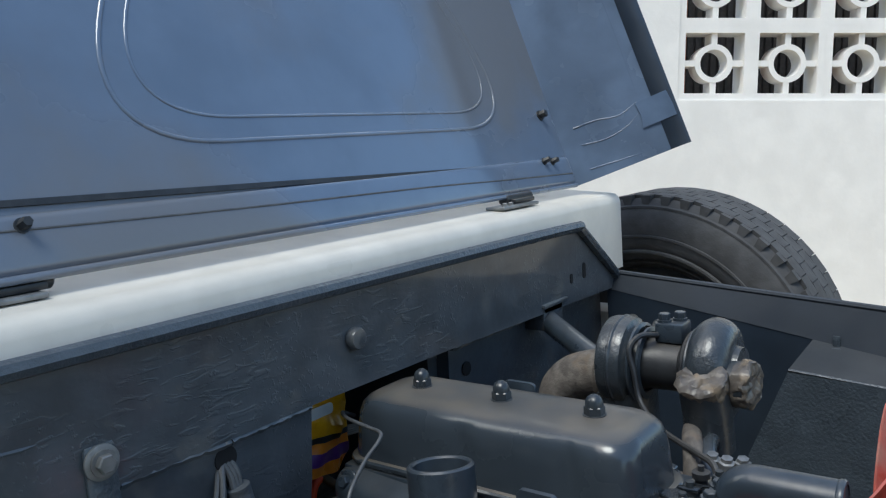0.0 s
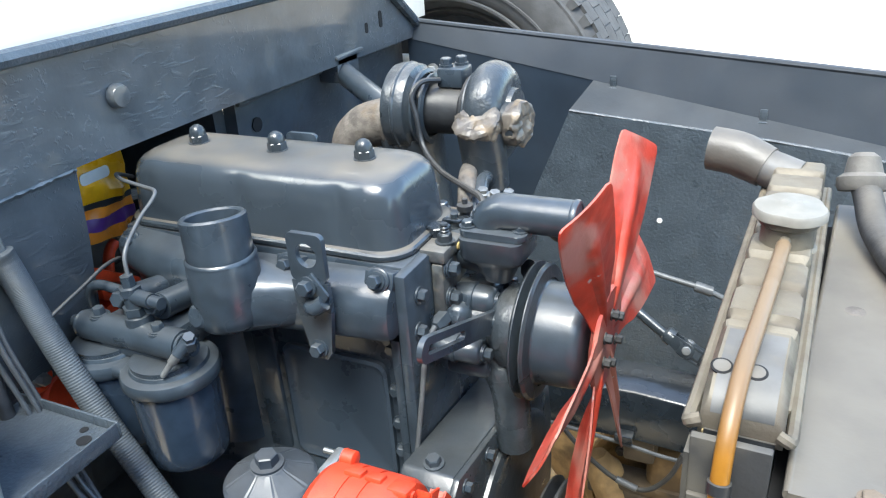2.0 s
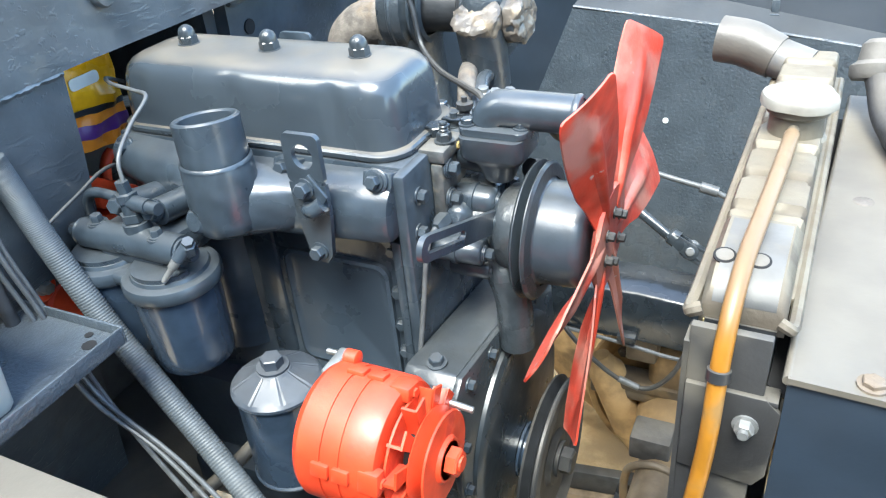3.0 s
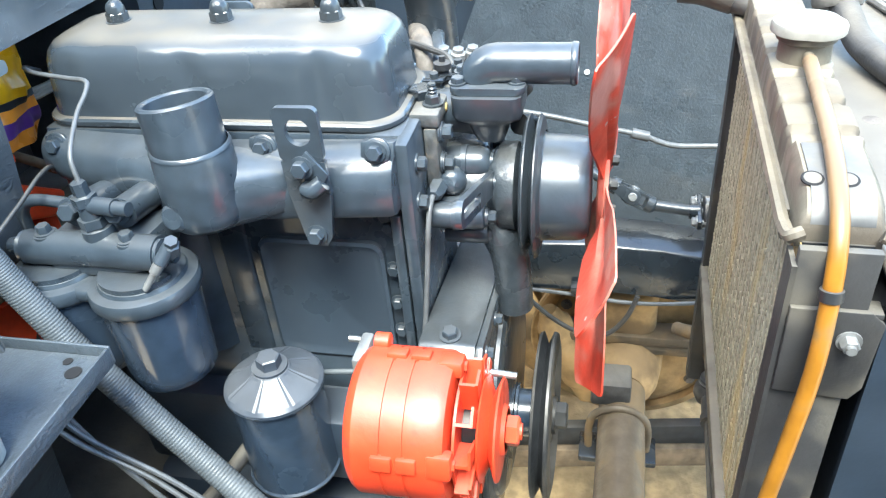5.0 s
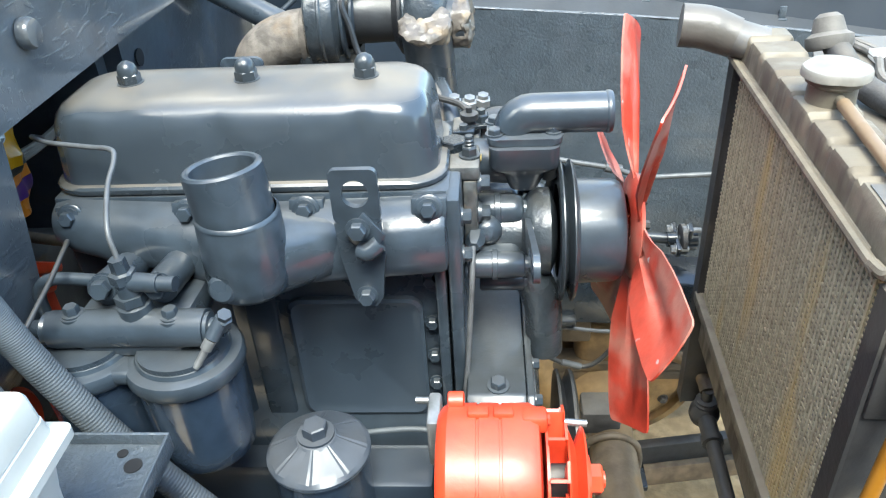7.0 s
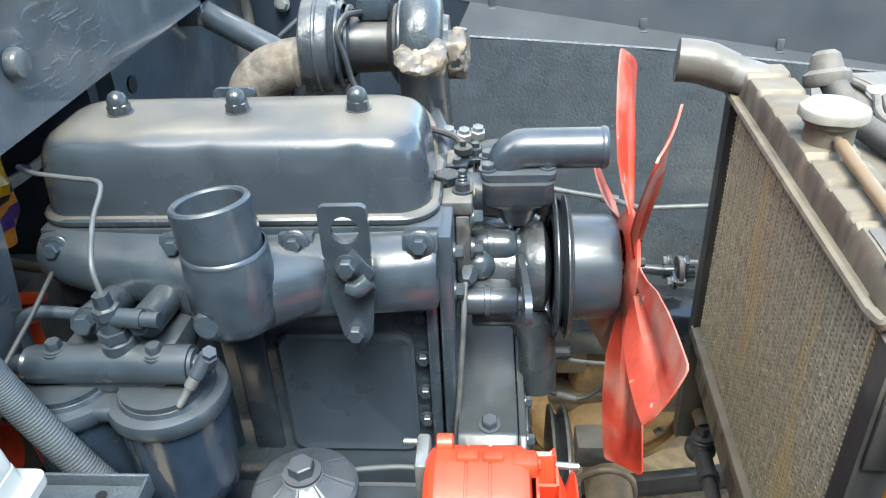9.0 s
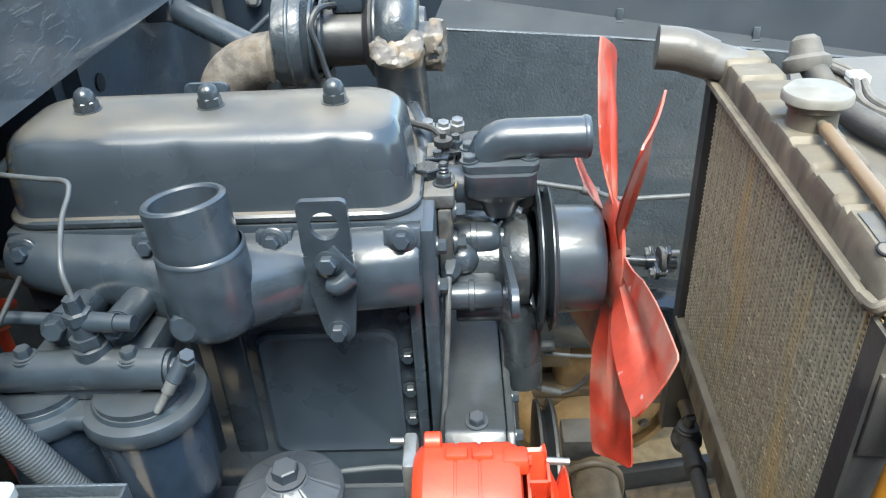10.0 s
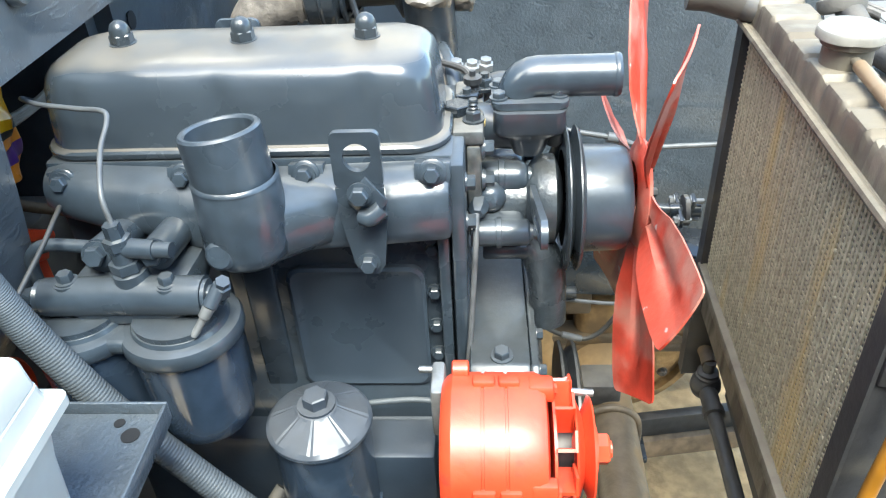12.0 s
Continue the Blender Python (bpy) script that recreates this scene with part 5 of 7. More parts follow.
def fuel_filters():
    f = thing("fuel_filter", "slate-painted twin-bowl fuel filter with banjo fittings", "fuel filter", at=(-0.08, -0.165, 0.80))
    for x, y in ((-0.041, -0.163), (-0.1235, -0.158)):
        bm = bmesh.new()
        lathe(bm, (x, y, 0.818), -Z, [(0, 0.030), (0.0, 0.0425), (0.01, 0.0430), (0.080, 0.0400), (0.0945, 0.0390), (0.0965, 0.0375), (0.097, 0.02)], 44)
        part("filter_bowl", bm, FILTER, f)
        bm = bmesh.new()
        lathe(bm, (x, y, 0.812), Z, [(0, 0.030), (0, 0.0465), (0.003, 0.0480), (0.010, 0.0480), (0.0135, 0.0462), (0.0150, 0.0420), (0.0152, 0.0385), (0.0185, 0.0370), (0.0200, 0.030), (0.0215, 0.0)], 44, caps=False)
        part("bowl_head", bm, ENGINE, f)
    bm = bmesh.new()
    box(bm, (-0.103, -0.192, 0.8125), (-0.061, -0.13, 0.8265), 0.005, segs=3)
    part("head_web", bm, ENGINE, f)
    for x, y in ((-0.041, -0.163), (-0.1235, -0.158)):
        bm = bmesh.new()
        pad = [(x + 0.033 * math.cos(math.pi * (1 + k / 20)), y - 0.006 + 0.030 * math.sin(math.pi * (1 + k / 20))) for k in range(21)]
        prism(bm, pad, (0, 0, 0.829), X, Y, (0, 0, 0.0065), bevel=0.0028)
        part("head_pad", bm, ENGINE, f, smooth=60)
    bm = bmesh.new()
    tube(bm, [(-0.142, -0.163, 0.849), (-0.08, -0.164, 0.851), (-0.014, -0.166, 0.852)], 0.0155, n=24)
    prism(bm, [(-0.176, 0.826), (-0.100, 0.826), (-0.100, 0.858), (-0.160, 0.862), (-0.172, 0.852)], (-0.125, 0, 0), Y, Z, (0.095, 0, 0), bevel=0.011)
    tube(bm, [(-0.052, -0.148, 0.878), (-0.052, -0.11, 0.872), (-0.052, -0.07, 0.865)], 0.0135, n=16)
    tube(bm, [(-0.098, -0.146, 0.876), (-0.098, -0.11, 0.868), (-0.098, -0.07, 0.86)], 0.014, n=16)
    lathe(bm, (-0.141, -0.163, 0.849), -X, [(0, 0.0125), (0.006, 0.0145), (0.010, 0.009), (0.02, 0.007)], 16)
    part("filter_head", bm, ENGINE, f)
    for x, y in ((-0.0405, -0.167), (-0.1215, -0.163)):
        bm = bmesh.new()
        lathe(bm, (x, y, 0.858), Z, [(0, 0.0105), (0.006, 0.0100)], 20)
        hexbolt(bm, (x, y, 0.864), Z, 0.0062, 0.007)
        part("bolt", bm, ENGINE, f)
    for p in ((-0.052, -0.152, 0.882), (-0.098, -0.150, 0.880)):
        bolt(p, (0.15, -1, 0.3), 0.0082, 0.009, ENGINE, f)
    bm = bmesh.new()
    lathe(bm, (-0.070, -0.160, 0.858), (-0.05, 0, 1), [(0, 0.014), (0.014, 0.013), (0.016, 0.009)], 18)
    lathe(bm, (-0.0708, -0.160, 0.874), (-0.05, 0, 1), [(0, 0.0125), (0.008, 0.0125)], 6)
    lathe(bm, (-0.0712, -0.160, 0.882), (-0.05, 0, 1), [(0, 0.009), (0.012, 0.0085)], 16)
    lathe(bm, (-0.0718, -0.160, 0.894), (-0.05, 0, 1), [(0, 0.0105), (0.008, 0.0105), (0.009, 0.007), (0.02, 0.0065)], 6)
    cyl(bm, (-0.071, -0.160, 0.893), (-0.044, -0.163, 0.893), 0.0075, n=14)
    cyl(bm, (-0.044, -0.163, 0.893), (-0.031, -0.164, 0.893), 0.006, n=14)
    part("union", bm, ENGINE, f)
    bm = bmesh.new()
    lathe(bm, (-0.014, -0.167, 0.853), X, [(0, 0.0125), (0.003, 0.0125), (0.0035, 0.008), (0.014, 0.008)], 14)
    lathe(bm, (0.002, -0.172, 0.862), (0.35, -0.3, 0.9), [(-0.006, 0.0070), (0.006, 0.0070), (0.007, 0.0055), (0.012, 0.0055)], 6)
    cyl(bm, (0.002, -0.173, 0.866), (-0.006, -0.183, 0.854), 0.0058, n=14)
    part("bleed_fitting", bm, ENGINE, f)
    bm = bmesh.new()
    lathe(bm, (-0.006, -0.183, 0.854), (-0.5, -0.4, -0.75), [(0, 0.0048), (0.009, 0.0046), (0.010, 0.0030), (0.022, 0.0029), (0.026, 0.0022)], 12)
    part("bleed_nipple", bm, ZINC, f, "bare steel nipple")


fuel_filters()


def oil_filter():
    c = V(0.0515, -0.158, 0.004)
    f = thing("oil_filter", "dark blue-black spin-on oil filter with fluted hexagon top", "oil filter", at=(0.0515, -0.158, 0.60))
    bm = bmesh.new()
    lathe(bm, c + V(0, 0, 0.585), Z, [(0, 0.040), (0.002, 0.0445), (0.005, 0.0455), (0.007, 0.0435), (0.110, 0.0435), (0.112, 0.046), (0.116, 0.0465)], 48)
    part("canister", bm, FILTER, f)
    bm = bmesh.new()
    n = 96
    rings = []
    for rr, z, deep in ((0.0465, 0.6990, 0), (0.0462, 0.7020, 0.0), (0.0440, 0.7050, 0.5), (0.0400, 0.7075, 1), (0.0300, 0.7125, 1), (0.0205, 0.7175, 1), (0.0180, 0.7190, 0.3), (0.0150, 0.7200, 0)):
        ring = []
        for k in range(n):
            a = 2 * math.pi * k / n
            step = math.pi / 4
            off = (a % step) - step / 2
            facet = math.cos(step / 2) / math.cos(off)
            groove = 0.0011 * deep * max(0.0, 1 - abs(abs(off) - step / 2) / 0.045)
            rad = rr * (1 + deep * 0.9 * (facet - 1))
            ring.append(c + V(rad * math.cos(a), rad * math.sin(a), z - groove))
        rings.append(ring)
    loft(bm, rings)
    part("fluted_cap", bm, CAPF, f, "fluted slate cap", smooth=14)
    bm = bmesh.new()
    lathe(bm, c + V(0, 0, 0.719), Z, [(0, 0.0165), (0.003, 0.0165)], 24)
    lathe(bm, c + V(0, 0, 0.722), Z, [(0, 0.0115), (0.010, 0.0115), (0.011, 0.010)], 6)
    part("hex_head", bm, CAPF, f, smooth=25)


oil_filter()


def turbo():
    o = V(0.0, 0.252, 0.968)
    t = thing("turbocharger", "dark painted turbocharger with tape-sealed ports", "turbocharger", at=(0.08, 0.262, 0.95))
    bm = bmesh.new()
    lathe(bm, o + V(0.0, 0, 0), X, [(0.004, 0.030), (0.005, 0.051), (0.0075, 0.0550), (0.012, 0.0562), (0.021, 0.0564), (0.0225, 0.0578), (0.0245, 0.0578), (0.026, 0.0562), (0.034, 0.0558), (0.0375, 0.0540), (0.0395, 0.048), (0.046, 0.042)], 64, wob=lambda a, q: 1 + 0.012 * noise.noise(V(9 * math.cos(a), 9 * math.sin(a), 160 * q)))
    tube(bm, [o + V(0.02, 0, -0.03), o + V(0.02, 0.005, -0.08), o + V(0.03, 0.0, -0.16)], 0.042, n=16)
    part("turbine_housing", bm, CAST, t)
    bm = bmesh.new()
    lathe(bm, o, X, [(0.043, 0.046), (0.045, 0.050), (0.048, 0.050), (0.050, 0.046)], 36, caps=False)
    lathe(bm, o, X, [(0.053, 0.040), (0.055, 0.045), (0.058, 0.045), (0.060, 0.040)], 36, caps=False)
    part("clamp_band", bm, ENGINE, t)
    bm = bmesh.new()
    lathe(bm, o, X, [(0.046, 0.036), (0.060, 0.031), (0.10, 0.030), (0.108, 0.044), (0.114, 0.046)], 36)
    part("bearing_housing", bm, BLACK, t)
    bm = bmesh.new()
    box(bm, (0.068, 0.24, 0.998), (0.102, 0.275, 1.022), 0.003)
    for q in ((0.077, 0.251), (0.091, 0.266)):
        lathe(bm, (q[0], q[1], 1.022), Z, [(0, 0.0085), (0.003, 0.0085)], 18)
        lathe(bm, (q[0], q[1], 1.025), Z, [(0, 0.0072), (0.007, 0.0072), (0.008, 0.006)], 6)
    part("oil_inlet", bm, ENGINE, t, "oil feed block and nut")
    bm = bmesh.new()
    path, rads = [], []
    for i in range(19):
        a = radians(-60 + 300 * i / 18)
        path.append(o + V(0.138, -math.sin(a) * 0.036, math.cos(a) * 0.036 + 0.003))
    tube(bm, path, 0.02, n=20, straight=True, radius=lambda s: 0.0235 + 0.004 * s)
    lathe(bm, o, X, [(0.108, 0.040), (0.114, 0.049), (0.120, 0.049), (0.150, 0.034), (0.168, 0.030)], 40)
    part("compressor_housing", bm, CAST, t)
    bm = bmesh.new()
    tube(bm, [o + V(0.140, 0.02, -0.034), o + V(0.138, -0.02, -0.040), o + V(0.138, -0.045, -0.020), o + V(0.139, -0.055, 0.001)], 0.024, n=18)
    tube(bm, [V(0.140, 0.193, 0.971), V(0.141, 0.200, 0.950), V(0.142, 0.205, 0.925), V(0.143, 0.207, 0.890)], 0.028, n=24, radius=lambda s: 0.0268 + 0.001 * s)
    lathe(bm, o + V(0, -0.004, -0.005), V(1, -0.13, 0), [(0.15, 0.0262), (0.186, 0.0262)], 28)
    part("port_pipe", bm, CASE, t)
    for at, d, r, L in ((o + V(0.140, -0.056, 0.000), V(-0.05, -0.55, 0.83), 0.0285, 0.010), (o + V(0.180, -0.027, -0.004), V(1, -0.13, 0.02), 0.0272, 0.006)):
        bm = bmesh.new()
        rng = random.Random(9)
        prof = [(-0.008, r * 0.99), (-0.004, r * 0.995), (0, r), (L * 0.25, r * 1.01), (L * 0.5, r * 1.02), (L * 0.75, r * 1.01), (L, r * 1.0), (L + 0.002, r * 0.92), (L + 0.003, r * 0.8), (L + 0.003, r * 0.65), (L + 0.003, r * 0.5), (L + 0.002, r * 0.35), (L + 0.001, r * 0.18)]
        lathe(bm, at, d, prof, 72)
        for v in bm.verts:
            q = v.co * 62
            crease = V(abs(noise.noise(q)), abs(noise.noise(q + V(7, 0, 0))), abs(noise.noise(q + V(0, 9, 0)))) - V(0.2, 0.2, 0.2)
            fine = V(noise.noise(q * 2.7), noise.noise(q * 2.7 + V(3, 0, 0)), noise.noise(q * 2.7 + V(0, 5, 0)))
            v.co += crease * 0.0058 + fine * 0.0012
        part("tape_seal", bm, TAPE, t, "crumpled brown tape over the port", smooth=26)
    # exhaust elbow
    bm = bmesh.new()
    tube(bm, [V(0.004, 0.248, 0.948), V(-0.018, 0.247, 0.947), V(-0.045, 0.245, 0.938), V(-0.064, 0.243, 0.918), V(-0.070, 0.242, 0.885), V(-0.070, 0.242, 0.84)], 0.03, n=24,
         radius=lambda s: 0.0315 - 0.003 * s)
    lathe(bm, V(-0.006, 0.248, 0.948), X, [(0, 0.033), (0.003, 0.035), (0.008, 0.035)], 28)
    part("exhaust_elbow", bm, RUST, t, "rusty brown cast exhaust elbow")
    bm = bmesh.new()
    tube(bm, [(0.072, 0.240, 1.008), (0.058, 0.218, 1.010), (0.050, 0.205, 0.995), (0.057, 0.20, 0.972), (0.069, 0.19, 0.937), (0.105, 0.16, 0.921), (0.155, 0.122, 0.919), (0.181, 0.10, 0.918), (0.190, 0.085, 0.905)], 0.0035, n=8)
    part("oil_line", bm, BLACK, t)
    bm = bmesh.new()
    box(bm, (0.03, 0.08, 0.86), (0.20, 0.15, 0.885), 0.008)
    box(bm, (-0.12, 0.08, 0.84), (0.03, 0.16, 0.89), 0.015)
    for p in ((0.10, 0.12, 0.885), (0.13, 0.10, 0.885), (0.16, 0.125, 0.885), (0.185, 0.105, 0.885)):
        hexbolt(bm, p, Z, 0.007, 0.008)
    part("exhaust_manifold", bm, RUST, t, "rusty exhaust manifold")
    bm = bmesh.new()
    for i, (dx, dy) in enumerate(((0, 0), (0.016, -0.004), (0.030, 0.002))):
        p = V(0.170 + dx, 0.130 + dy, 0.884)
        lathe(bm, p, Z, [(0, 0.005), (0.026, 0.005)], 10)
        lathe(bm, p + V(0, 0, 0.022), V(0.1, -0.15, 1), [(0, 0.0085), (0.007, 0.0085), (0.008, 0.006), (0.012, 0.006)], 6)
    part("drain_fitting", bm, ZINC, t, "bright nuts on the drain pipe")
    bm = bmesh.new()
    tube(bm, [(0.118, 0.235, 0.910), (0.132, 0.18, 0.915), (0.147, 0.14, 0.912), (0.155, 0.118, 0.884)], 0.011, n=16)
    part("drain_pipe", bm, RUST, t, "tan dusty drain pipe")
    bm = bmesh.new()
    tube(bm, [(0.150, 0.205, 0.905), (0.156, 0.165, 0.912), (0.166, 0.13, 0.905), (0.172, 0.10, 0.886)], 0.0085, n=14)
    part("return_pipe", bm, ENGINE, t)


turbo()


def steady_arm():
    a = thing("support_arm", "grey painted tubular support arm bolted to the firewall", "support arm", at=(-0.18, 0.39, 0.985))
    bm = bmesh.new()
    cyl(bm, (-0.176, 0.384, 0.985), (-0.03, 0.318, 0.930), 0.0165, n=24)
    part("tube", bm, ENGINE, a)
    bm = bmesh.new()
    box(bm, (-0.186, 0.355, 0.965), (-0.150, 0.415, 1.002), 0.003)
    box(bm, (-0.186, 0.350, 1.0), (-0.145, 0.425, 1.006), 0.001)
    part("bracket", bm, BAY, a)
    for y in (0.365, 0.388, 0.411):
        bolt((-0.165, y, 1.006), Z, 0.0065, 0.007, BAY, a)


steady_arm()


def stay_rod():
    r = thing("stay_rod", "thin painted stay rod bolted to the inner fender", "rod", at=(-0.06, 0.575, 0.93))
    bm = bmesh.new()
    cyl(bm, (-0.060, 0.574, 0.930), (-0.112, 0.55, 0.892), 0.0045, n=12)
    part("rod", bm, ENGINE, r)
    bolt((-0.060, 0.578, 0.931), (0, -1, 0.1), 0.008, 0.008, ZINC, r)
    bolt((-0.108, 0.584, 0.934), (0, -1, 0.1), 0.009, 0.007, ZINC, r)


stay_rod()


def radiator():
    r = thing("radiator", "dusty brass and steel radiator with finned core and top tank", "radiator", at=(0.48, -0.03, 0.62))
    y0, y1, z0, z1 = -0.230, 0.150, 0.636, 0.936
    # Black block just behind the fins stands for shade in the core's openings.
    bm = bmesh.new()
    box(bm, (0.4617, y0, z0), (0.500, y1, z1))
    part("core_block", bm, BLACK, r, smooth=0)
    def repeat(name, bm, mat, places):
        first = part(name, bm, mat, r, smooth=40)
        base = first.location.copy()
        for p in places:
            o = first.copy()
            scene.collection.objects.link(o)
            o.location = base + Vector(p)
    ny, nz = 57, 60
    bm = bmesh.new()
    prism(bm, [(-0.0021, 0.0010), (-0.0016, 0.0), (0.0016, 0.0), (0.0021, 0.0010), (0.0021, 0.0016), (-0.0021, 0.0016)], (0.4606, y0 + 0.0055, z0), Y, X, (0, 0, z1 - z0))
    repeat("core_tube", bm, CORE, [(0.0004 * math.sin(i * 2.3), (y1 - y0 - 0.011) * i / (ny - 1), 0) for i in range(1, ny)])
    bm = bmesh.new()
    box(bm, (0.4608, y0, z0 + 0.0012), (0.4619, y1, z0 + 0.0029))
    repeat("core_fin", bm, FINS, [(0.0003 * math.sin(k * 1.7), 0, (z1 - z0 - 0.004) * k / (nz - 1)) for k in range(1, nz)])
    rng = random.Random(21)
    bm = bmesh.new()
    for k in range(46):
        p = V(0.4602, rng.uniform(y0 + 0.01, y1 - 0.01), rng.uniform(z0 + 0.01, z1 - 0.01))
        lathe(bm, p, X, [(-0.0006, 0.0004), (0, 0.0022), (0.0016, 0.0030)], 7, wob=lambda a, s: 1 + 0.5 * math.sin(2 * a + p.y * 300))
    part("core_dirt", bm, FINS, r, "crushed and clogged spots in the core", kind="stuff")
    # top tank with ribbed roof
    bm = bmesh.new()
    rings = []
    count = 132
    for i in range(count + 1):
        y = -0.160 + (y1 + 0.180) * i / count
        off = abs(((y + 0.145 + 0.023) % 0.046) - 0.023)
        dip = 0.0042 * max(0.0, min(1.0, (0.0075 - off) / 0.0035)) if y < y1 - 0.012 else 0.0
        end = min(1.0, min(i, count - i) / 3.0)
        top = 0.966 - dip - 0.004 * (1 - end)
        ins = 0.001 * (1 - end) + 0.45 * dip
        rings.append([V(0.458, y, 0.940), V(0.458 + 0.6 * ins, y, 0.947), V(0.4585 + ins, y, top - 0.0045), V(0.4600 + ins, y, top - 0.0012), V(0.4625 + ins, y, top), V(0.4995 - ins, y, top), V(0.5020 - ins, y, top - 0.0012), V(0.5035 - ins, y, top - 0.0045), V(0.504, y, 0.940)])
    loft(bm, rings)
    tank = part("top_tank", bm, RADIATOR, r, "ribbed dusty top tank", smooth=28)
    bm = bmesh.new()
    loft(bm, [[V(0.458, y, 0.932), V(0.4585, y, top - 0.006), V(0.462, y, top), V(0.499, y, top), V(0.5035, y, top - 0.006), V(0.504, y, 0.932)]
              for y, top in ((-0.159, 0.965), (-0.180, 0.9648), (-0.200, 0.9638), (-0.213, 0.9610), (-0.221, 0.9565), (-0.2265, 0.9510), (-0.2285, 0.9455))])
    part("tank_nose", bm, RADIATOR, r, "rounded dusty tank end", smooth=50)
    bm = bmesh.new()
    loft(bm, [[V(0.464, y, top + 0.0004), V(0.464, y, top + 0.0012), V(0.498, y, top + 0.0012), V(0.498, y, top + 0.0004)]
              for y, top in ((-0.164, 0.965), (-0.180, 0.9648), (-0.200, 0.9638), (-0.213, 0.9610), (-0.221, 0.9565), (-0.2262, 0.9510), (-0.2280, 0.9468))])
    part("tank_end", bm, TANKEND, r, "bare grey metal tank end", smooth=40)
    bm = bmesh.new()
    box(bm, (0.452, y0 + 0.03, 0.9335), (0.509, y1 + 0.022, 0.9395), 0.002)
    tube(bm, [(0.453, y1 + 0.02, 0.9365), (0.453, y0 + 0.04, 0.9370), (0.453, y0 + 0.014, 0.9385), (0.4535, y0 - 0.001, 0.9410), (0.456, y0 - 0.004, 0.9435), (0.460, y0 - 0.003, 0.9450)], 0.0042, n=8)
    tube(bm, [(0.508, y1 + 0.02, 0.9365), (0.508, y0 + 0.04, 0.9370), (0.508, y0 + 0.014, 0.9385), (0.5075, y0 - 0.001, 0.9410), (0.505, y0 - 0.004, 0.9435), (0.501, y0 - 0.003, 0.9450)], 0.0036, n=8)
    part("tank_seam", bm, RADIATOR, r)
    # near end with two holes
    for x, y, z in ((0.4655, -0.2045, 0.9645), (0.4845, -0.2045, 0.9645)):
        bm = bmesh.new()
        lathe(bm, (x, y, z - 0.0012), V(0, -0.21, 0.98), [(0, 0.0064), (0.0010, 0.0064), (0.0012, 0.0060)], 20)
        part("plug_hole", bm, BORE, r)
        bm = bmesh.new()
        lathe(bm, (x, y, z - 0.0010), V(0, -0.21, 0.98), [(0, 0.0050), (0.0012, 0.0050), (0.0015, 0.0044)], 20)
        part("plug", bm, HOSEDUST, r)
    # side channels
    for y, s in ((y0 - 0.012, -1), (y1 + 0.006, 1)):
        bm = bmesh.new()
        ya, yb = sorted((y, y + 0.006 * s))
        top = 0.943 if s < 0 else 0.928
        box(bm, (0.457, ya, 0.45), (0.500, yb, top), 0.001)
        box(bm, (0.4545, ya - 0.001, 0.45), (0.4575, yb + 0.014, 0.932))
        if s > 0:
            box(bm, (0.457, ya - 0.014, 0.9285), (0.508, yb, 0.932))
        part("side_channel", bm, SIDE, r, "dusty dark steel side channel")
    bm = bmesh.new()
    box(bm, (0.452, y0 - 0.004, 0.622), (0.470, y1 + 0.012, 0.637), 0.003)
    part("bottom_rail", bm, RADIATOR, r)
    bm = bmesh.new()
    box(bm, (0.462, y0, 0.565), (0.512, y1, 0.621), 0.006)
    part("bottom_tank", bm, RADIATOR, r)
    bm = bmesh.new()
    prism(bm, [(0, 0), (0.044, 0), (0.052, -0.008), (0.050, -0.058), (0.044, -0.068), (0.0, -0.066)], (0.458, -0.252, 0.905), X, Z, (0, 0.004, 0), bevel=0.001)
    box(bm, (0.458, -0.2515, 0.9005), (0.508, -0.238, 0.9045), 0.001)
    part("mounting_plate", bm, SIDE, r)
    bm = bmesh.new()
    hexbolt(bm, (0.493, -0.252, 0.884), -Y, 0.0054, 0.006, stud=0.004)
    part("bolt", bm, ZINC, r, "grey steel bolt")
    # filler neck and cap
    bm = bmesh.new()
    lathe(bm, (0.484, -0.022, 0.962), Z, [(0, 0.022), (0.002, 0.0195), (0.018, 0.0190), (0.020, 0.022), (0.0242, 0.022)], 32)
    cyl(bm, (0.484, -0.035, 0.974), (0.483, -0.060, 0.974), 0.004, n=12)
    part("filler_neck", bm, RADIATOR, tank)
    bm = bmesh.new()
    lathe(bm, (0.484, -0.022, 0.9865), Z, [(0, 0.024), (0.001, 0.0268), (0.0062, 0.0268), (0.0082, 0.0255), (0.0092, 0.022), (0.0096, 0.010), (0.0104, 0.009), (0.0104, 0.0)], 72, caps=False,
          wob=lambda a, s: 1 - 0.09 * (0.5 + 0.5 * math.cos(3 * a + 0.6)) ** 4)
    part("filler_cap", bm, CAPM, tank, "chalky white pressed radiator cap", smooth=40)
    # hose stub
    bm = bmesh.new()
    tube(bm, [(0.480, 0.152, 0.951), (0.465, 0.155, 0.955), (0.440, 0.160, 0.962)], 0.0185, n=24)
    part("outlet_stub", bm, TANKEND, r, "bare metal outlet stub")
    bm = bmesh.new()
    tube(bm, [(0.452, 0.158, 0.9585), (0.438, 0.162, 0.963), (0.422, 0.165, 0.968), (0.398, 0.168, 0.970)], 0.02, n=24, radius=lambda s: 0.0202 + 0.0016 * min(1, 2 * s))
    part("hose_stub", bm, PIPEDUST, r, "dusty rubber hose end")
    r.rotation_euler.z = -0.030


radiator()


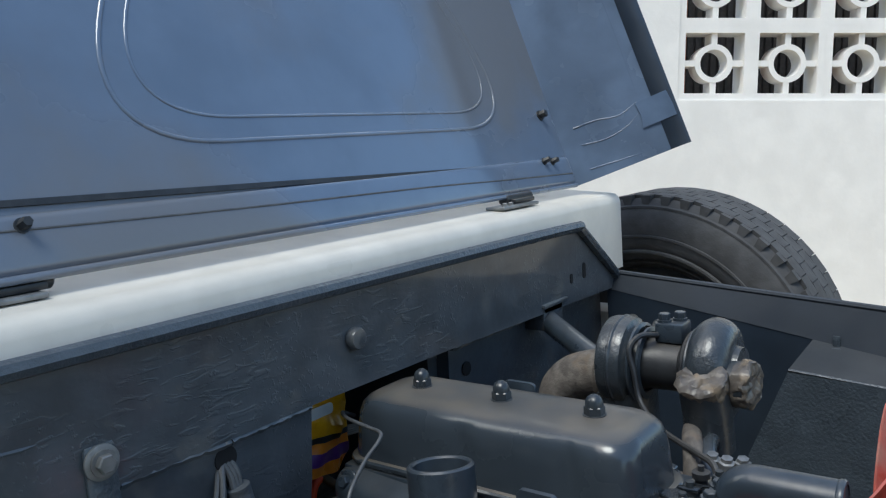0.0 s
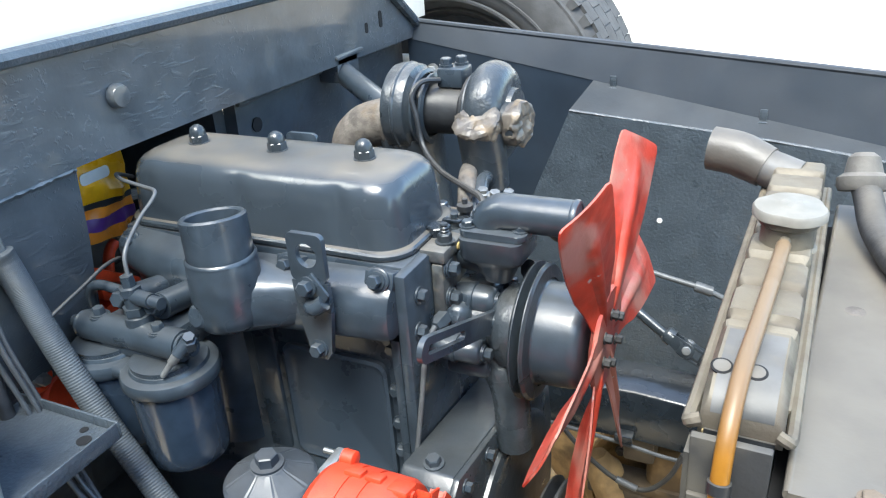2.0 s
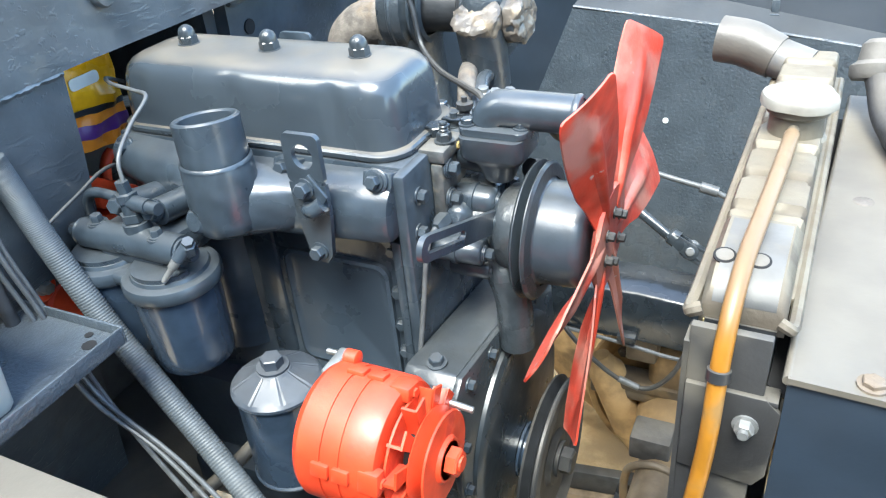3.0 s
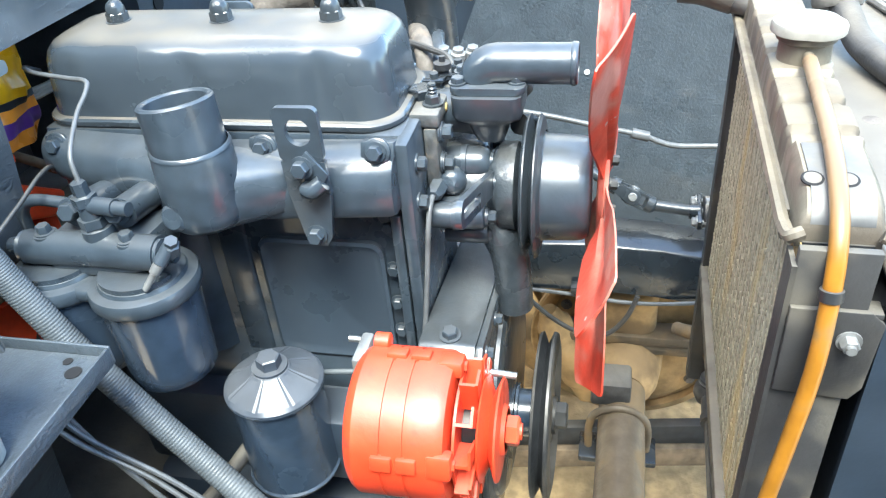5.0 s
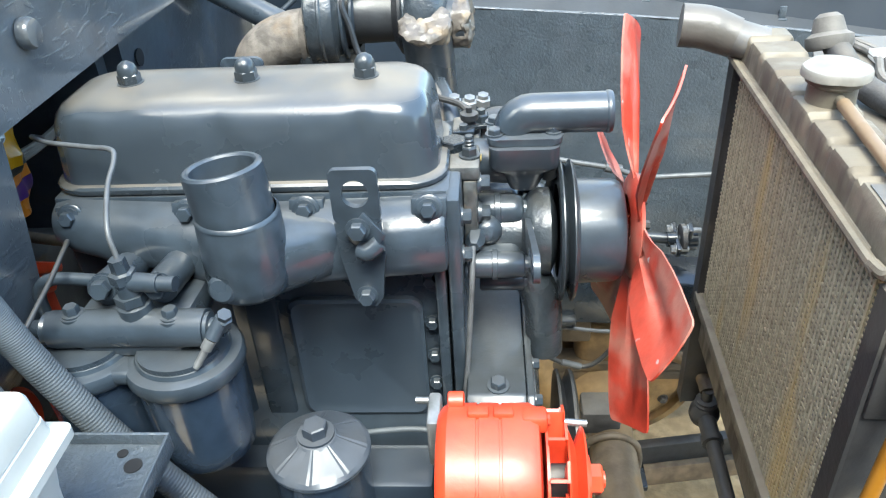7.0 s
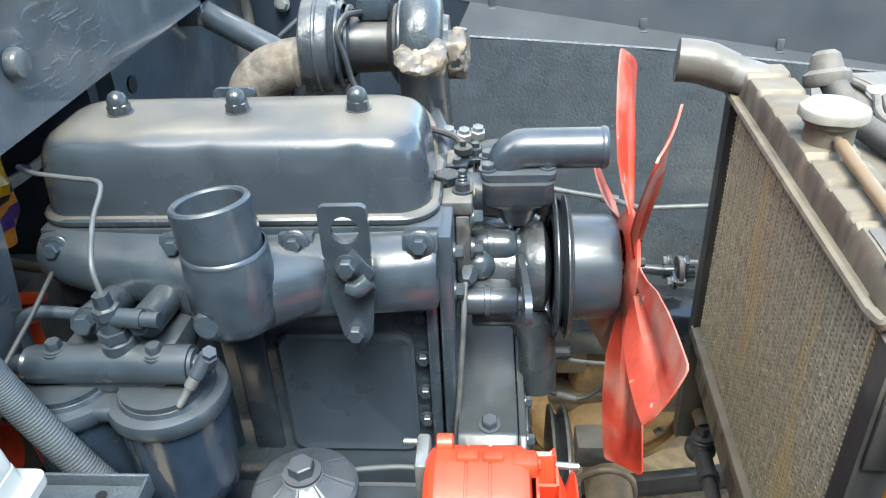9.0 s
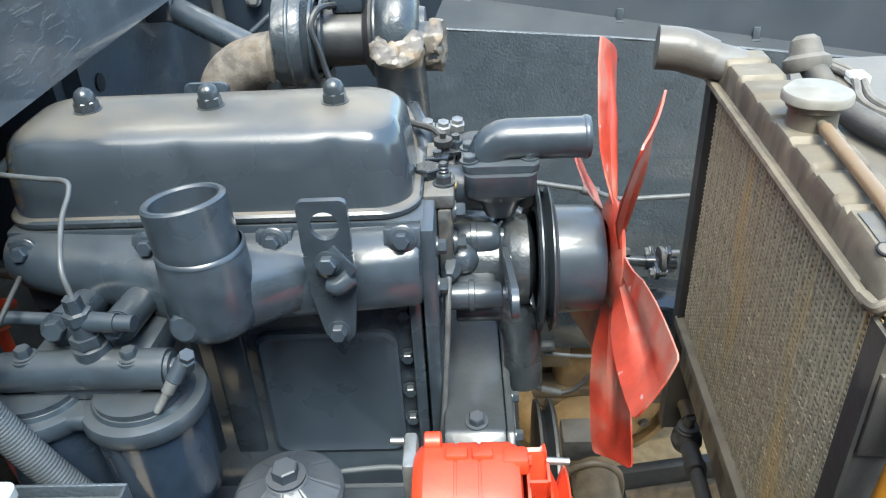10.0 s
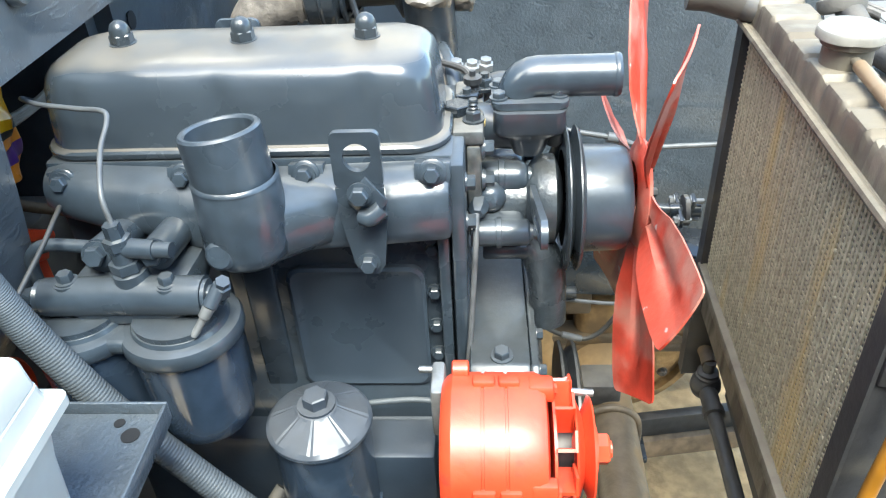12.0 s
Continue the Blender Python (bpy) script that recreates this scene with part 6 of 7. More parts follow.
def front_panel():
    p = thing("radiator_support", "dust-covered sheet-metal panel ahead of the radiator", "body panel", at=(0.65, 0, 0.6), kind="structure")
    bm = bmesh.new()
    prism(bm, [(0.5030, -0.2535), (0.95, -0.275), (0.95, 0.255), (0.57, 0.245), (0.545, 0.165), (0.5260, 0.165), (0.5175, 0.009), (0.5080, -0.144)], (0, 0, 0.921), X, Y, (0, 0, 0.004))
    part("deck", bm, DUSTY, p, smooth=0)
    bm = bmesh.new()
    prism(bm, [(0.5035, -0.2512), (0.95, -0.2735), (0.95, -0.2695), (0.5035, -0.2472)], (0, 0, 0.40), X, Y, (0, 0, 0.5215))
    prism(bm, [(0.5085, -0.246), (0.5115, -0.246), (0.5320, 0.163), (0.5290, 0.163)], (0, 0, 0.40), X, Y, (0, 0, 0.5215))
    part("skirt", bm, NAVY, p, smooth=0)
    # Black strip laid below the gap to stand for its shade.
    bm = bmesh.new()
    prism(bm, [(0.494, -0.236), (0.5075, -0.244), (0.526, 0.160), (0.512, 0.160)], (0, 0, 0.900), X, Y, (0, 0, 0.003))
    part("gap_shade", bm, BORE, p, "black strip for the dark gap behind the radiator", smooth=0)
    bm = bmesh.new()
    tube(bm, [(0.5035, -0.252, 0.9220), (0.5080, -0.144, 0.9220), (0.5175, 0.009, 0.9220), (0.5260, 0.165, 0.9220)], 0.0032, n=10)
    part("rolled_edge", bm, DUSTY, p)
    bm = bmesh.new()
    lathe(bm, (0.537, -0.043, 0.9251), Z, [(0, 0.0072), (0.0003, 0.0066)], 24)
    part("grease_spot", bm, RUST, p, "dark round grease mark")
    for x, y in ((0.543, -0.2455), (0.585, -0.248), (0.64, -0.250)):
        bolt((x, y, 0.925), Z, 0.006, 0.003, RUST, p)


front_panel()


def tubes_and_wires():
    def line(name, pts, r, mat, label, category, n=10, straight=False):
        bm = bmesh.new()
        tube(bm, pts, r, n=n, straight=straight)
        return tagged(part(name, bm, mat, None), label, category)
    o = thing("overflow_tube", "translucent amber overflow tube hanging from the filler neck", "tube", at=(0.47, -0.25, 0.9))
    bm = bmesh.new()
    tube(bm, [(0.483, -0.050, 0.974), (0.480, -0.10, 0.973), (0.476, -0.16, 0.972), (0.472, -0.208, 0.9675), (0.470, -0.240, 0.953), (0.469, -0.2558, 0.925), (0.468, -0.2645, 0.87), (0.463, -0.269, 0.81), (0.455, -0.276, 0.72), (0.455, -0.285, 0.60), (0.45, -0.29, 0.45)], 0.0053, n=14)
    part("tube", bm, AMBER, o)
    bm = bmesh.new()
    lathe(bm, (0.4689, -0.2560, 0.924), (0, -0.25, -1), [(0, 0.0058), (0.0005, 0.0066), (0.007, 0.0066), (0.0075, 0.0058)], 16)
    part("clip", bm, BLACK, o)
    h = thing("heater_hose", "black rubber hose with an elbow end lying on the dusty panel", "hose", at=(0.56, 0.12, 0.95))
    bm = bmesh.new()
    tube(bm, [(0.540, 0.125, 0.965), (0.544, 0.110, 0.955), (0.552, 0.07, 0.940), (0.572, 0.0, 0.938), (0.61, -0.07, 0.938), (0.68, -0.12, 0.938), (0.80, -0.16, 0.938)], 0.0120, n=16)
    part("hose", bm, RUBBER, h)
    bm = bmesh.new()
    lathe(bm, (0.540, 0.127, 0.955), (-0.1, 0.45, 1), [(0, 0.020), (0.004, 0.022), (0.012, 0.022), (0.016, 0.016), (0.03, 0.013), (0.034, 0.008)], 20)
    part("cap", bm, HOSEDUST, h, "dusty hose end cap")
    tc = thing("twin_cable", "pair of thin dusty black cables tied together on the dusty panel", "cable", at=(0.62, 0.1, 0.93))
    for k in range(2):
        bm = bmesh.new()
        tube(bm, [(0.592 + 0.004, 0.232 + 0.008 * k, 0.929), (0.601 + 0.006 * k, 0.205 + 0.008 * k, 0.930), (0.606 + 0.009 * k, 0.165 + 0.006 * k, 0.931), (0.598 + 0.012 * k, 0.07 + 0.004 * k, 0.930), (0.598 + 0.16, 0.07 - 0.13, 0.930)], 0.0042, n=8)
        part("cable", bm, HOSEDUST, tc)
    bm = bmesh.new()
    box(bm, (0.606 - 0.004, 0.165 - 0.008, 0.926), (0.606 + 0.014, 0.165 + 0.014, 0.9362), 0.002)
    part("cable_tie", bm, LABELWHITE, tc, "white cable tie")
    # corrugated conduit
    c = thing("wiring_conduit", "grey corrugated conduit from firewall down past the battery tray", "conduit", at=(-0.1, -0.215, 0.85))
    bm = bmesh.new()
    pts = spline([(-0.150, -0.2215, 0.955), (-0.149, -0.220, 0.945), (-0.145, -0.216, 0.915), (-0.130, -0.213, 0.86), (-0.096, -0.212, 0.785), (-0.050, -0.214, 0.715), (0.010, -0.222, 0.645), (0.09, -0.245, 0.58)], 150)
    tube(bm, pts, 0.0105, n=14, straight=True, radius=lambda s: 0.0121 + 0.00022 * math.sin(s * 2 * math.pi * 205))
    part("corrugated_sleeve", bm, GREYHOSE, c)
    for k in range(3):
        bm = bmesh.new()
        tube(bm, [(-0.168, -0.233 + 0.004 * k, 0.990), (-0.158, -0.231 + 0.004 * k, 0.982), (-0.152, -0.226 + 0.004 * k, 0.966), (-0.149, -0.2245 + 0.003 * k, 0.945)], 0.0034, n=8)
        part("inner_wire", bm, WIRE, c)
    w = thing("wire_bundle", "thin grey wires running down from the firewall hole", "wires", at=(-0.15, -0.24, 0.9))
    for k, (dx, dy) in enumerate(((0.0, -0.022), (-0.004, -0.034), (0.002, -0.028))):
        bm = bmesh.new()
        tube(bm, [(-0.165, -0.229 + 0.002 * k, 0.988), (-0.146 + dx, -0.232 + dy * 0.3, 0.96), (-0.135 + dx, -0.232 + dy, 0.90), (-0.125 + dx, -0.225 + dy, 0.82), (-0.10 + dx, -0.22 + dy, 0.72), (-0.05 + 0.02 * k, -0.25, 0.66), (0.03 + 0.03 * k, -0.26, 0.58)], 0.0026, n=8)
        part("wire", bm, WIRE, w)
    line("fuel_line", [(-0.073, -0.158, 0.912), (-0.078, -0.150, 0.933), (-0.086, -0.118, 0.952), (-0.0865, -0.096, 0.964), (-0.092, -0.086, 0.969), (-0.115, -0.078, 0.968), (-0.150, -0.072, 0.970), (-0.170, -0.060, 0.970), (-0.182, -0.03, 0.955)], 0.0021, WIRE, "thin grey steel fuel pipe from the filter", "pipe")
    line("fuel_pipe", [(-0.090, -0.140, 0.877), (-0.118, -0.137, 0.879), (-0.144, -0.137, 0.880), (-0.158, -0.137, 0.872), (-0.165, -0.135, 0.852), (-0.166, -0.130, 0.80), (-0.165, -0.12, 0.70)], 0.0055, ENGINE, "painted rubber fuel hose into the filter head", "pipe")
    line("choke_cable", [(-0.134, -0.222, 0.874), (-0.131, -0.205, 0.884), (-0.129, -0.165, 0.896), (-0.130, -0.138, 0.903), (-0.140, -0.110, 0.898), (-0.16, -0.085, 0.88)], 0.0020, BLACK, "thin dark cable behind the fuel filter", "cable")
    lm = thing("loom", "bundle of tan-grey wires behind the engine", "wires", at=(-0.24, -0.02, 0.93))
    for k in range(4):
        bm = bmesh.new()
        tube(bm, [(-0.305, -0.124, 0.930 + 0.003 * k), (-0.29, -0.07, 0.921 + 0.003 * k), (-0.28, -0.029, 0.908 + 0.003 * k), (-0.275, 0.047, 0.890 + 0.003 * k), (-0.262, 0.10, 0.893 + 0.002 * k), (-0.25, 0.136, 0.905 + 0.002 * k)], 0.0030, n=8)
        part("wire", bm, BROWNWIRE, lm)
    line("breather_hose", [(0.03, -0.102, 0.655), (0.077, -0.108, 0.671), (0.106, -0.108, 0.6755), (0.136, -0.108, 0.677), (0.175, -0.110, 0.672)], 0.0029, GREYHOSE, "thin pale hose low along the crankcase", "hose")
    # oil pressure line on the front plate
    o = thing("oil_pipe", "thin steel pipe with union nut beside the water pump", "pipe", at=(0.19, -0.09, 0.82))
    bm = bmesh.new()
    tube(bm, [(0.1915, -0.050, 0.8465), (0.191, -0.064, 0.840), (0.190, -0.073, 0.820), (0.1875, -0.079, 0.785), (0.1845, -0.087, 0.745), (0.1800, -0.094, 0.70), (0.176, -0.098, 0.66)], 0.0026, n=10)
    part("pipe", bm, WIRE, o)
    bm = bmesh.new()
    lathe(bm, (0.1965, -0.006, 0.849), (-0.10, -1, -0.06), [(0, 0.0062), (0.010, 0.0062), (0.0105, 0.0082), (0.022, 0.0082), (0.0225, 0.0066), (0.026, 0.0066), (0.0265, 0.0088), (0.038, 0.0088), (0.044, 0.005)], 6)
    part("union_nut", bm, ENGINE, o, "dirty grey union nut")
    line("bypass_hose", [(0.262, 0.02, 0.885), (0.272, 0.045, 0.87), (0.27, 0.06, 0.84), (0.25, 0.06, 0.81)], 0.010, BLACK, "short black bypass hose behind the pulley", "hose")
    line("bypass_hose", [(0.192, 0.068, 0.908), (0.215, 0.10, 0.905), (0.240, 0.135, 0.885), (0.250, 0.16, 0.86)], 0.011, BLACK, "short black hose at the cylinder head", "hose")
    b = thing("brake_line", "thin grey pipe with a clip across the dark panel", "pipe", at=(0.35, 0.45, 0.7))
    bm = bmesh.new()
    tube(bm, [(0.18, 0.40, 0.725), (0.26, 0.40, 0.712), (0.33, 0.40, 0.697), (0.386, 0.401, 0.685), (0.43, 0.405, 0.668), (0.48, 0.41, 0.665), (0.58, 0.41, 0.668)], 0.0040, n=10)
    part("pipe", bm, WIRE, b)
    bm = bmesh.new()
    cyl(bm, (0.374, 0.4005, 0.688), (0.398, 0.4015, 0.682), 0.0075, n=12)
    part("clip", bm, WIRE, b)

    b = thing("brake_hose", "dark hanging brake hose with a crimped sleeve by the rail", "hose", at=(0.33, 0.25, 0.44))
    bm = bmesh.new()
    tube(bm, [(0.215, 0.262, 0.520), (0.231, 0.252, 0.503), (0.265, 0.250, 0.468), (0.300, 0.250, 0.442), (0.332, 0.250, 0.430), (0.357, 0.250, 0.438), (0.380, 0.251, 0.468), (0.394, 0.256, 0.505)], 0.0036, n=10)
    part("hose", bm, BLACK, b)
    bm = bmesh.new()
    cyl(bm, (0.306, 0.250, 0.4395), (0.336, 0.250, 0.4300), 0.0052, n=12, bevel=0.001)
    part("sleeve", bm, WIRE, b, "grey crimped sleeve")


tubes_and_wires()


def steering():
    s_shaft = thing("steering_shaft", "grey steering shaft with universal joint", "steering shaft", at=(0.40, 0.34, 0.62))
    bm = bmesh.new()
    cyl(bm, (0.20, 0.38, 0.72), (0.355, 0.338, 0.633), 0.0075, n=14)
    cyl(bm, (0.405, 0.328, 0.613), (0.50, 0.315, 0.610), 0.008, n=14)
    part("shaft", bm, CASE, s_shaft)
    pin = V(0.378, 0.331, 0.626)
    back, ahead = V(-0.872, 0.236, 0.428).normalized(), V(0.90, -0.10, -0.43).normalized()
    side = V(0.10, -0.93, 0.30).normalized()
    upward = side.cross(ahead).normalized()
    for along, across, other in ((back, side, side.cross(back).normalized()), (ahead, upward, side)):
        bm = bmesh.new()
        lobe = [(0.011 * math.cos(a), 0.011 * math.sin(a)) for a in [radians(-90 - 180 * k / 8) for k in range(9)]]
        for s in (-1, 1):
            prism(bm, lobe + [(0.022, 0.008), (0.030, 0.007), (0.030, -0.007), (0.022, -0.008)], pin + across * (s * 0.0095 - 0.002), along, other, across * 0.004, bevel=0.0008)
        lathe(bm, pin + along * 0.022, along, [(0, 0.0125), (0.010, 0.0125), (0.014, 0.009)], 18)
        part("yoke", bm, CASE, s_shaft, "painted forked joint yoke")
        bm = bmesh.new()
        lathe(bm, pin - across * 0.0135, across, [(0, 0.0035), (0.0, 0.0052), (0.001, 0.0062), (0.026, 0.0062), (0.027, 0.0052), (0.027, 0.0035)], 18)
        part("bearing_cap", bm, ZINC, s_shaft, "bare steel bearing cap")
    bm = bmesh.new()
    lathe(bm, (0.474, 0.318, 0.612), X, [(0, 0.020), (0.001, 0.022), (0.007, 0.022), (0.008, 0.020)], 24)
    part("rubber_disc", bm, RUBBER, s_shaft, "black rubber coupling disc")
    for x, turn in ((0.466, 0.3), (0.4825, 0.3 + math.pi / 2)):
        bm = bmesh.new()
        box(bm, (0, -0.027, -0.0085), (0.0065, 0.027, 0.0085), 0.002, m=Matrix.Translation((x, 0.318, 0.612)) @ Matrix.Rotation(turn, 4, "X"))
        cyl(bm, (x + 0.003, 0.318, 0.612), (x - 0.010 if x < 0.47 else x + 0.016, 0.318, 0.612), 0.011, n=16)
        part("coupling_yoke", bm, FRAME, s_shaft)
        for s in (-1, 1):
            p = V(x, 0.318 - s * 0.019 * math.cos(turn), 0.612 - s * 0.019 * math.sin(turn))
            bm = bmesh.new()
            hexbolt(bm, p, -X, 0.0064, 0.006)
            cyl(bm, p, p + V(0.018, 0, 0), 0.0042, n=10)
            part("coupling_bolt", bm, ZINC, s_shaft, "bare zinc bolt")


steering()


def chassis():
    f = thing("chassis_rail", "black painted chassis side rail", "chassis", at=(0.2, 0.33, 0.5))
    bm = bmesh.new()
    loft(bm, [[V(x, 0.27, z - 0.040), V(x, 0.27, z + 0.036), V(x, 0.274, z + 0.040), V(x, 0.345, z + 0.040), V(x, 0.345, z - 0.040)] for x, z in ((-0.9, 0.50), (0.1, 0.520), (0.2, 0.535), (0.32, 0.541), (0.42, 0.535), (0.52, 0.520), (0.9, 0.48))])
    part("rail", bm, FRAME, f, smooth=50)
    bm = bmesh.new()
    tube(bm, [(0.20, 0.265, 0.502), (0.30, 0.262, 0.497), (0.38, 0.262, 0.488), (0.46, 0.262, 0.493), (0.56, 0.265, 0.51)], 0.003, n=8)
    part("brake_pipe", bm, WIRE, f)
    bm = bmesh.new()
    box(bm, (0.300, 0.252, 0.505), (0.326, 0.2695, 0.516), 0.002)
    part("clip", bm, FRAME, f)
    bm = bmesh.new()
    box(bm, (0.308, 0.280, 0.452), (0.352, 0.335, 0.4945), 0.004)
    part("bracket", bm, AXLE, f, "muddy rail bracket")
    g = thing("chassis_rail", "black painted chassis side rail below the battery", "chassis", at=(0.2, -0.36, 0.5))
    bm = bmesh.new()
    loft(bm, [[V(x, -0.40, z - 0.035), V(x, -0.40, z + 0.035), V(x, -0.33, z + 0.035), V(x, -0.33, z - 0.035)] for x, z in ((-0.9, 0.40), (0.2, 0.41), (0.5, 0.41), (0.9, 0.40))])
    part("rail", bm, FRAME, g, smooth=50)
    c = thing("cross_member", "black steel bar with an old plank below it near the ground", "chassis", at=(0.45, 0.30, 0.13))
    slope = V(1.0, 0.15, 0.0)
    for name, mat, y, z0, z1, th in (("upright_bar", BLACK, 0.300, 0.158, 0.201, 0.02), ("plank", WOOD, 0.290, 0.112, 0.1565, 0.05)):
        bm = bmesh.new()
        prism(bm, [(-0.33, z0), (0.27, z0), (0.27, z1), (-0.33, z1)], (0.48, y, 0), slope, Z, (0, th, 0), bevel=0.003)
        part(name, bm, mat, c, "old brown plank" if mat is WOOD else "")

    a = thing("front_axle", "mud-coated front axle with u-bolt and brake backing plate", "axle", at=(0.40, 0.15, 0.31))
    bm = bmesh.new()
    cyl(bm, (0.376, -0.50, 0.300), (0.384, 0.30, 0.317), 0.0345, n=28)
    part("axle_tube", bm, AXLE, a)
    bm = bmesh.new()
    lathe(bm, (0.383, 0.252, 0.318), Y, [(0, 0.035), (0.008, 0.040), (0.014, 0.047), (0.024, 0.050), (0.028, 0.054), (0.06, 0.060), (0.09, 0.064)], 36)
    part("axle_flare", bm, MUD, a)
    bm = bmesh.new()
    lathe(bm, (0.392, 0.362, 0.328), -Y, [(-0.04, 0.150), (-0.005, 0.162), (0.004, 0.162), (0.007, 0.159), (0.007, 0.149), (-0.006, 0.147), (-0.006, 0.136), (0.002, 0.134), (0.004, 0.118), (0.010, 0.100), (0.014, 0.07), (0.016, 0.0)], 56, caps=False)
    part("brake_plate", bm, MUD, a, "mud-brown round brake backing plate", smooth=30)
    for k in range(8):
        t = 2 * math.pi * k / 8 + 0.18
        bm = bmesh.new()
        hexbolt(bm, (0.392 + 0.125 * math.cos(t), 0.359, 0.328 + 0.125 * math.sin(t)), -Y, 0.007, 0.006)
        part("plate_bolt", bm, RUST, a)
    bm = bmesh.new()
    tube(bm, [(0.336, 0.185, 0.262), (0.336, 0.185, 0.310), (0.346, 0.185, 0.338), (0.378, 0.185, 0.351), (0.410, 0.185, 0.338), (0.421, 0.185, 0.310), (0.421, 0.185, 0.262)], 0.006, n=10)
    part("u_bolt", bm, AXLE, a, "rusty spring u-bolt")
    bm = bmesh.new()
    box(bm, (0.322, 0.160, 0.256), (0.436, 0.212, 0.267), 0.003)
    part("spring_plate", bm, FRAME, a)
    bm = bmesh.new()
    box(bm, (0.336, 0.200, 0.338), (0.394, 0.250, 0.380), 0.005)
    part("rubber_stop", bm, RUBBER, a, "black rubber bump stop")
    bm = bmesh.new()
    lathe(bm, (0.262, 0.315, 0.42), V(0.36, 0.06, -1), [(0, 0.014), (0.02, 0.022), (0.03, 0.0285), (0.15, 0.0285), (0.16, 0.024), (0.20, 0.018)], 24)
    part("damper", bm, MUD, a)
    bm = bmesh.new()
    box(bm, (0.25, 0.300, 0.372), (0.60, 0.342, 0.390), 0.004)
    box(bm, (0.25, 0.303, 0.352), (0.60, 0.340, 0.3715), 0.004)
    part("leaf_spring", bm, AXLE, a)
    bm = bmesh.new()
    box(bm, (0.335, 0.307, 0.352), (0.43, 0.375, 0.462), 0.022, segs=3)
    part("spring_clamp", bm, MUD, a)

    h = thing("muddy_tyre", "mud-caked front tyre with brake drum below the inner panel", "tyre", at=(0.40, 0.54, 0.37))
    bm = bmesh.new()
    lathe(bm, (0.40, 0.52, 0.37), Y, [(0.0, 0.20), (-0.012, 0.24), (-0.012, 0.29), (0.0, 0.33), (0.02, 0.355), (0.05, 0.365), (0.16, 0.365), (0.19, 0.35), (0.20, 0.20)], 56, caps=False)
    part("tyre", bm, MUD, h)
    bm = bmesh.new()
    lathe(bm, (0.40, 0.50, 0.37), Y, [(0.0, 0.03), (0.0, 0.14), (0.02, 0.15), (0.05, 0.15), (0.06, 0.205), (0.08, 0.205), (0.08, 0.0)], 48, caps=False)
    part("brake_drum", bm, MUD, h)

    t = thing("tie_rod", "black steering tie rod with greasy ball joint", "tie rod", at=(0.48, 0.1, 0.45))
    bm = bmesh.new()
    cyl(bm, (0.488, 0.112, 0.452), (0.470, -0.40, 0.44), 0.0095, n=16)
    lathe(bm, (0.488, 0.118, 0.452), (-0.03, -1, -0.02), [(0, 0.012), (0.028, 0.012), (0.029, 0.0140), (0.040, 0.0140), (0.041, 0.011)], 14)
    part("rod", bm, BLACK, t)
    bm = bmesh.new()
    lathe(bm, (0.488, 0.134, 0.436), Z, [(0, 0.011), (0.004, 0.017), (0.014, 0.0205), (0.024, 0.0190), (0.030, 0.013), (0.0315, 0.0150), (0.0345, 0.0150), (0.036, 0.0125), (0.0375, 0.0140), (0.0405, 0.0140), (0.042, 0.008), (0.056, 0.007)], 24)
    part("ball_joint", bm, BLACK, t)
    bm = bmesh.new()
    tube(bm, [(0.488, 0.136, 0.488), (0.485, 0.160, 0.494), (0.472, 0.195, 0.492), (0.448, 0.225, 0.478)], 0.0095, n=14)
    part("steering_arm", bm, AXLE, t)


chassis()


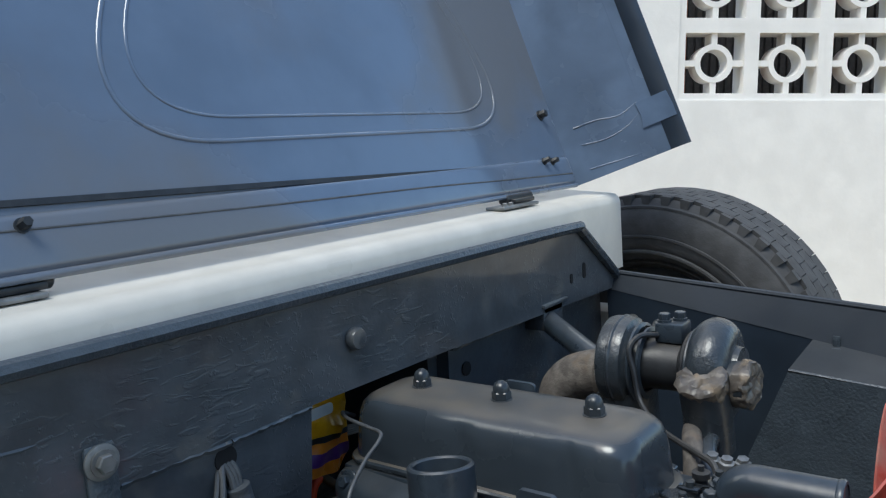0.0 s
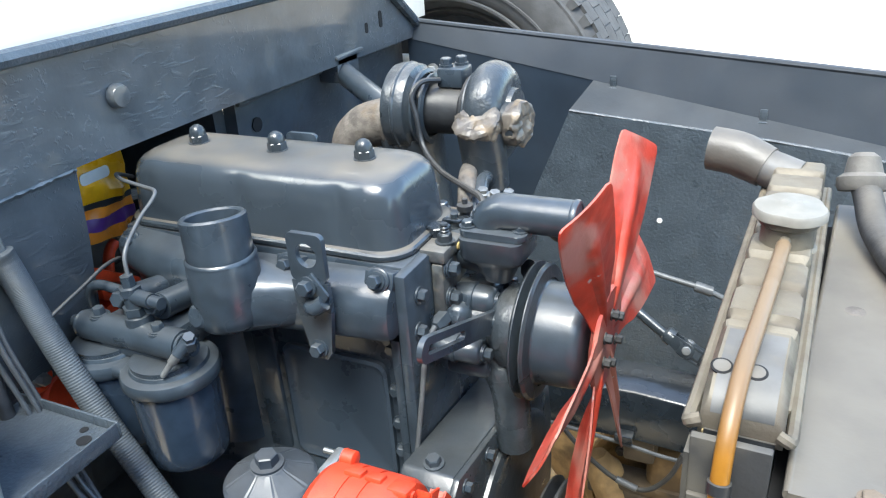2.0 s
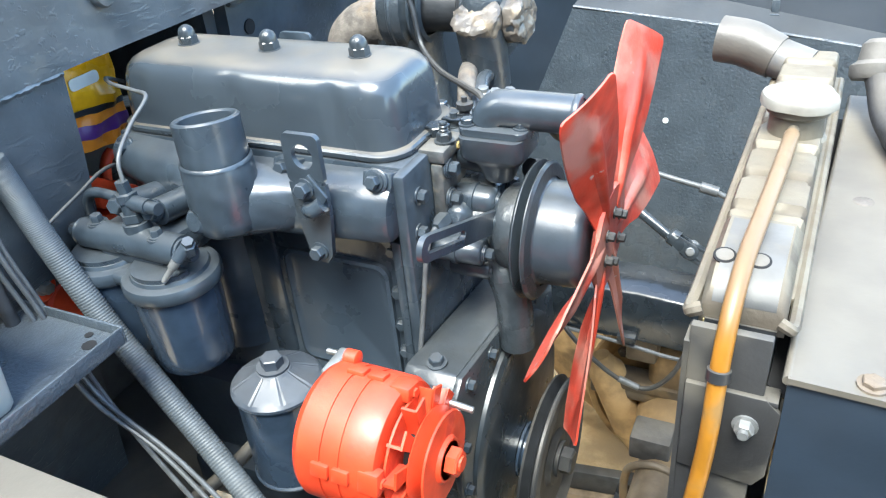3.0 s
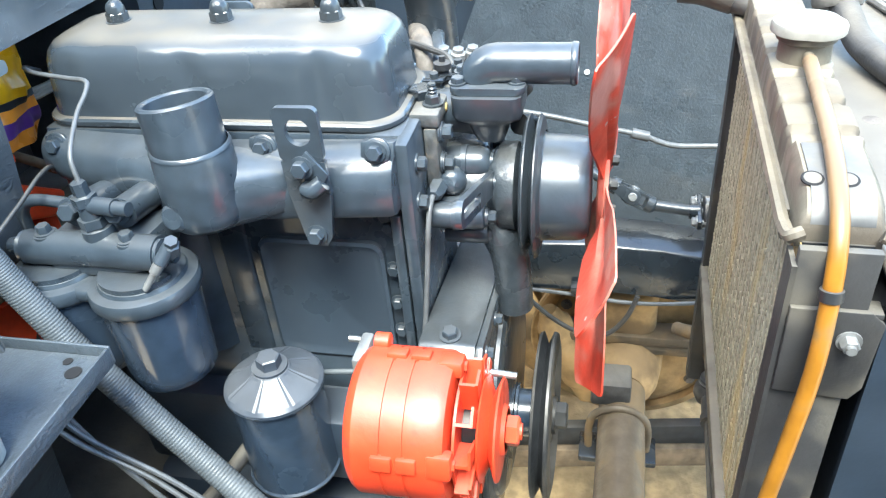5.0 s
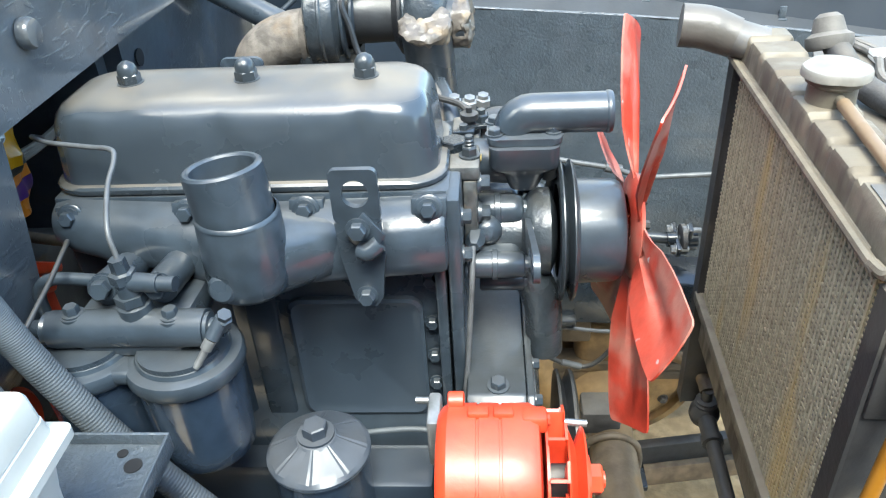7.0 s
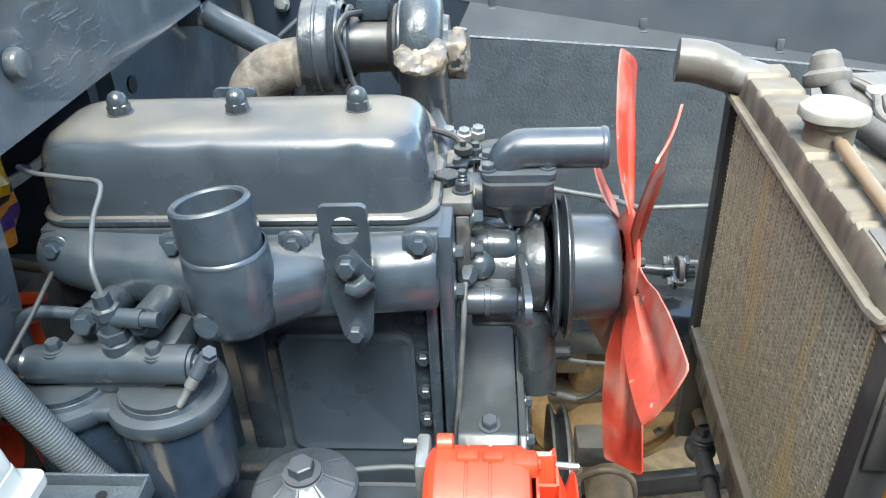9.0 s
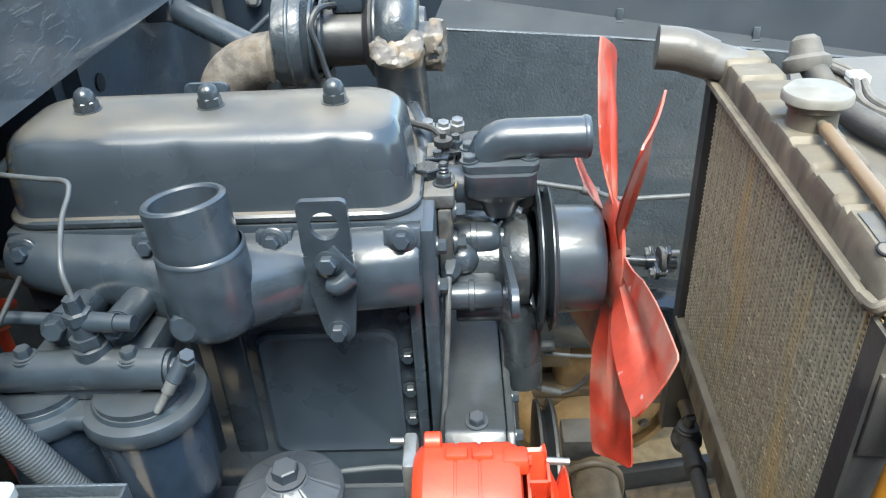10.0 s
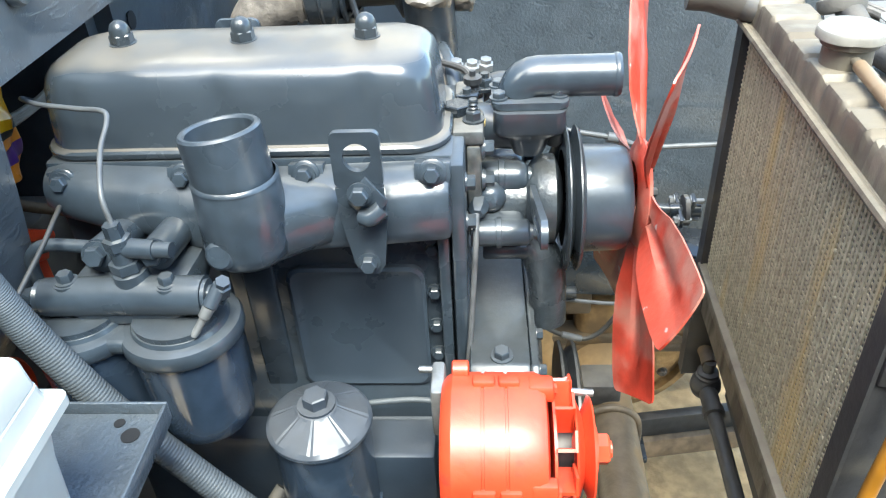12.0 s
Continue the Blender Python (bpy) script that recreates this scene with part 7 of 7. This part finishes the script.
def battery():
    t = thing("battery_tray", "black painted steel battery tray with upturned rim", "tray", at=(-0.15, -0.34, 0.78))
    bm = bmesh.new()
    x0, x1, y0, y1, z = -0.155, -0.028, -0.60, -0.248, 0.806
    box(bm, (x0, y0, z), (x1, y1, z + 0.004))
    part("floor_plate", bm, BAYFLAT, t)
    bm = bmesh.new()
    box(bm, (x0, y1 + 0.0002, z - 0.003), (x1 + 0.0027, y1 + 0.0030, z + 0.014), 0.0010)
    box(bm, (x1 + 0.0002, y0, z - 0.003), (x1 + 0.0030, y1, z + 0.014), 0.0010)
    part("rim", bm, BAYFLAT, t)
    # Drain holes as flat discs, their shade put in as black.
    for p, rr in (((-0.058, -0.257, z + 0.0042), 0.0040), ((-0.046, -0.268, z + 0.0042), 0.0066)):
        bm = bmesh.new()
        lathe(bm, p, Z, [(0, rr), (0.0006, rr)], 16)
        part("drain_hole", bm, BORE, t)
    # Added sheet: puts dark where lit ground would show below the engine.
    s = thing("dark_fill_sheet", "dark sheet added over lit ground below the engine beside the chassis rail", "splash plate", at=(-0.3, -0.22, 0.41))
    bm = bmesh.new()
    prism(bm, [(-0.9, -0.335), (0.245, -0.335), (0.245, -0.132), (-0.165, -0.132), (-0.165, 0.12), (-0.9, 0.12)], (0, 0, 0.412), X, Y, (0, 0, 0.004), bevel=0.001)
    part("sheet", bm, SIDE, s)
    bm = bmesh.new()
    tube(bm, [(-0.28, -0.30, 0.42), (-0.12, -0.25, 0.50), (-0.04, -0.20, 0.56), (0.0, -0.15, 0.60)], 0.008, n=10)
    part("drain_hose", bm, RUBBER, s)

    b = thing("battery", "white plastic car battery with a green top label", "battery", at=(-0.13, -0.45, 0.79))
    x0, x1, y0, y1, z0, z1 = -0.153, -0.025, -0.570, -0.329, 0.8105, 0.952

    def ring(z, i, ax0=x0, ax1=x1, r=0.006):
        return [V(x, y, z) for x, y in rounded((ax1 - ax0) / 2 - i, (y1 - y0) / 2 - i, r, 4, (ax0 + ax1) / 2, (y0 + y1) / 2)]
    bm = bmesh.new()
    loft(bm, [ring(z, i, r=0.008) for z, i in ((z0, 0.018), (z0 + 0.004, 0.016), (z1 - 0.070, 0.012), (z1 - 0.0405, 0.008))])
    part("case", bm, PLASTIC, b)
    bm = bmesh.new()
    loft(bm, [ring(z, i) for z, i in ((z1 - 0.0400, 0.0), (z1 - 0.034, 0.0), (z1 - 0.032, 0.002), (z1 - 0.0305, 0.007), (z1 - 0.020, 0.008), (z1 - 0.018, 0.010))])
    loft(bm, [ring(z, i, -0.113, x1) for z, i in ((z1 - 0.0185, 0.0085), (z1 - 0.003, 0.0095), (z1 - 0.0008, 0.0105), (z1, 0.013))])
    lid = part("lid", bm, PLASTIC, b, "white lid with a raised flat top")
    bm = bmesh.new()
    box(bm, (-0.1015, -0.552, z1 + 0.0002), (-0.0465, -0.349, z1 + 0.0010))
    part("green_label", bm, GREEN, lid, "green printed label", smooth=0)
    for k, (w, h) in enumerate(((0.022, 0.024), (0.016, 0.019), (0.006, 0.024), (0.006, 0.019), (0.018, 0.019), (0.018, 0.019))):
        y = -0.352 - sum((0.026, 0.020, 0.010, 0.010, 0.022)[:k])
        bm = bmesh.new()
        box(bm, (-0.0505 - h, y - w, z1 + 0.0011), (-0.0505, y, z1 + 0.0016))
        part("print_bar", bm, LABELWHITE, lid, "white print", smooth=0)
    for k, mm in enumerate((LABELWHITE, LABELWHITE, BLUEP, BLUEP, YELLOWP)):
        bm = bmesh.new()
        lathe(bm, (-0.0845, -0.362 - 0.017 * k, z1 + 0.0011), Z, [(0, 0.0058), (0.0004, 0.0058)], 20)
        part("print_dot", bm, mm, lid)
    bm = bmesh.new()
    lathe(bm, (-0.128, -0.371, z1 - 0.019), Z, [(0, 0.012), (0.004, 0.012), (0.005, 0.0085), (0.024, 0.0075)], 18)
    part("terminal", bm, ZINC, b, "lead terminal post")
    k = thing("battery_clamp", "bare metal battery terminal clamp with black cables", "battery clamp", at=(-0.128, -0.371, 0.95))
    bm = bmesh.new()
    lathe(bm, (-0.128, -0.371, z1 - 0.010), Z, [(0, 0.0160), (0.012, 0.0155)], 18)
    box(bm, (-0.136, -0.400, z1 - 0.010), (-0.120, -0.380, z1 + 0.003), 0.002)
    part("clamp", bm, ZINC, k)
    for x, y in ((-0.128, -0.390), (-0.130, -0.366)):
        bm = bmesh.new()
        hexbolt(bm, (x, y, z1 + 0.0025), Z, 0.0062, 0.007, stud=0.012)
        part("clamp_bolt", bm, ZINC, k)
    bm = bmesh.new()
    box(bm, (-0.131, -0.364, z1 + 0.0025), (-0.112, -0.345, z1 + 0.0055), 0.001)
    part("lug", bm, BROWNWIRE, k, "tan crimped cable lug")
    bm = bmesh.new()
    tube(bm, [(-0.118, -0.350, z1 + 0.006), (-0.112, -0.335, z1 + 0.011), (-0.122, -0.318, z1 + 0.010), (-0.136, -0.300, z1 - 0.004), (-0.143, -0.280, z1 - 0.028), (-0.144, -0.270, z1 - 0.060), (-0.144, -0.268, z1 - 0.143)], 0.0068, n=12)
    part("cable", bm, RUBBER, k)
    bm = bmesh.new()
    tube(bm, [(-0.130, -0.402, z1 - 0.003), (-0.138, -0.425, z1 + 0.006), (-0.142, -0.460, z1 + 0.006), (-0.143, -0.52, z1 - 0.002), (-0.143, -0.565, z1 - 0.010)], 0.0075, n=12)
    part("cable", bm, RUBBER, k)


battery()


def odds():
    # crumpled bag stuffed into the firewall recess
    g = thing("plastic_bag", "crumpled yellow and purple plastic bag in the firewall recess", "bag", at=(-0.228, -0.050, 0.884))
    for name, mat, z0, z1, off in (("bag_top", BAGY, 0.930, 0.992, 0.0), ("dark_band", BLACK, 0.923, 0.930, 0.0006), ("bag_middle", BAGO, 0.912, 0.923, 0.0), ("purple_band", BAGP, 0.897, 0.912, 0.0004), ("bag_bottom", BAGO, 0.884, 0.897, 0.0)):
        bm = bmesh.new()
        rows = []
        for i in range(7):
            z = z0 + (z1 - z0) * i / 6
            h = 0.050 - 0.5 * max(0.0, 0.900 - z)
            rows.append([V(-0.228, -0.050, z) + V((0.014 + off) * math.cos(2 * math.pi * k / 48), (h + off) * math.sin(2 * math.pi * k / 48), -0.10 * h * math.sin(2 * math.pi * k / 48)) for k in range(48)])
        loft(bm, rows)
        for v in bm.verts:
            q = v.co * 40
            v.co += Vector((noise.noise(q), 0.5 * noise.noise(q + V(5, 0, 0)), 0.25 * noise.noise(q + V(0, 8, 0)))) * 0.011
        part(name, bm, mat, g, smooth=30)
    bm = bmesh.new()
    prism(bm, [(x, z) for x, z in rounded(0.020, 0.0065, 0.005, 5, -0.054, 0.962)], (-0.2125, 0, 0), Y, Z, (0.001, 0, 0))
    part("white_label", bm, LABELWHITE, g)
    s = thing("red_housing", "bright red painted housing behind the fuel filters", "housing", at=(-0.225, -0.065, 0.72))
    bm = bmesh.new()
    prism(bm, [(-0.096, 0.871), (-0.034, 0.827), (-0.038, 0.818), (-0.094, 0.852)], (-0.203, 0, 0), Y, Z, (-0.045, 0, 0), bevel=0.004)
    prism(bm, [(-0.090, 0.848), (-0.044, 0.820), (-0.052, 0.806), (-0.090, 0.824)], (-0.207, 0, 0), Y, Z, (-0.035, 0, 0), bevel=0.003)
    box(bm, (-0.250, -0.085, 0.72), (-0.214, -0.045, 0.812), 0.005)
    part("red_body", bm, REDPART, s)
    s = thing("linkage_rod", "brown rod with a red bent end in the recess", "rod", at=(-0.335, 0.03, 0.766))
    bm = bmesh.new()
    tube(bm, [(-0.325, 0.014, 0.764), (-0.330, 0.022, 0.795), (-0.334, 0.034, 0.812), (-0.334, 0.046, 0.819)], 0.0075, n=14)
    part("red_end", bm, REDPART, s)
    bm = bmesh.new()
    tube(bm, [(-0.334, 0.047, 0.8195), (-0.318, 0.056, 0.808), (-0.295, 0.068, 0.790), (-0.255, 0.09, 0.768)], 0.0060, n=12)
    part("rod", bm, WOOD, s)
    r = thing("starter_motor", "bright red starter motor low beside the firewall", "starter motor", at=(-0.23, -0.16, 0.74))
    bm = bmesh.new()
    cyl(bm, (-0.29, -0.165, 0.735), (-0.205, -0.165, 0.745), 0.032, n=28, bevel=0.004)
    part("casing", bm, REDPART, r)
    bm = bmesh.new()
    cyl(bm, (-0.27, -0.195, 0.785), (-0.20, -0.195, 0.79), 0.018, n=20, bevel=0.003)
    part("solenoid", bm, REDPART, r)
    bm = bmesh.new()
    hexbolt(bm, (-0.20, -0.195, 0.79), X, 0.007, 0.01)
    part("terminal", bm, STEEL, r)


odds()
